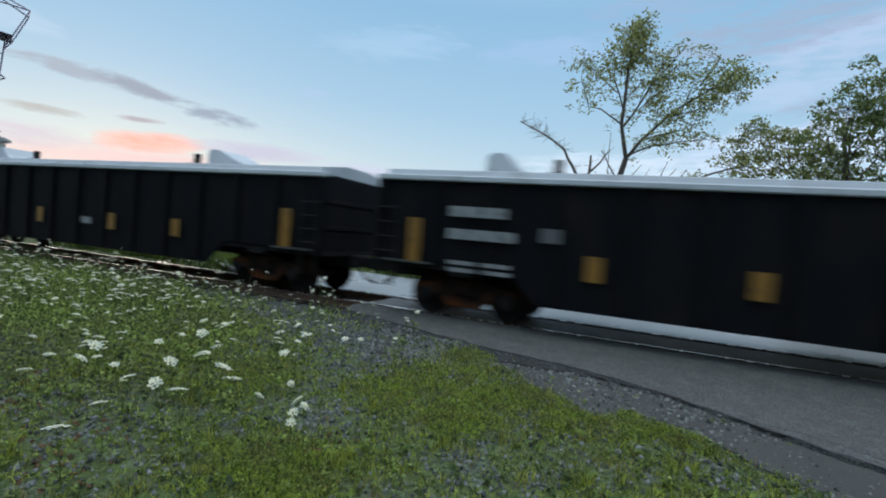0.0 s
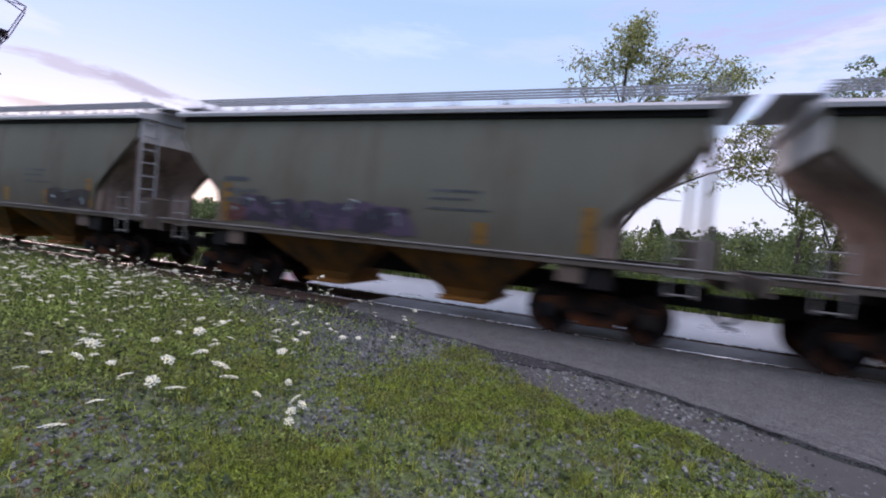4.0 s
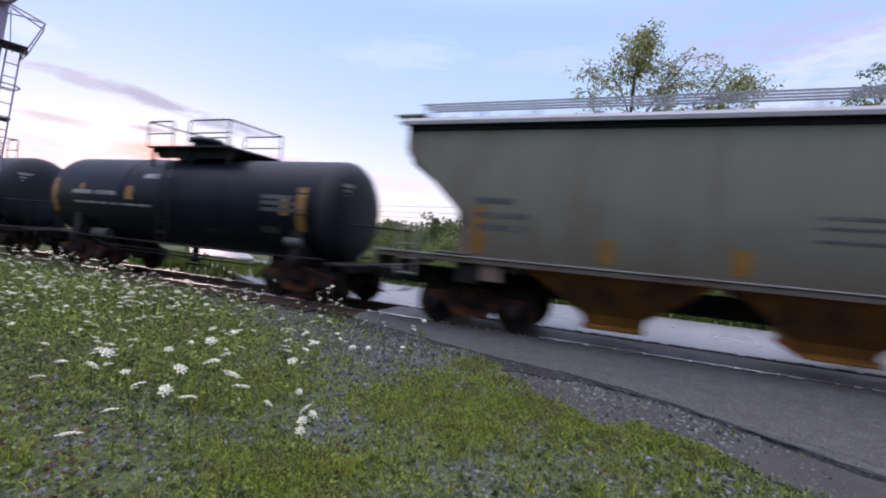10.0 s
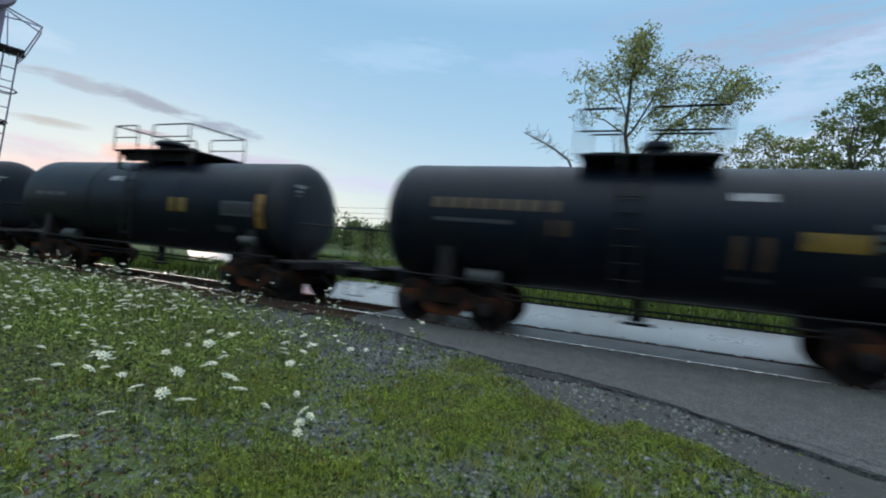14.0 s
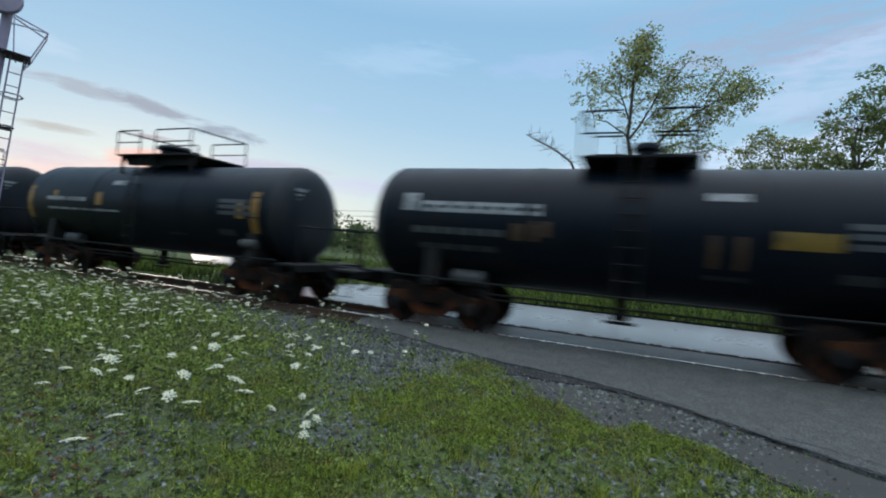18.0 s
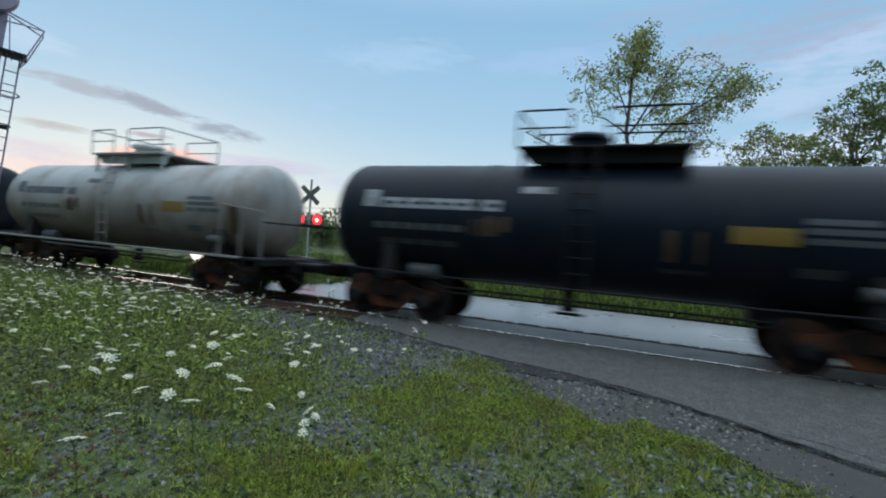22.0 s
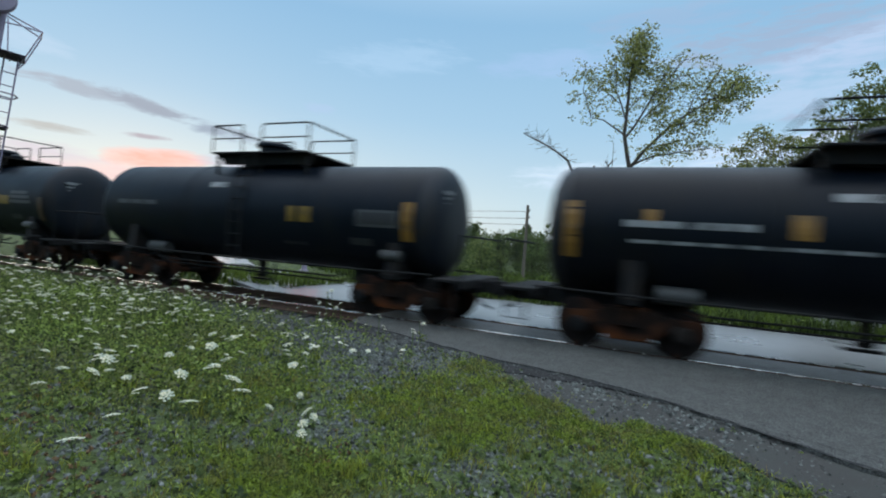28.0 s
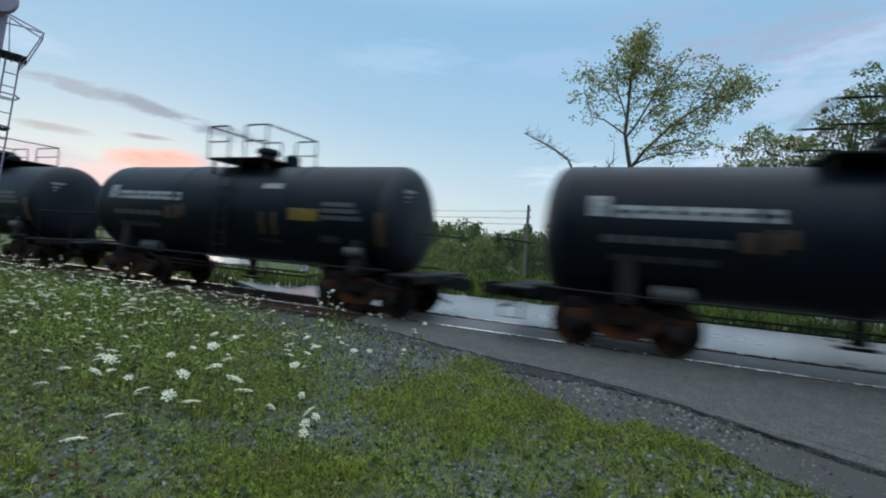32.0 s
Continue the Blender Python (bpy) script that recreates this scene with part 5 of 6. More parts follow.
        part("cover", cached(("gcover", k), lambda: M().prism([(-1.44, 2.88), (-1.4, 3.02), (-0.5, 3.16), (0.5, 3.16), (1.4, 3.02), (1.44, 2.88)], a, b, "x").done("cover", M_COVER, False)), None, car, "low pale ribbed cover")
    for hx, px, w in ((2.25, 3.45, 0.7), (12.75, 11.5, 1.4)):
        part("cover_vent", M().prism([(hx - 0.25, 3.0), (hx - 0.24, 3.46), (hx - 0.12, 3.56), (hx + 0.15, 3.54), (hx + 0.5 * w, 3.3), (hx + w, 3.05)], -0.5, 0.5), M_COVER, car, "pale wedge-shaped hood on the cover", smooth=False)
        part("cover_post", M().tube([(px, 0, 3.0), (px, 0, 3.5)], 0.1, 10).box(px - 0.2, px + 0.2, -0.2, 0.2, 3.02, 3.22, 0.02), M_UNDER, car, smooth=False)
    for xc in (1.95, GL - 1.95):
        bogie(car, xc, wheels)
        part("body_bolster", cached("gbolster", lambda: M().box(-0.25, 0.25, -1.44, 1.44, 0.9, 1.12, 0.02).done("body_bolster", M_UNDER, False)), None, car).matrix_basis = pose(xc, 0, 0)
    flat = lambda z: -1.612
    for x, z0, z1 in ((0.81, 1.14, 2.02), (16.2, 1.1, 2.02), (4.33, 1.1, 1.55), (6.83, 1.1, 1.55), (10.14, 1.1, 1.55), (12.65, 1.1, 1.55)):
        bars(car, "reflector", M_ORANGE, x, x + 0.28, z0, z1, flat, 1, label="orange reflective strip")
    base = 1.68
    for z, n, w in ((2.1, 4, 1.15), (1.66, 5, 1.35)):
        bars(car, "lettering", M_LETTER, base, base + w, z, z + 0.2, flat, 1, label="white band of painted characters")
    for z in (1.16, 1.02):
        bars(car, "small_lettering", M_LETTER, base + 0.05, base + 0.6, z, z + 0.08, flat, 1)
        bars(car, "small_lettering", M_LETTER, base + 0.75, base + 1.3, z, z + 0.08, flat, 1)
    bars(car, "data_lettering", material("grey_data_paint", (0.1, 0.1, 0.1), 0.6), 3.5, 3.86, 1.72, 1.98, flat, 1)
    bars(car, "emblem_shape", M_LETTER, 8.95, 9.4, 1.2, 1.38, flat, 1)
    return car, wheels


TRAIN = []    # (thing, wheelsets, place of its rear end along the train)


def wheels_of(car):
    return [o for o in car.children_recursive if o.name.startswith("wheelset")]


def build_train():
    grey = "grey two-bay covered hopper wagon "
    car, w = gondola_car(True)
    TRAIN.append((car, -5.13))
    car, w = gondola_car(False)
    TRAIN.append((car, -23.8))
    paints = [
        (-37.55, (grey + "with dark teal sprayed block", (G_TEAL, 2.6, 9.2, 1.62, 2.3, 1, False), (G_GREEN, 6.7, 7.7, 2.1, 2.75, 2), (G_DARK, 4.6, 5.6, 1.7, 2.3, 21, False))),
        (-50.95, (grey + "with black outlined forms and red patches", (G_RED, 1.9, 2.9, 1.6, 2.15, 22, False), (G_SLATE, 3.2, 8.3, 1.75, 2.4, 3), (G_RUST, 8.6, 10.1, 1.6, 2.45, 4, False))),
        (-64.48, (grey + "with a black outlined sprayed word shape", (G_STEEL, 3.5, 6.3, 1.72, 2.3, 5), (G_OLIVE, 8.3, 9.4, 1.65, 2.3, 25, False))),
        (-78.0, (grey + "with purple sprayed forms along the sill", (G_PURPLE, 2.2, 6.6, 1.6, 2.2, 6, False), (G_RED, 1.8, 2.2, 1.6, 2.0, 16, False))),
        (-91.7, (grey + "with faint olive sprayed patch", (G_OLIVE, 8.3, 10.1, 1.6, 2.1, 7, False))),
        (-104.9, (grey + "with large blue sprayed block", (G_BLUE, 4.3, 9.3, 1.6, 2.55, 8, False), (G_RED, 3.1, 3.9, 1.6, 2.1, 18, False))),
        (-118.4, (grey + "with pale green sprayed forms", (G_OLIVE, 1.8, 5.4, 1.65, 2.4, 9, False), (G_GREEN, 5.9, 10.0, 1.65, 2.55, 10))),
        (-132.0, (grey + "with teal, blue and red sprayed forms", (G_BLUE, 3.4, 8.0, 1.6, 2.2, 12, False), (G_TEAL, 3.4, 8.0, 2.0, 2.8, 11), (G_RED, 8.6, 10.1, 1.6, 2.05, 13, False), (G_OLIVE, 9.3, 10.2, 2.15, 2.6, 23, False))),
        (-145.3, (grey + "with few marks and brown ends", (G_OLIVE, 4.6, 6.4, 1.9, 2.3, 26, False))),
        (-158.8, (grey + "with a dull dark sprayed patch", (G_OLIVE, 2.9, 5.1, 1.7, 2.28, 14, False), (G_OLIVE, 9.4, 10.0, 2.1, 2.6, 24, False))),
        (-172.25, (grey + "with faint brown streaks below the eave",)),
    ]
    for u, paint in paints:
        car, w = hopper_car(paint)
        TRAIN.append((car, u))
    protos = {}
    # rear end, paint, wide dome platform, longer shell
    kinds = [(-185.4, "stripe", True, True), (-198.7, "square", False, False), (-212.1, "name", False, False), (-226.6, "name", True, True), (-239.9, "yellow", False, False), (-253.8, "square", True, True),
             (-267.2, "name", False, False), (-280.5, "name", True, False), (-293.9, "name", False, False), (-307.3, "name", False, False), (-320.9, "stripe", True, True), (-334.5, "name", False, True),
             (-347.7, "name", False, False), (-361.7, "name", True, True), (-375.3, "name", True, True), (-389.0, "white", True, True), (-402.55, "name", False, False), (-416.3, "name", False, True),
             (-429.75, "yellow", False, False), (-442.9, "name", False, False), (-457.0, "name", False, True), (-470.8, "stripe", True, True), (-484.2, "square", True, True), (-497.9, "name", True, True),
             (-511.7, "name", False, True), (-524.8, "yellow", False, False), (-537.9, "name", False, False), (-551.6, "name", False, False), (-565.2, "name", True, False), (-578.6, "name", False, False)]
    for u, *key in kinds:
        key = tuple(key)
        if key in protos:
            car = copy_thing(protos[key], pose(u, 0, 0))
        else:
            car, w = tank_car(*key)
            protos[key] = car
        TRAIN.append((car, u))


def motions():
    """The train runs past at an even speed; its wheels roll."""
    for car, u in TRAIN:
        walk(car, [(t, pose(u + V * t, 0, 0.008)) for t in (-2, 0, 32, 34)])
        for w in wheels_of(car):
            x = w.parent.matrix_basis.translation.x + w.matrix_basis.translation.x
            at = w.matrix_basis.translation.copy()
            t0, t1 = max(0.0, (-27 - u - x) / V), min(32.0, (12 - u - x) / V)
            if t1 <= t0:
                continue
            k0, k1 = math.ceil(t0 * 30), math.floor(t1 * 30)
            rows = [(k / 30, Matrix.Translation(at) @ Matrix.Rotation(V / 0.455 * k / 30, 4, "Y")) for k in range(k0, k1 + 1)]
            if k0 > 0:
                rows.insert(0, (0.0, rows[0][1]))
            if k1 < 960:
                rows.append((32.0, rows[-1][1]))
            walk(w, rows)


# ---- things beside the track ----
def signal_mast():
    mast = thing("signal_mast", "weathered steel railway signal mast with ladder and caged platforms", "signal mast", at=pose(-15.81, -4.12, 0.36, 0, 4.5, 66))
    part("pole", M().tube([(0, 0, -0.44), (0, 0, 7.6)], 0.11, 16), M_MAST, mast)
    part("base", M().box(-0.35, 0.35, -0.35, 0.35, -0.5, 0.05, 0.03).box(-0.2, 0.2, -0.2, 0.2, 0.05, 0.22, 0.02), M_CONCRETE, mast, smooth=False)
    lad = part("ladder", M().tube([(0.2, -0.06, 0.5), (0.2, -0.06, 5.6)], 0.022, 6).tube([(0.47, -0.06, 0.5), (0.47, -0.06, 5.6)], 0.022, 6), M_MAST, mast, "thin steel ladder")
    for k in range(15):
        part("rung", M().tube([(0.2, -0.06, 0.6 + 0.345 * k), (0.47, -0.06, 0.6 + 0.345 * k)], 0.015, 6), M_MAST, lad)
    for k, (z, r) in enumerate(((5.55, 0.6), (4.5, 0.58), (3.66, 0.5))):
        m = M()
        if k == 0:
            m.box(-0.5, r, -0.42, 0.42, z - 0.03, z, 0.01)
            for x in (-0.45, -0.2, 0.05, 0.3, 0.52):
                m.box(x - 0.012, x + 0.012, -0.42, 0.42, z - 0.07, z - 0.03)
            part("platform", m, M_MASTDARK, mast, "dark grated platform", smooth=False)
        else:
            m.tube([(0.1, -0.12, z), (0.25, -0.34, z), (r - 0.08, -0.34, z), (r, -0.06, z), (r - 0.08, 0.3, z), (0.25, 0.3, z), (0.1, 0.12, z)], 0.02, 6)
            if k == 2:
                m.box(-0.3, r - 0.05, -0.3, 0.28, z - 0.05, z - 0.02)
            part("ladder_hoop", m, M_MASTDARK if k == 2 else M_MAST, mast)
    cage = M()
    z0, z1 = 5.55, 6.32
    cage.tube([(0.1, -0.1, z1 + 0.25), (0.84, -0.3, z1), (0.84, 0.3, z1), (0.1, 0.1, z1 + 0.25)], 0.02, 6)
    cage.tube([(0.1, -0.1, z1 - 0.0), (0.42, -0.45, z1 - 0.06), (0.84, -0.3, z1)], 0.018, 6)
    for y in (-0.38, 0.38):
        cage.tube([(0.84, y * 0.8, z1), (0.6, y, z0), (0.47, y * 0.3, z0 - 0.3)], 0.018, 6)
        cage.tube([(0.25, y, z0), (0.15, y * 0.5, z1 + 0.1)], 0.016, 6)
    part("cage_railing", cage, M_MAST, mast, "bent tube cage railing")
    part("signal_head", M().lathe([(-0.12, 0.02), (-0.1, 0.36), (0.0, 0.4), (0.05, 0.4), (0.06, 0.02)], "y", 28, (-0.12, -0.25, 6.85)).box(-0.28, 0.04, -0.22, 0.0, 6.5, 7.2, 0.04), M_MAST, mast, "round backed signal head")
    part("junction_box", M().box(-0.3, 0.05, -0.26, -0.1, 4.6, 5.2, 0.05), M_MAST, mast, smooth=False)
    return mast


def crossing_signal():
    """The road signal at the level crossing, seen from behind the sign."""
    sig = thing("crossing_signal", "level crossing signal with crossbuck and a glowing red lamp", "crossing signal", at=pose(-15.75, 9.1, -0.05, 0, 0, 26))
    part("post", M().tube([(0, 0, 0), (0, 0, 4.6)], 0.055, 12), M_GALV, sig)
    part("post_base", M().lathe([(0, 0.24), (0.05, 0.24), (0.1, 0.14), (0.5, 0.1)], "z", 14), M_MAST, sig)
    for a in (-45, 45):
        part("crossbuck_blade", M().box(-0.6, 0.6, -0.012, 0.012, -0.115, 0.115, 0.006, m=pose(0, -0.08 if a > 0 else -0.11, 3.8, 0, a, 0)), M_SIGN, sig, "weathered grey crossbuck blade", smooth=False)
    part("lamp_arm", M().tube([(-0.45, -0.08, 2.58), (0.45, -0.08, 2.58)], 0.035, 8), M_MAST, sig)
    red = bpy.data.materials.new("red_lamp_glow")
    red.use_nodes = True
    rb = red.node_tree.nodes["Principled BSDF"]
    rb.inputs["Base Color"].default_value = (0.6, 0.02, 0.03, 1)
    rb.inputs["Emission Color"].default_value = (1.0, 0.012, 0.016, 1)
    rb.inputs["Emission Strength"].default_value = 5.0
    core = bpy.data.materials.new("lamp_filament_glow")
    core.use_nodes = True
    cb = core.node_tree.nodes["Principled BSDF"]
    cb.inputs["Emission Color"].default_value = (1.0, 0.25, 0.12, 1)
    cb.inputs["Emission Strength"].default_value = 14.0
    for x, mt in ((0.42, red), (-0.42, red)):
        bk = part("lamp_backing", M().lathe([(-0.02, 0.02), (-0.02, 0.3), (0.0, 0.3), (0.12, 0.14), (0.14, 0.02)], "y", 24, (x, -0.08, 2.58)), M_MASTDARK, sig)
        part("lamp_lens", M().lathe([(-0.06, 0.01), (-0.055, 0.13), (-0.02, 0.23), (-0.018, 0.02)], "y", 20, (x, -0.085, 2.58)), mt, bk, "red lamp lens")
        part("lamp_filament", M().lathe([(-0.03, 0.01), (-0.02, 0.075), (0.0, 0.08), (0.02, 0.01)], "y", 14, (x, -0.15, 2.56)), core, bk, "bright glowing bulb")
        part("lamp_hood", M().tube([(x + 0.27 * math.cos(a), -0.2, 2.58 + 0.27 * math.sin(a)) for a in [radians(d) for d in range(-20, 201, 20)]], 0.012, 4), M_MASTDARK, bk)


def utility_pole(x, y, h, arms):
    p = thing("utility_pole", "thin grey wooden pole standing in tall grass", "pole", at=pose(x, y, -0.1))
    part("shaft", M().tube([(0, 0, 0), (0.01, 0, h * 0.5), (0.0, 0.0, h)], [0.1, 0.09, 0.075], 10), M_WOODPOLE, p)
    for k in range(arms):
        part("insulator", M().lathe([(0, 0.03), (0.05, 0.045), (0.1, 0.03), (0.14, 0.02)], "z", 8, (0.12, 0, h - 0.35 - 0.4 * k)), M_GALV, p)
    return p


def wires():
    for k, z in enumerate((4.15, 3.75, 3.4)):
        m = M()
        pts = []
        for i in range(25):
            t = i / 24
            pts.append((-6.1 - 74 * t, 16.3 + 20 * t, z + 1.2 * t - 0.5 * math.sin(math.pi * t) - 0.1))
        m.tube(pts, 0.012, 4)
        w = part("overhead_cable", m, M_WIRE)
        tagged(w, "thin black overhead cable strung from pole to pole", "cable", "overhead cables")


# ---- plants ----
def branch(m, a, b, r0, r1, rng, wob=0.06, seg=5):
    """A crooked tapering limb; returns its points."""
    a, b = Vector(a), Vector(b)
    d = (b - a).length
    pts, rs = [], []
    for i in range(seg + 1):
        t = i / seg
        q = a.lerp(b, t)
        if 0 < i < seg:
            q = q + Vector((rng.uniform(-1, 1), rng.uniform(-1, 1), rng.uniform(-1, 1))) * d * wob
        pts.append(q)
        rs.append(r0 + (r1 - r0) * t)
    m.tube(pts, rs, 7)
    return pts


def leaves(vs, fs, centre, radius, count, size, rng, squash=0.75):
    """A loose cluster of small leaves round a point."""
    for _ in range(count):
        d = Vector((rng.gauss(0, 1), rng.gauss(0, 1), rng.gauss(0, 1)))
        d = d / max(d.length, 1e-6) * radius * rng.random() ** 0.45
        c = Vector(centre) + Vector((d.x, d.y, d.z * squash))
        s = size * rng.uniform(0.6, 1.4)
        e = Euler((rng.uniform(0, 6.28), rng.uniform(0, 6.28), rng.uniform(0, 6.28))).to_matrix()
        k = len(vs)
        for q in ((-s * 0.55, 0, 0), (0, -s, 0.2 * s), (s * 0.55, 0, 0), (0, s, 0.2 * s)):
            vs.append(tuple(c + e @ Vector(q)))
        fs.append((k, k + 1, k + 2, k + 3))


def raw_mesh(name, vs, fs, mat):
    me = bpy.data.meshes.new(name)
    me.from_pydata(vs, [], fs)
    me.materials.append(mat)
    return me


def twigs_from(wood, pts, rng, n, length, r, tips, up=0.35):
    for _ in range(n):
        i = rng.randrange(1, len(pts))
        a = pts[i].lerp(pts[i - 1], rng.random())
        d = Vector((rng.gauss(0, 1), rng.gauss(0, 1), rng.gauss(0, 0.7) + up)).normalized()
        b = a + d * length * rng.uniform(0.6, 1.2)
        q = branch(wood, a, b, r, r * 0.35, rng, 0.09, 3)
        tips.append(b)
        tips.append(q[2])
        if length > 0.9:
            twigs_from(wood, q, rng, 2, length * 0.5, r * 0.5, tips, up)


def limb(m, pts, r0, r1, rng, wob=0.25):
    """A crooked tapering limb through a few (x, z) bends, a little out of plane; returns its points."""
    line = [Vector((pts[0][0], rng.uniform(-0.05, 0.05), pts[0][1]))]
    y = 0.0
    for (a, b), (c, d) in zip(pts, pts[1:]):
        y += rng.uniform(-0.5, 0.5) if c != a else 0.0
        mid = Vector(((a + c) / 2 + rng.uniform(-wob, wob) * 0.4, (line[-1].y + y) / 2, (b + d) / 2 + rng.uniform(-wob, wob) * 0.4))
        line += [mid, Vector((c, y, d))]
    n = len(line)
    m.tube(line, [r0 + (r1 - r0) * i / (n - 1) for i in range(n)], 7)
    return line


def tall_tree():
    rng = random.Random(21)
    t = thing("tree", "tall sparse tree with bare lower trunk and airy green crown", "tree", at=pose(-1.3, 18.0, -0.1))
    wood = M()
    tips = []
    trunk = limb(wood, [(-0.1, 0.0), (0.0, 3.8), (0.0, 5.8), (0.25, 7.0)], 0.2, 0.15, rng, 0.06)
    stem = limb(wood, [(0.25, 7.0), (-0.1, 8.7), (0.0, 11.4), (0.2, 12.6), (0.6, 14.0)], 0.12, 0.02, rng, 0.12)
    right = limb(wood, [(0.25, 6.9), (0.9, 7.8), (2.0, 9.1), (3.6, 10.4), (4.7, 11.2), (5.3, 11.6)], 0.1, 0.02, rng, 0.14)
    mid = limb(wood, [(-0.1, 8.6), (0.7, 9.8), (1.5, 11.7), (2.0, 12.6)], 0.07, 0.02, rng, 0.14)
    mid2 = limb(wood, [(1.3, 11.0), (2.4, 11.9), (3.4, 12.2)], 0.035, 0.015, rng, 0.1)
    under = limb(wood, [(0.25, 7.0), (1.5, 7.6), (2.8, 7.8), (4.2, 8.0)], 0.06, 0.015, rng, 0.12)
    left = limb(wood, [(-0.1, 8.8), (-1.3, 9.7), (-2.1, 9.9)], 0.05, 0.02, rng, 0.1)
    left2 = limb(wood, [(-2.0, 9.9), (-2.5, 11.4), (-2.4, 12.5)], 0.025, 0.01, rng, 0.12)
    left3 = limb(wood, [(-0.1, 9.6), (-0.7, 11.2), (-0.8, 12.8)], 0.05, 0.015, rng, 0.12)
    left4 = limb(wood, [(-0.5, 10.6), (-1.5, 11.6), (-2.0, 12.4)], 0.03, 0.01, rng, 0.12)
    drop = limb(wood, [(2.0, 9.1), (3.3, 9.4), (4.6, 9.8)], 0.045, 0.012, rng, 0.12)
    drop2 = limb(wood, [(3.6, 10.6), (4.6, 10.7), (5.4, 10.9)], 0.03, 0.012, rng, 0.12)
    fill = [limb(wood, q, 0.03, 0.01, rng, 0.15) for q in ([(0.7, 9.6), (1.7, 10.4), (2.6, 11.4)], [(2.4, 9.5), (3.2, 8.9), (3.8, 8.7)], [(0.0, 10.2), (0.8, 11.4)], [(0.9, 7.8), (1.8, 8.3), (2.9, 8.5)], [(3.0, 10.0), (3.6, 11.6)], [(1.6, 11.4), (2.4, 12.6), (2.7, 13.0)], [(3.6, 10.8), (4.4, 12.1)])]
    low = limb(wood, [(0.0, 2.6), (0.5, 3.1), (1.3, 4.2), (2.3, 5.0), (3.7, 5.7), (5.2, 6.3), (6.1, 6.5)], 0.13, 0.02, rng, 0.12)
    for pts, n, length in ((stem[4:], 22, 0.95), (right[4:], 14, 1.0), (mid[2:], 15, 0.9), (mid2, 9, 0.8), (under[2:], 11, 0.8), (left, 4, 0.5), (left2, 9, 0.6), (left3[2:], 13, 0.8),
                           (left4, 9, 0.7), (drop, 9, 0.9), (drop2, 9, 0.8), (low[8:], 12, 0.8), *((q, 8, 0.7) for q in fill)):
        twigs_from(wood, pts, rng, n, length, 0.018, tips, 0.08)
        tips.append(pts[-1])
    bare = []
    for a, b in (((1.3, 4.3), (2.9, 6.5)), ((1.7, 4.7), (2.4, 6.7)), ((1.0, 3.9), (1.4, 6.2)), ((0.1, 5.2), (1.1, 6.6)), ((0.0, 4.7), (-0.7, 6.2)), ((2.3, 5.0), (3.4, 6.4)), ((0.0, 5.0), (0.8, 5.6)), ((2.0, 4.8), (3.4, 4.7))):
        twigs_from(wood, limb(wood, [a, b], 0.035, 0.012, rng, 0.15), rng, 4, 0.6, 0.012, bare)
    part("trunk", wood, M_BARK, t)
    vs, fs = [], []
    for q in tips:
        if rng.random() < 0.12:
            continue
        for _ in range(rng.choice((2, 3, 3, 4))):
            c = q + Vector((rng.gauss(0, 0.34), rng.gauss(0, 0.34), rng.gauss(-0.1, 0.24)))
            leaves(vs, fs, c, rng.uniform(0.2, 0.5), rng.randint(6, 15), 0.068, rng, 0.6)
    part("crown", raw_mesh("crown", vs, fs, M_LEAF), None, t, "airy crown of small yellow-green leaves in loose sprays")


def dead_tree():
    rng = random.Random(4)
    t = thing("dead_tree", "dead bleached tree with broken bare branches", "tree", at=pose(-2.65, 18.1, -0.1))
    wood = M()
    tips = []
    limb(wood, [(-0.2, 0.0), (-0.3, 3.8), (-0.4, 5.1)], 0.18, 0.11, rng, 0.05)
    a = limb(wood, [(-0.4, 4.9), (-1.3, 6.5), (-1.8, 7.4), (-3.3, 8.4), (-4.6, 9.1)], 0.11, 0.025, rng, 0.12)
    b = limb(wood, [(-0.4, 5.0), (-0.3, 6.2), (-0.3, 7.1)], 0.11, 0.05, rng, 0.08)
    c = limb(wood, [(-0.3, 6.1), (0.25, 6.7), (0.7, 7.4)], 0.07, 0.03, rng, 0.08)
    d = limb(wood, [(1.25, 5.7), (0.7, 6.6), (0.3, 7.4)], 0.05, 0.025, rng, 0.06)
    e = limb(wood, [(0.5, 0.0), (0.75, 3.0), (0.8, 5.2), (0.75, 8.2)], 0.07, 0.012, rng, 0.1)
    f = limb(wood, [(-0.35, 4.6), (-0.8, 5.3), (-1.0, 5.9)], 0.04, 0.015, rng, 0.08)
    g = limb(wood, [(-0.35, 3.4), (-1.0, 4.0), (-1.7, 4.3)], 0.035, 0.012, rng, 0.08)
    twigs_from(wood, a[4:], rng, 42, 0.9, 0.016, tips)
    twigs_from(wood, a[:5], rng, 9, 0.7, 0.017, tips)
    for pts in (b, c, d, e[3:], f, g):
        twigs_from(wood, pts, rng, 6, 0.6, 0.015, tips)
    part("trunk", wood, M_DEADBARK, t)


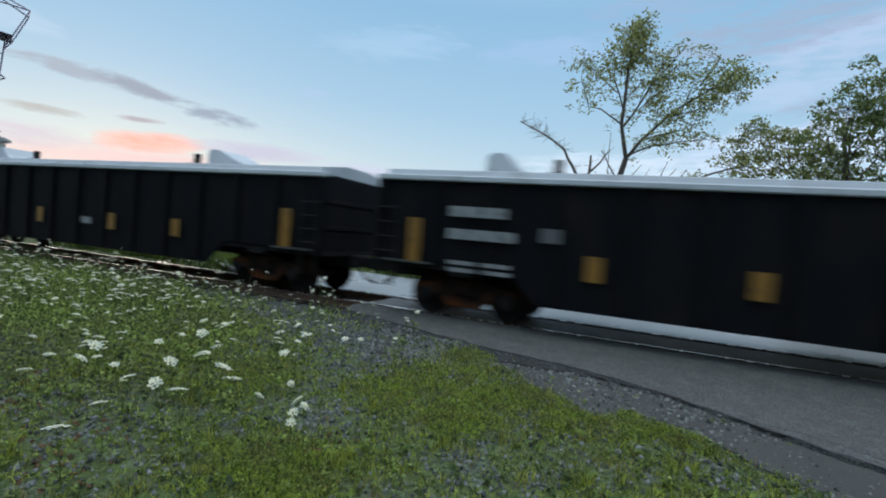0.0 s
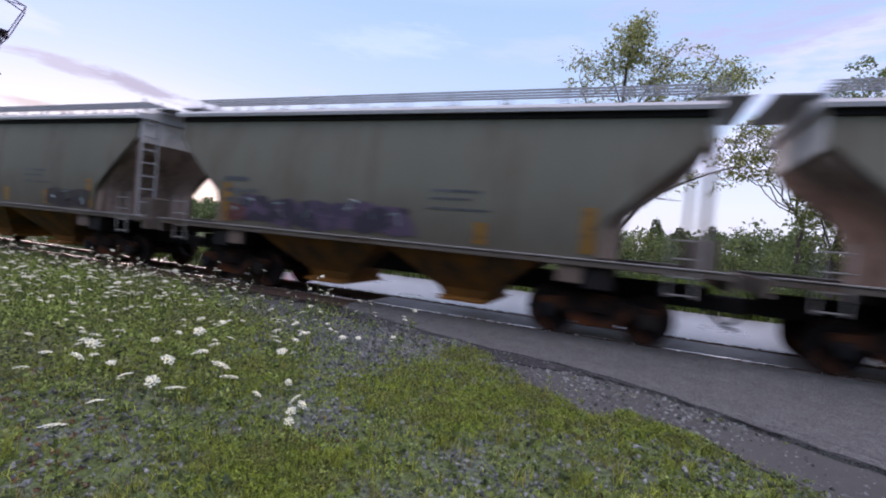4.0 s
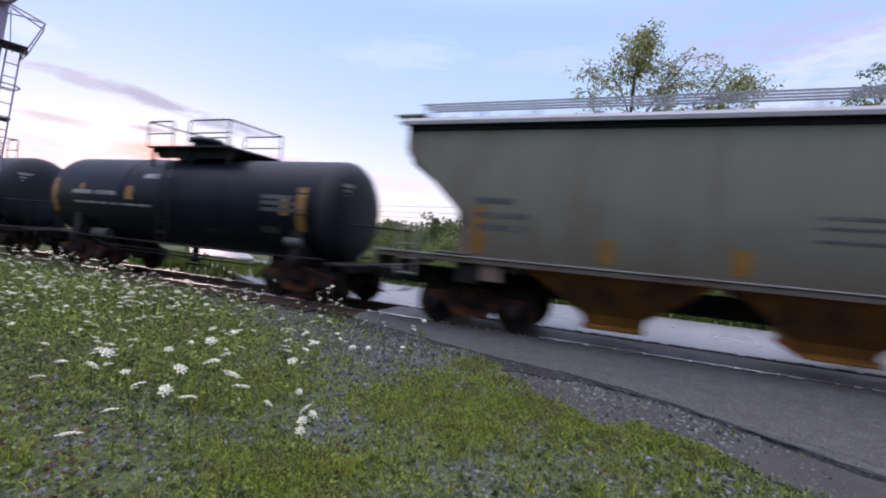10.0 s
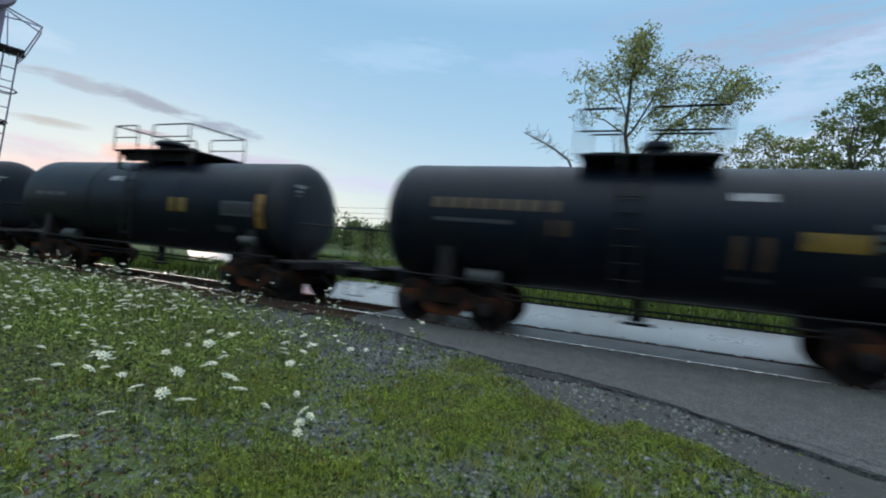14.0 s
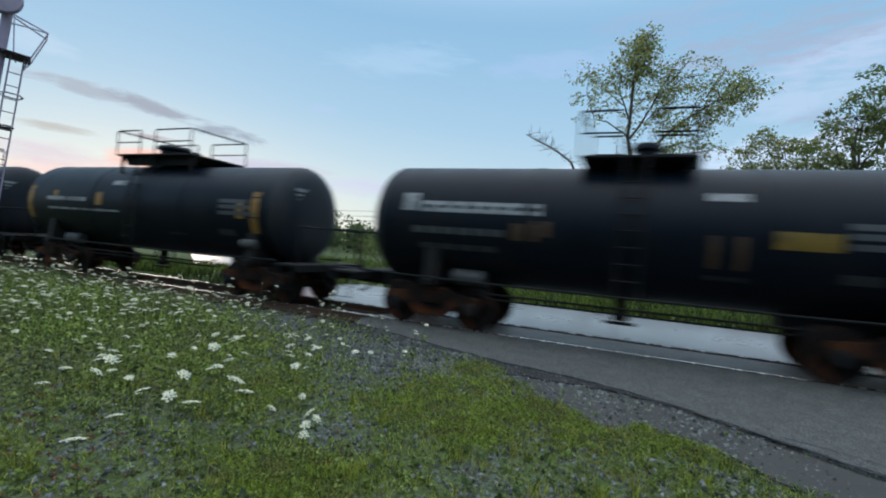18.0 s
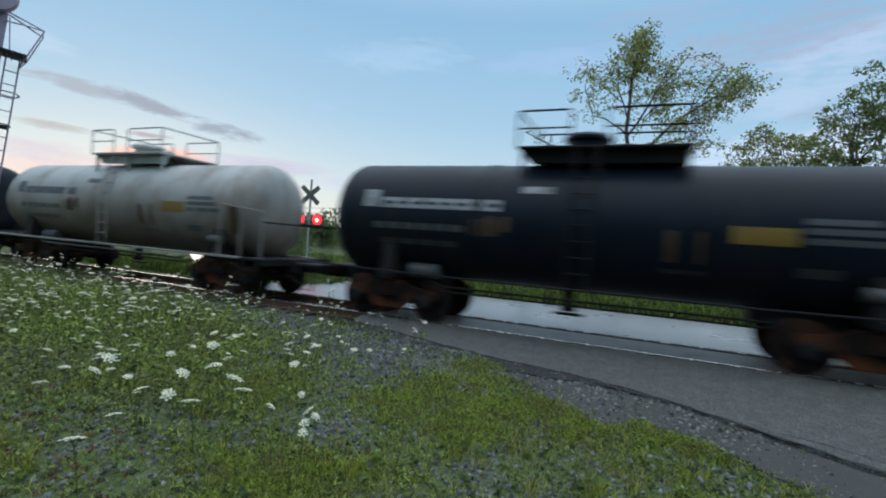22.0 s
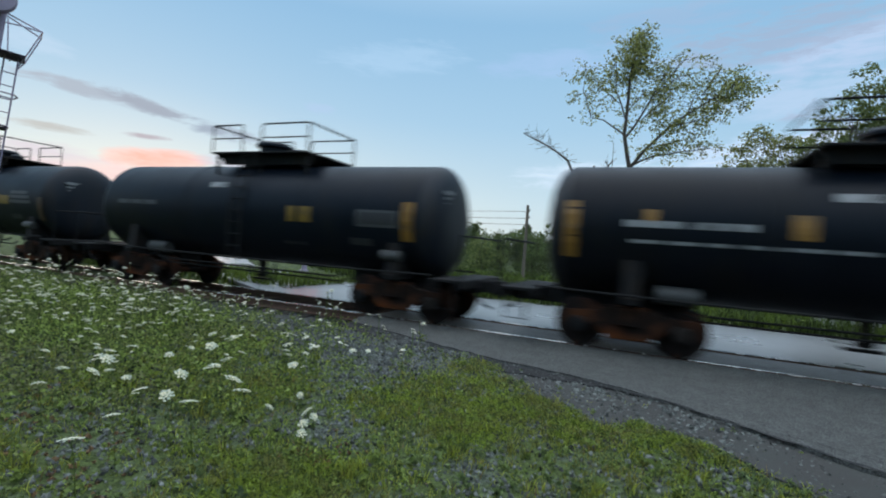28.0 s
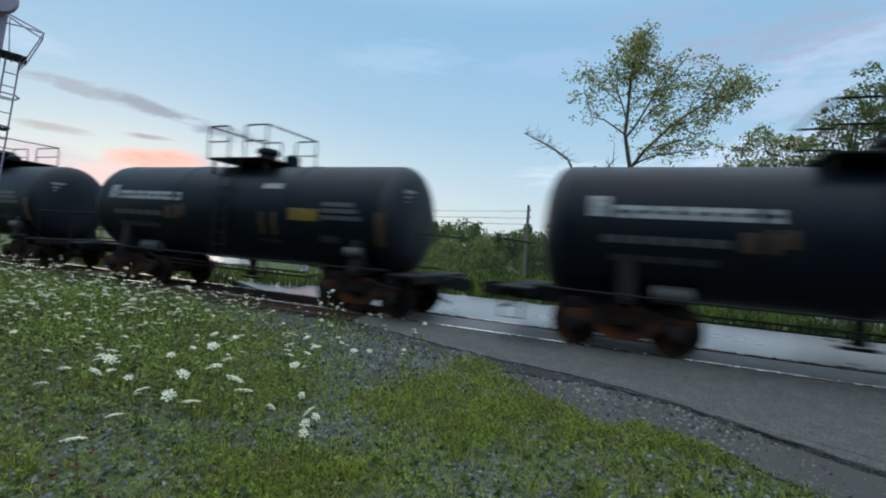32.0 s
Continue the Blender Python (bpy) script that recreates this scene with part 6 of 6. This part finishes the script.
def leafy_tree(name, label, at, h, lobes, mat, seed, leaf=0.07, trunk_r=0.16, clusters=200, each=42):
    """A tree whose crown fills a few overlapping lobes (x, y, z, rx, rz) with uneven clusters of leaves."""
    rng = random.Random(seed)
    t = thing(name, label, "tree", at=pose(*at))
    wood = M()
    stem = branch(wood, (0, 0, 0), (rng.uniform(-0.2, 0.2), 0, h * 0.8), trunk_r, trunk_r * 0.3, rng, 0.03, 7)
    vs, fs = [], []
    sizes = [rx * rx * rz for _, _, _, rx, rz in lobes]
    for (x, y, z, rx, rz), s in zip(lobes, sizes):
        k = min(len(stem) - 1, max(1, int(z / h * 7)))
        branch(wood, stem[k - 1], (x, y, z), trunk_r * 0.3, 0.015, rng, 0.06)
        for _ in range(int(clusters * s / sum(sizes)) + 3):
            d = Vector((rng.gauss(0, 1), rng.gauss(0, 1), rng.gauss(0, 1))).normalized() * (0.35 + 0.65 * rng.random() ** 0.6)
            q = Vector((x + d.x * rx, y + d.y * rx, z + d.z * rz))
            leaves(vs, fs, q, rng.uniform(0.18, 0.42), rng.randint(each // 2, each), leaf, rng)
            if rng.random() < 0.25:
                branch(wood, (x, y, z), q, 0.014, 0.006, rng, 0.08, 3)
    part("trunk", wood, M_BARK, t)
    part("crown", raw_mesh("crown", vs, fs, mat), None, t)
    return t


def right_trees():
    lobes = [(0.2, 0, 9.1, 0.9, 0.9), (-0.2, 0.2, 8.0, 1.2, 0.8), (1.2, 0.2, 8.3, 1.3, 1.0), (-0.8, 0, 6.9, 1.2, 0.9), (1.0, 0, 6.9, 1.6, 1.0), (2.7, 0, 7.2, 1.2, 1.1), (-0.9, 0.2, 5.4, 1.2, 0.9),
             (0.9, 0, 5.3, 1.7, 1.0), (2.8, 0, 5.4, 1.5, 1.1), (-0.6, 0, 3.9, 1.2, 0.9), (1.2, 0.3, 3.7, 1.7, 0.9), (3.2, 0, 3.6, 1.5, 1.1), (0.3, 0.4, 2.4, 1.6, 0.8), (2.4, 0.2, 2.2, 1.6, 0.9)]
    leafy_tree("tree", "dense dark green broadleaf tree beside the road", (7.75, 14.0, -0.1), 10.0, [(x * 1.06, y, z * 1.05, rx * 1.04, rz * 1.05) for x, y, z, rx, rz in lobes], M_LEAF_DARK, 31, 0.066, 0.17, 820)
    lobes = [(-1.6, 0, 7.9, 0.7, 0.45), (-0.7, 0, 8.5, 0.8, 0.55), (0.1, 0.2, 8.2, 0.8, 0.5), (0.9, 0, 8.1, 0.8, 0.4), (-1.7, 0, 7.0, 0.7, 0.4), (-0.6, 0.1, 7.2, 0.9, 0.5), (0.7, 0, 7.1, 0.9, 0.5),
             (-1.0, 0.2, 6.3, 0.7, 0.35), (0.4, 0, 6.3, 0.8, 0.4), (1.8, 0, 7.4, 0.8, 0.5), (2.0, 0.1, 6.4, 0.8, 0.5), (1.9, 0, 5.4, 0.7, 0.4), (2.2, 0, 4.4, 0.9, 0.5)]
    leafy_tree("tree", "lower spreading tree with ragged green crown", (7.6, 18.2, -0.1), 8.0, [(x - 1.7, y, z, rx * 1.1, rz * 1.1) for x, y, z, rx, rz in lobes], M_LEAF, 32, 0.062, 0.12, 330, 30)


def shrub(label, at, w, h, mat, seed, dense=1.0, leaf=0.075):
    rng = random.Random(seed)
    t = thing("shrub", label, "shrub", at=pose(*at))
    wood = M()
    vs, fs = [], []
    for _ in range(int(10 * dense)):
        x, y = rng.uniform(-w, w) * 0.8, rng.uniform(-w, w) * 0.5
        z = h * rng.uniform(0.35, 0.92) * (1 - 0.4 * abs(x) / w)
        branch(wood, (x * 0.2, y * 0.2, 0), (x, y, z), 0.03, 0.01, rng, 0.06, 4)
        leaves(vs, fs, (x, y, z), w * 0.36, int(150 * dense), leaf, rng, 0.9)
        leaves(vs, fs, (x, y, z * 0.45), w * 0.36, int(80 * dense), leaf, rng, 0.9)
    part("stem_cluster", wood, M_BARK, t)
    part("foliage", raw_mesh("foliage", vs, fs, mat), None, t)
    return t


def spruce(at, h, seed):
    rng = random.Random(seed)
    t = thing("conifer", "small dark conifer at the edge of the woods", "tree", at=pose(*at))
    part("trunk", M().tube([(0, 0, 0), (0, 0, h)], [0.09, 0.015], 7), M_BARK, t)
    vs, fs = [], []
    for i in range(int(h * 5)):
        z = h * (0.08 + 0.9 * i / (h * 5))
        r = (1 - z / h) ** 0.8 * h * 0.3 + 0.12
        for _ in range(9):
            a = rng.uniform(0, 6.28)
            q = (r * 0.6 * math.cos(a), r * 0.6 * math.sin(a), z - 0.1 * r)
            leaves(vs, fs, q, r * 0.42, 9, 0.1, rng, 0.5)
    part("crown", raw_mesh("crown", vs, fs, M_WOODS), None, t)


def woodland():
    """The far edge of the woods, plus an added unseen row, as one mass of leaves with an uneven top."""
    rng = random.Random(77)
    vs, fs = [], []
    for i in range(420):
        x = rng.uniform(-130, 60)
        y = 46 + rng.uniform(0, 16) + max(0, (-x - 40)) * 0.25
        h = 3.0 + 2.2 * noise.noise(Vector((x * 0.11, 0, 4))) + rng.uniform(0, 1.8)
        for _ in range(7):
            z = rng.uniform(0.2, 1) * h
            leaves(vs, fs, (x + rng.uniform(-1.5, 1.5), y + rng.uniform(-1, 1), z), 1.15, 34, 0.24, rng)
    # unseen row behind the camera, added to darken reflections in the wagons
    for i in range(230):
        x, y = rng.uniform(-70, 60), -24 - rng.uniform(0, 10)
        for _ in range(6):
            leaves(vs, fs, (x + rng.uniform(-1.5, 1.5), y + rng.uniform(-1, 1), rng.uniform(0.3, 8.0)), 1.7, 26, 0.42, rng)
    ob = new("woodland", raw_mesh("woodland", vs, fs, M_WOODS))
    tagged(ob, "green mixed woods beyond the field, with an added unseen row", "woods", kind="stuff")


def blades(name, label, count, where, height, mat, seed, width=0.006, lean=0.5, clump=1):
    """Grass as one object: each blade is a bent strip of two pieces."""
    rng = random.Random(seed)
    vs, fs = [], []
    n = 0
    while n < count:
        x0, y0 = where(rng)
        for _ in range(clump):
            x, y = x0 + rng.gauss(0, 0.03), y0 + rng.gauss(0, 0.03)
            n += 1
            h = rng.uniform(*height)
            a = rng.uniform(0, 6.28)
            b = rng.uniform(0, 6.28)
            l = rng.uniform(0.1, lean) * h
            dx, dy = math.cos(a) * width, math.sin(a) * width
            ex, ey = math.cos(b) * l, math.sin(b) * l
            z = ground_height(x, y) - 0.01
            k = len(vs)
            vs += [(x - dx, y - dy, z), (x + dx, y + dy, z), (x + ex * 0.35 + dx * 0.8, y + ey * 0.35 + dy * 0.8, z + h * 0.6), (x + ex * 0.35 - dx * 0.8, y + ey * 0.35 - dy * 0.8, z + h * 0.6), (x + ex, y + ey, z + h)]
            fs += [(k, k + 1, k + 2, k + 3), (k + 3, k + 2, k + 4)]
    ob = new(name, raw_mesh(name, vs, fs, mat))
    return tagged(ob, label, "grass", kind="stuff")


# bare gravel (x, y, radius), and thick bright grass
BARE = [(-7.2, -2.55, 0.7), (-6.3, -2.9, 0.8), (-5.4, -3.3, 0.85), (-4.6, -3.7, 0.85), (-3.9, -4.2, 0.8), (-3.4, -4.7, 0.65), (-3.2, -5.3, 0.5), (-2.9, -6.35, 0.45), (-2.45, -6.75, 0.4),
        (-3.95, -7.8, 0.5), (-3.25, -7.85, 0.4), (-4.75, -7.95, 0.45), (-3.35, -8.3, 0.4), (0.72, -5.85, 0.2)]
LUSH = [(-2.35, -5.55, 0.55), (-1.75, -5.3, 0.7), (-1.05, -4.8, 0.45), (-1.9, -4.35, 0.5), (-2.15, -3.6, 0.35), (-2.6, -7.6, 0.42), (-2.1, -7.6, 0.4), (-5.1, -6.4, 0.8), (-0.55, -5.25, 0.4), (0.15, -5.0, 0.28),
        (-1.5, -6.0, 0.4), (0.6, -5.15, 0.25), (-4.6, -8.5, 0.3), (-3.9, -6.3, 0.5)]


def lushness(x, y):
    """How thick and bright the grass is here, 0 to 1."""
    g = 0.0
    for cx, cy, r in LUSH:
        q = math.hypot(x - cx, y - cy) / r
        g = max(g, 0.9 - 0.6 * q)
    return g + 0.7 * noise.noise(Vector((x * 2.3, y * 2.3, 5.0)))


def grassy(x, y):
    """How thickly grass grows here, 0 to 1."""
    d = noise.noise(Vector((x * 0.7, y * 0.7, 11.0))) + 0.8 * noise.noise(Vector((x * 2.1, y * 2.1, 2.0)))
    g = min(1.0, max(0.25, 0.85 + 1.5 * d))
    for cx, cy, r in BARE:
        q = math.hypot(x - cx, y - cy) / r + 0.25 * noise.noise(Vector((x * 3.0, y * 3.0, 7.0)))
        if q < 1.35:
            g *= min(1.0, max(0.06, 0.06 + 0.7 * (q - 0.25)))
    return max(g, min(0.75, 0.6 * lushness(x, y)))


TURF_EDGE = [(-2.6, -2.95), (-2.05, -3.2), (-1.55, -3.75), (-1.05, -4.35), (-0.45, -4.85), (-0.2, -5.0), (0.03, -4.72), (0.45, -4.9), (0.98, -5.27), (1.6, -5.6), (3.2, -7.0), (7.0, -9.9)]


def gravelly(x, y):
    """The bare gravel apron between grass and asphalt or track."""
    y += 0.14 * noise.noise(Vector((x * 3.1, y * 3.1, 1.0)))
    if x < -6.2:
        return y > -2.95 - (x + 9) * 0.27 * (1 if x > -9 else 0.06)
    if x < -2.6:
        return y > -3.7 + (x + 6.2) * 0.21
    for (x0, y0), (x1, y1) in zip(TURF_EDGE, TURF_EDGE[1:]):
        if x0 <= x <= x1:
            return y > y0 + (y1 - y0) * (x - x0) / (x1 - x0)
    return False


def verge(rng):
    """A place on the near verge, clear of asphalt and gravel."""
    while True:
        x, y = rng.uniform(-16, 6), -10.2 + 9.0 * rng.random() ** 1.6
        if y < -9.6 and rng.random() < 0.7:
            y = -9.6 - abs(rng.gauss(0, 1.3))
        e = edge_y(x) if x > -5.6 else -1.95
        if gravelly(x, y) and (rng.random() > (0.1 if x < -2 else 0.03) or y > e - 0.1):
            continue
        if y > -1.95 and x <= -6:
            continue
        if y > e:
            continue
        if rng.random() < grassy(x, y):
            return x, y


def lush_spot(rng):
    """A place in the thick bright grass."""
    while True:
        cx, cy, r = rng.choice(LUSH)
        x, y = cx + rng.gauss(0, 0.85) * r, cy + rng.gauss(0, 0.85) * r
        if rng.random() < lushness(x, y) + 0.3 and not gravelly(x, y) and y < (edge_y(x) if x > -5.6 else -1.95):
            return x, y


def litter_spot(rng):
    """Where dry leaves and stalks lie."""
    cx, cy, r = rng.choice(((-2.44, -7.15, 0.16), (-4.72, -7.9, 0.3), (-3.37, -8.3, 0.3), (-3.9, -8.0, 0.35), (-2.2, -7.0, 0.25), (-5.6, -7.4, 0.4)))
    return cx + rng.gauss(0, 0.6) * r, cy + rng.gauss(0, 0.6) * r


def umbel_plant(m_stem, m_petal, rng, x, y, z, h, r):
    """One wild carrot plant: a thin stem, feathery leaves, a flat white flower head of many florets."""
    lx, ly = rng.uniform(-0.12, 0.12) * h, rng.uniform(-0.12, 0.12) * h
    top = Vector((x + lx, y + ly, z + h))
    m_stem.tube([(x, y, z), (x + lx * 0.4, y + ly * 0.4, z + h * 0.55), top], [0.005, 0.004, 0.003], 4, False)
    tilt = Euler((rng.uniform(-0.35, 0.35), rng.uniform(-0.35, 0.35), 0)).to_matrix()
    n = 17
    for i in range(n):
        a, q = i * 2.4, r * math.sqrt((i + 0.3) / n)
        d = tilt @ Vector((q * math.cos(a), q * math.sin(a), 0.012 - q * q / r * 0.25 + 0.01))
        c = top + d
        s = r * 0.25
        vs = [tuple(c + tilt @ Vector((s * math.cos(b), s * math.sin(b), 0.004 * (j % 2)))) for j, b in enumerate([6.283 * j / 6 for j in range(6)])]
        vs.append(tuple(c + tilt @ Vector((0, 0, s * 0.45))))
        m_petal.add(vs, [(j, (j + 1) % 6, 6) for j in range(6)])
        if i % 3 == 0:
            m_stem.tube([tuple(top - Vector((0, 0, r * 0.5))), tuple(c)], 0.0015, 3, False)


def wild_carrot_proto(seed, single=False):
    rng = random.Random(seed)
    t = thing("wild_carrot", "wild carrot with flat white flower heads on thin stems", "wildflower", "white wildflowers of the verge")
    lf = ([], [])
    for k in range(1 if single else rng.choice((1, 2, 2, 3))):
        st, pe = M(), M()
        if single:
            umbel_plant(st, pe, rng, 0, 0, 0, 0.43, (0.06, 0.05, 0.07, 0.055)[seed % 4])
        else:
            umbel_plant(st, pe, rng, rng.uniform(-0.06, 0.06), rng.uniform(-0.06, 0.06), 0, rng.uniform(0.3, 0.55), rng.uniform(0.026, 0.05))
        s = part("stem", st, M_STEM, t, smooth=False)
        part("flower_head", pe, M_PETAL, s, "flat white umbel of tiny florets", smooth=False)
    leaves(lf[0], lf[1], (0, 0, 0.14), 0.13, 40, 0.02, rng, 0.9)
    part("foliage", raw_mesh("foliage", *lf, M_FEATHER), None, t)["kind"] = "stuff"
    return t


def flowers():
    rng = random.Random(15)
    big = [wild_carrot_proto(s, True) for s in (20, 21, 22, 23)]
    near = [(-4.63, -6.74), (-4.45, -7.48), (-4.56, -7.51), (-3.84, -7.61), (-3.89, -7.09), (-4.0, -6.57), (-3.85, -6.74), (-3.19, -7.18), (-2.64, -6.97), (-2.64, -7.28), (-2.34, -7.24),
            (-2.19, -7.32), (-2.24, -7.43), (-2.12, -7.61), (-3.36, -8.05), (-3.14, -8.43), (-5.04, -7.06), (-4.83, -7.17), (-4.8, -7.64), (-4.45, -7.96), (-3.97, -5.67), (-3.64, -5.42),
            (-4.6, -6.11), (-5.13, -5.77), (-3.49, -6.93), (-3.46, -7.55), (-3.17, -7.58), (-3.33, -6.3)]
    for i, (x, y) in enumerate(near):
        m = pose(x, y, ground_height(x, y) - 0.01, 0, 0, rng.uniform(0, 360))
        t = big[i] if i < 4 else copy_thing(big[rng.randrange(4)], m)
        s = rng.uniform(0.75, 1.2) if i < 8 or i > 13 else rng.uniform(0.5, 0.75)
        t.matrix_basis = m @ Matrix.Diagonal((s, s, 0.95, 1))
    protos = [wild_carrot_proto(s) for s in (1, 2, 3, 4, 5, 6)]
    spots = [(-4.95, -3.0), (-5.0, -3.15), (-5.1, -3.3), (-5.3, -3.25), (-5.25, -2.9), (-9.3, -2.75), (-9.1, -2.9), (-9.0, -3.1), (-13.9, -2.9), (-13.6, -3.1), (-7.2, -2.9), (-6.6, -3.0), (-3.0, -4.4), (-4.6, -4.7)]
    while len(spots) < 240:
        x = rng.uniform(-12.0, -3.2)
        y = rng.uniform(-7.6, -2.6)
        k = (-x - 3.0) / 5.0 + (0.25 if y > -6 else 0)
        if rng.random() < min(1, k) and y < -2.4:
            spots.append((x, y))
    for i, (x, y) in enumerate(spots):
        m = pose(x, y, ground_height(x, y) - 0.01, 0, 0, rng.uniform(0, 360))
        t = protos[i] if i < 6 else copy_thing(protos[i % 6], m)
        s = rng.uniform(0.75, 1.15)
        t.matrix_basis = m @ Matrix.Diagonal((s, s, (1.5 if i < 10 else rng.uniform(0.7, 1.05)), 1))
    st, pe = M(), M()
    for _ in range(620):
        x, y = rng.uniform(-19, -6.5), rng.uniform(-7.0, -2.3)
        if gravelly(x, y) and rng.random() < 0.7:
            continue
        umbel_plant(st, pe, rng, x, y, ground_height(x, y), rng.uniform(0.28, 0.78), rng.uniform(0.018, 0.05))
    a = tagged(part("flower_stems", st, M_STEM, smooth=False), "thin green stems of massed white wildflowers", "wildflowers", kind="stuff")
    b = tagged(part("flower_heads", pe, M_PETAL, smooth=False), "massed flat white wildflower heads in the verge", "wildflowers", kind="stuff")


def weeds(name, label, count, where, mat, seed, size, h):
    rng = random.Random(seed)
    vs, fs = [], []
    for _ in range(count):
        x, y = where(rng)
        hh = rng.uniform(*h)
        leaves(vs, fs, (x, y, ground_height(x, y) + hh * 0.5), hh * 0.55, 10, size, rng, 1.0)
    ob = new(name, raw_mesh(name, vs, fs, mat))
    tagged(ob, label, "weeds", kind="stuff")


def concrete_block():
    b = thing("concrete_block", "pale concrete block lying in the grass by the road", "concrete block", at=pose(6.3, 8.6, -0.1, 0, 0, 8))
    part("block", M().box(-1.1, 1.1, -0.35, 0.35, 0, 0.55, 0.05), M_CONCRETE, b, smooth=False)
    part("lifting_loop", M().tube([(-0.12, 0, 0.52), (-0.1, 0, 0.66), (0.1, 0, 0.66), (0.12, 0, 0.52)], 0.015, 6), M_RUSTY, b)


# ---- put together ----
build_ground()
build_roads()
build_track()
build_train()
signal_mast()
crossing_signal()
utility_pole(-6.2, 16.3, 4.5, 2)
utility_pole(-80, 36.3, 5.8, 2)
wires()
tall_tree()
dead_tree()
right_trees()
concrete_block()
for k, (x, y, w, h, s) in enumerate(((-9.5, 19, 1.8, 3.0, 41), (-6.6, 20, 1.5, 3.4, 42), (-12.5, 21, 2.0, 2.6, 43), (-3.6, 20.5, 1.9, 3.6, 44), (0.4, 20.5, 2.0, 3.4, 45), (2.6, 20, 1.9, 3.0, 46),
                                     (5.4, 19, 2.0, 3.0, 47), (8.2, 16, 1.8, 2.4, 48), (11, 16, 2.2, 3.6, 49), (-17, 24, 2.4, 2.6, 50), (-22, 27, 2.6, 3.0, 51), (-28, 22, 2.4, 2.2, 52), (-2.0, 18.6, 1.0, 2.2, 53))):
    shrub("wild green shrub at the edge of the field", (x, y, -0.1), w, h, M_WOODS if k % 2 else M_LEAF_DARK, s)
for k, (x, y, h) in enumerate(((-8.4, 26, 4.2), (-5.2, 28, 4.3), (1.3, 27, 4.4), (3.0, 29, 4.0), (-14, 30, 4.2), (-19, 32, 4.4), (5.0, 28, 4.2), (-11, 27, 3.5), (-3.2, 26, 3.6), (2.4, 25, 3.4))):
    spruce((x, y, -0.1), h, 60 + k)
woodland()


def far_field(rng):
    while True:
        x, y = rng.uniform(-26, 12), rng.uniform(5.9, 19)
        if y > 5.9 + max(0, (-x - 9) * 0.7):
            return x, y


def left_bank(rng):
    return rng.uniform(-24, -10.5), rng.uniform(1.9, 6.0)


def left_weeds(rng):
    while True:
        x, y = rng.uniform(-19, -4), rng.uniform(-8.5, -2.1)
        if rng.random() < (-x - 3) / 7 and y < -2.1 and not (gravelly(x, y) and rng.random() < 0.85):
            return x, y


def gravel_zone(rng):
    while True:
        x = rng.uniform(-8.5, 4.5)
        e = edge_y(x) if x > -5.6 else -1.9
        y = e - abs(rng.gauss(0, 1.1)) + 0.08
        if -9.5 < y and (x < -1.6 or rng.random() < 0.5):
            return x, y


def verge_gravel(rng):
    while True:
        x, y = rng.uniform(-8, 4), rng.uniform(-9.5, -2.2)
        e = edge_y(x) if x > -5.6 else -1.95
        if y < e and rng.random() < 1.1 - 0.9 * grassy(x, y) and not (x > -1.9 and gravelly(x, y) and rng.random() < 0.93):
            return x, y


blades("grass", "short dull green grass growing through gravel", 140000, verge, (0.02, 0.08), M_BLADE, 3, 0.0045, 1.3, 7)
blades("lush_grass", "thick patches of bright green grass", 22000, lush_spot, (0.025, 0.095), M_LUSH, 13, 0.0045, 1.3, 6)
weeds("lush_weeds", "small bright green leaves in the thick grass", 3200, lush_spot, M_LUSH, 15, 0.013, (0.025, 0.085))
blades("tall_grass", "tufts of taller green grass in the verge", 12000, verge, (0.07, 0.19), M_BLADE, 4, 0.004, 0.8, 22)
blades("dry_stalks", "short dry brown stalks among the grass", 4200, verge, (0.03, 0.12), M_DRY, 9, 0.004, 1.6, 3)
weeds("leaf_litter", "dry brown leaves lying on the gravel", 150, litter_spot, M_LITTER, 14, 0.016, (0.01, 0.04))
blades("field_grass", "tall meadow grass on the far side of the road", 30000, far_field, (0.2, 0.62), M_FIELD, 5, 0.02, 0.6, 5)
blades("bank_grass", "rough grass between track and far road", 9000, left_bank, (0.15, 0.45), M_FIELD, 6, 0.015, 0.6, 5)
weeds("field_weeds", "rank leafy weeds in the meadow", 3000, far_field, M_FIELD, 12, 0.07, (0.2, 0.75))
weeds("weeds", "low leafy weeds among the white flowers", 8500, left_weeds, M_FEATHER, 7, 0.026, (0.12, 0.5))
weeds("small_weeds", "small leafy weeds in the gravel verge", 14000, verge, M_WEED, 8, 0.017, (0.03, 0.1))
weeds("broad_weeds", "broad-leaved weeds lying flat on the gravel", 1500, verge, M_WEED, 10, 0.034, (0.03, 0.09))
scatter_stones("shoulder_gravel", "loose grey gravel along the asphalt edge", 13000, gravel_zone, (0.008, 0.042), M_GRAVEL, None)
scatter_stones("verge_gravel", "grey gravel showing through thin grass", 11000, verge_gravel, (0.008, 0.032), M_GRAVEL, None)
scatter_stones("ballast", "coarse grey crushed stone ballast", 9000, lambda r: (-5.9 - 26 * r.random() ** 1.4, r.uniform(-2.5, 2.2)), (0.02, 0.055), M_GRAVEL, -0.25)
flowers()
motions()
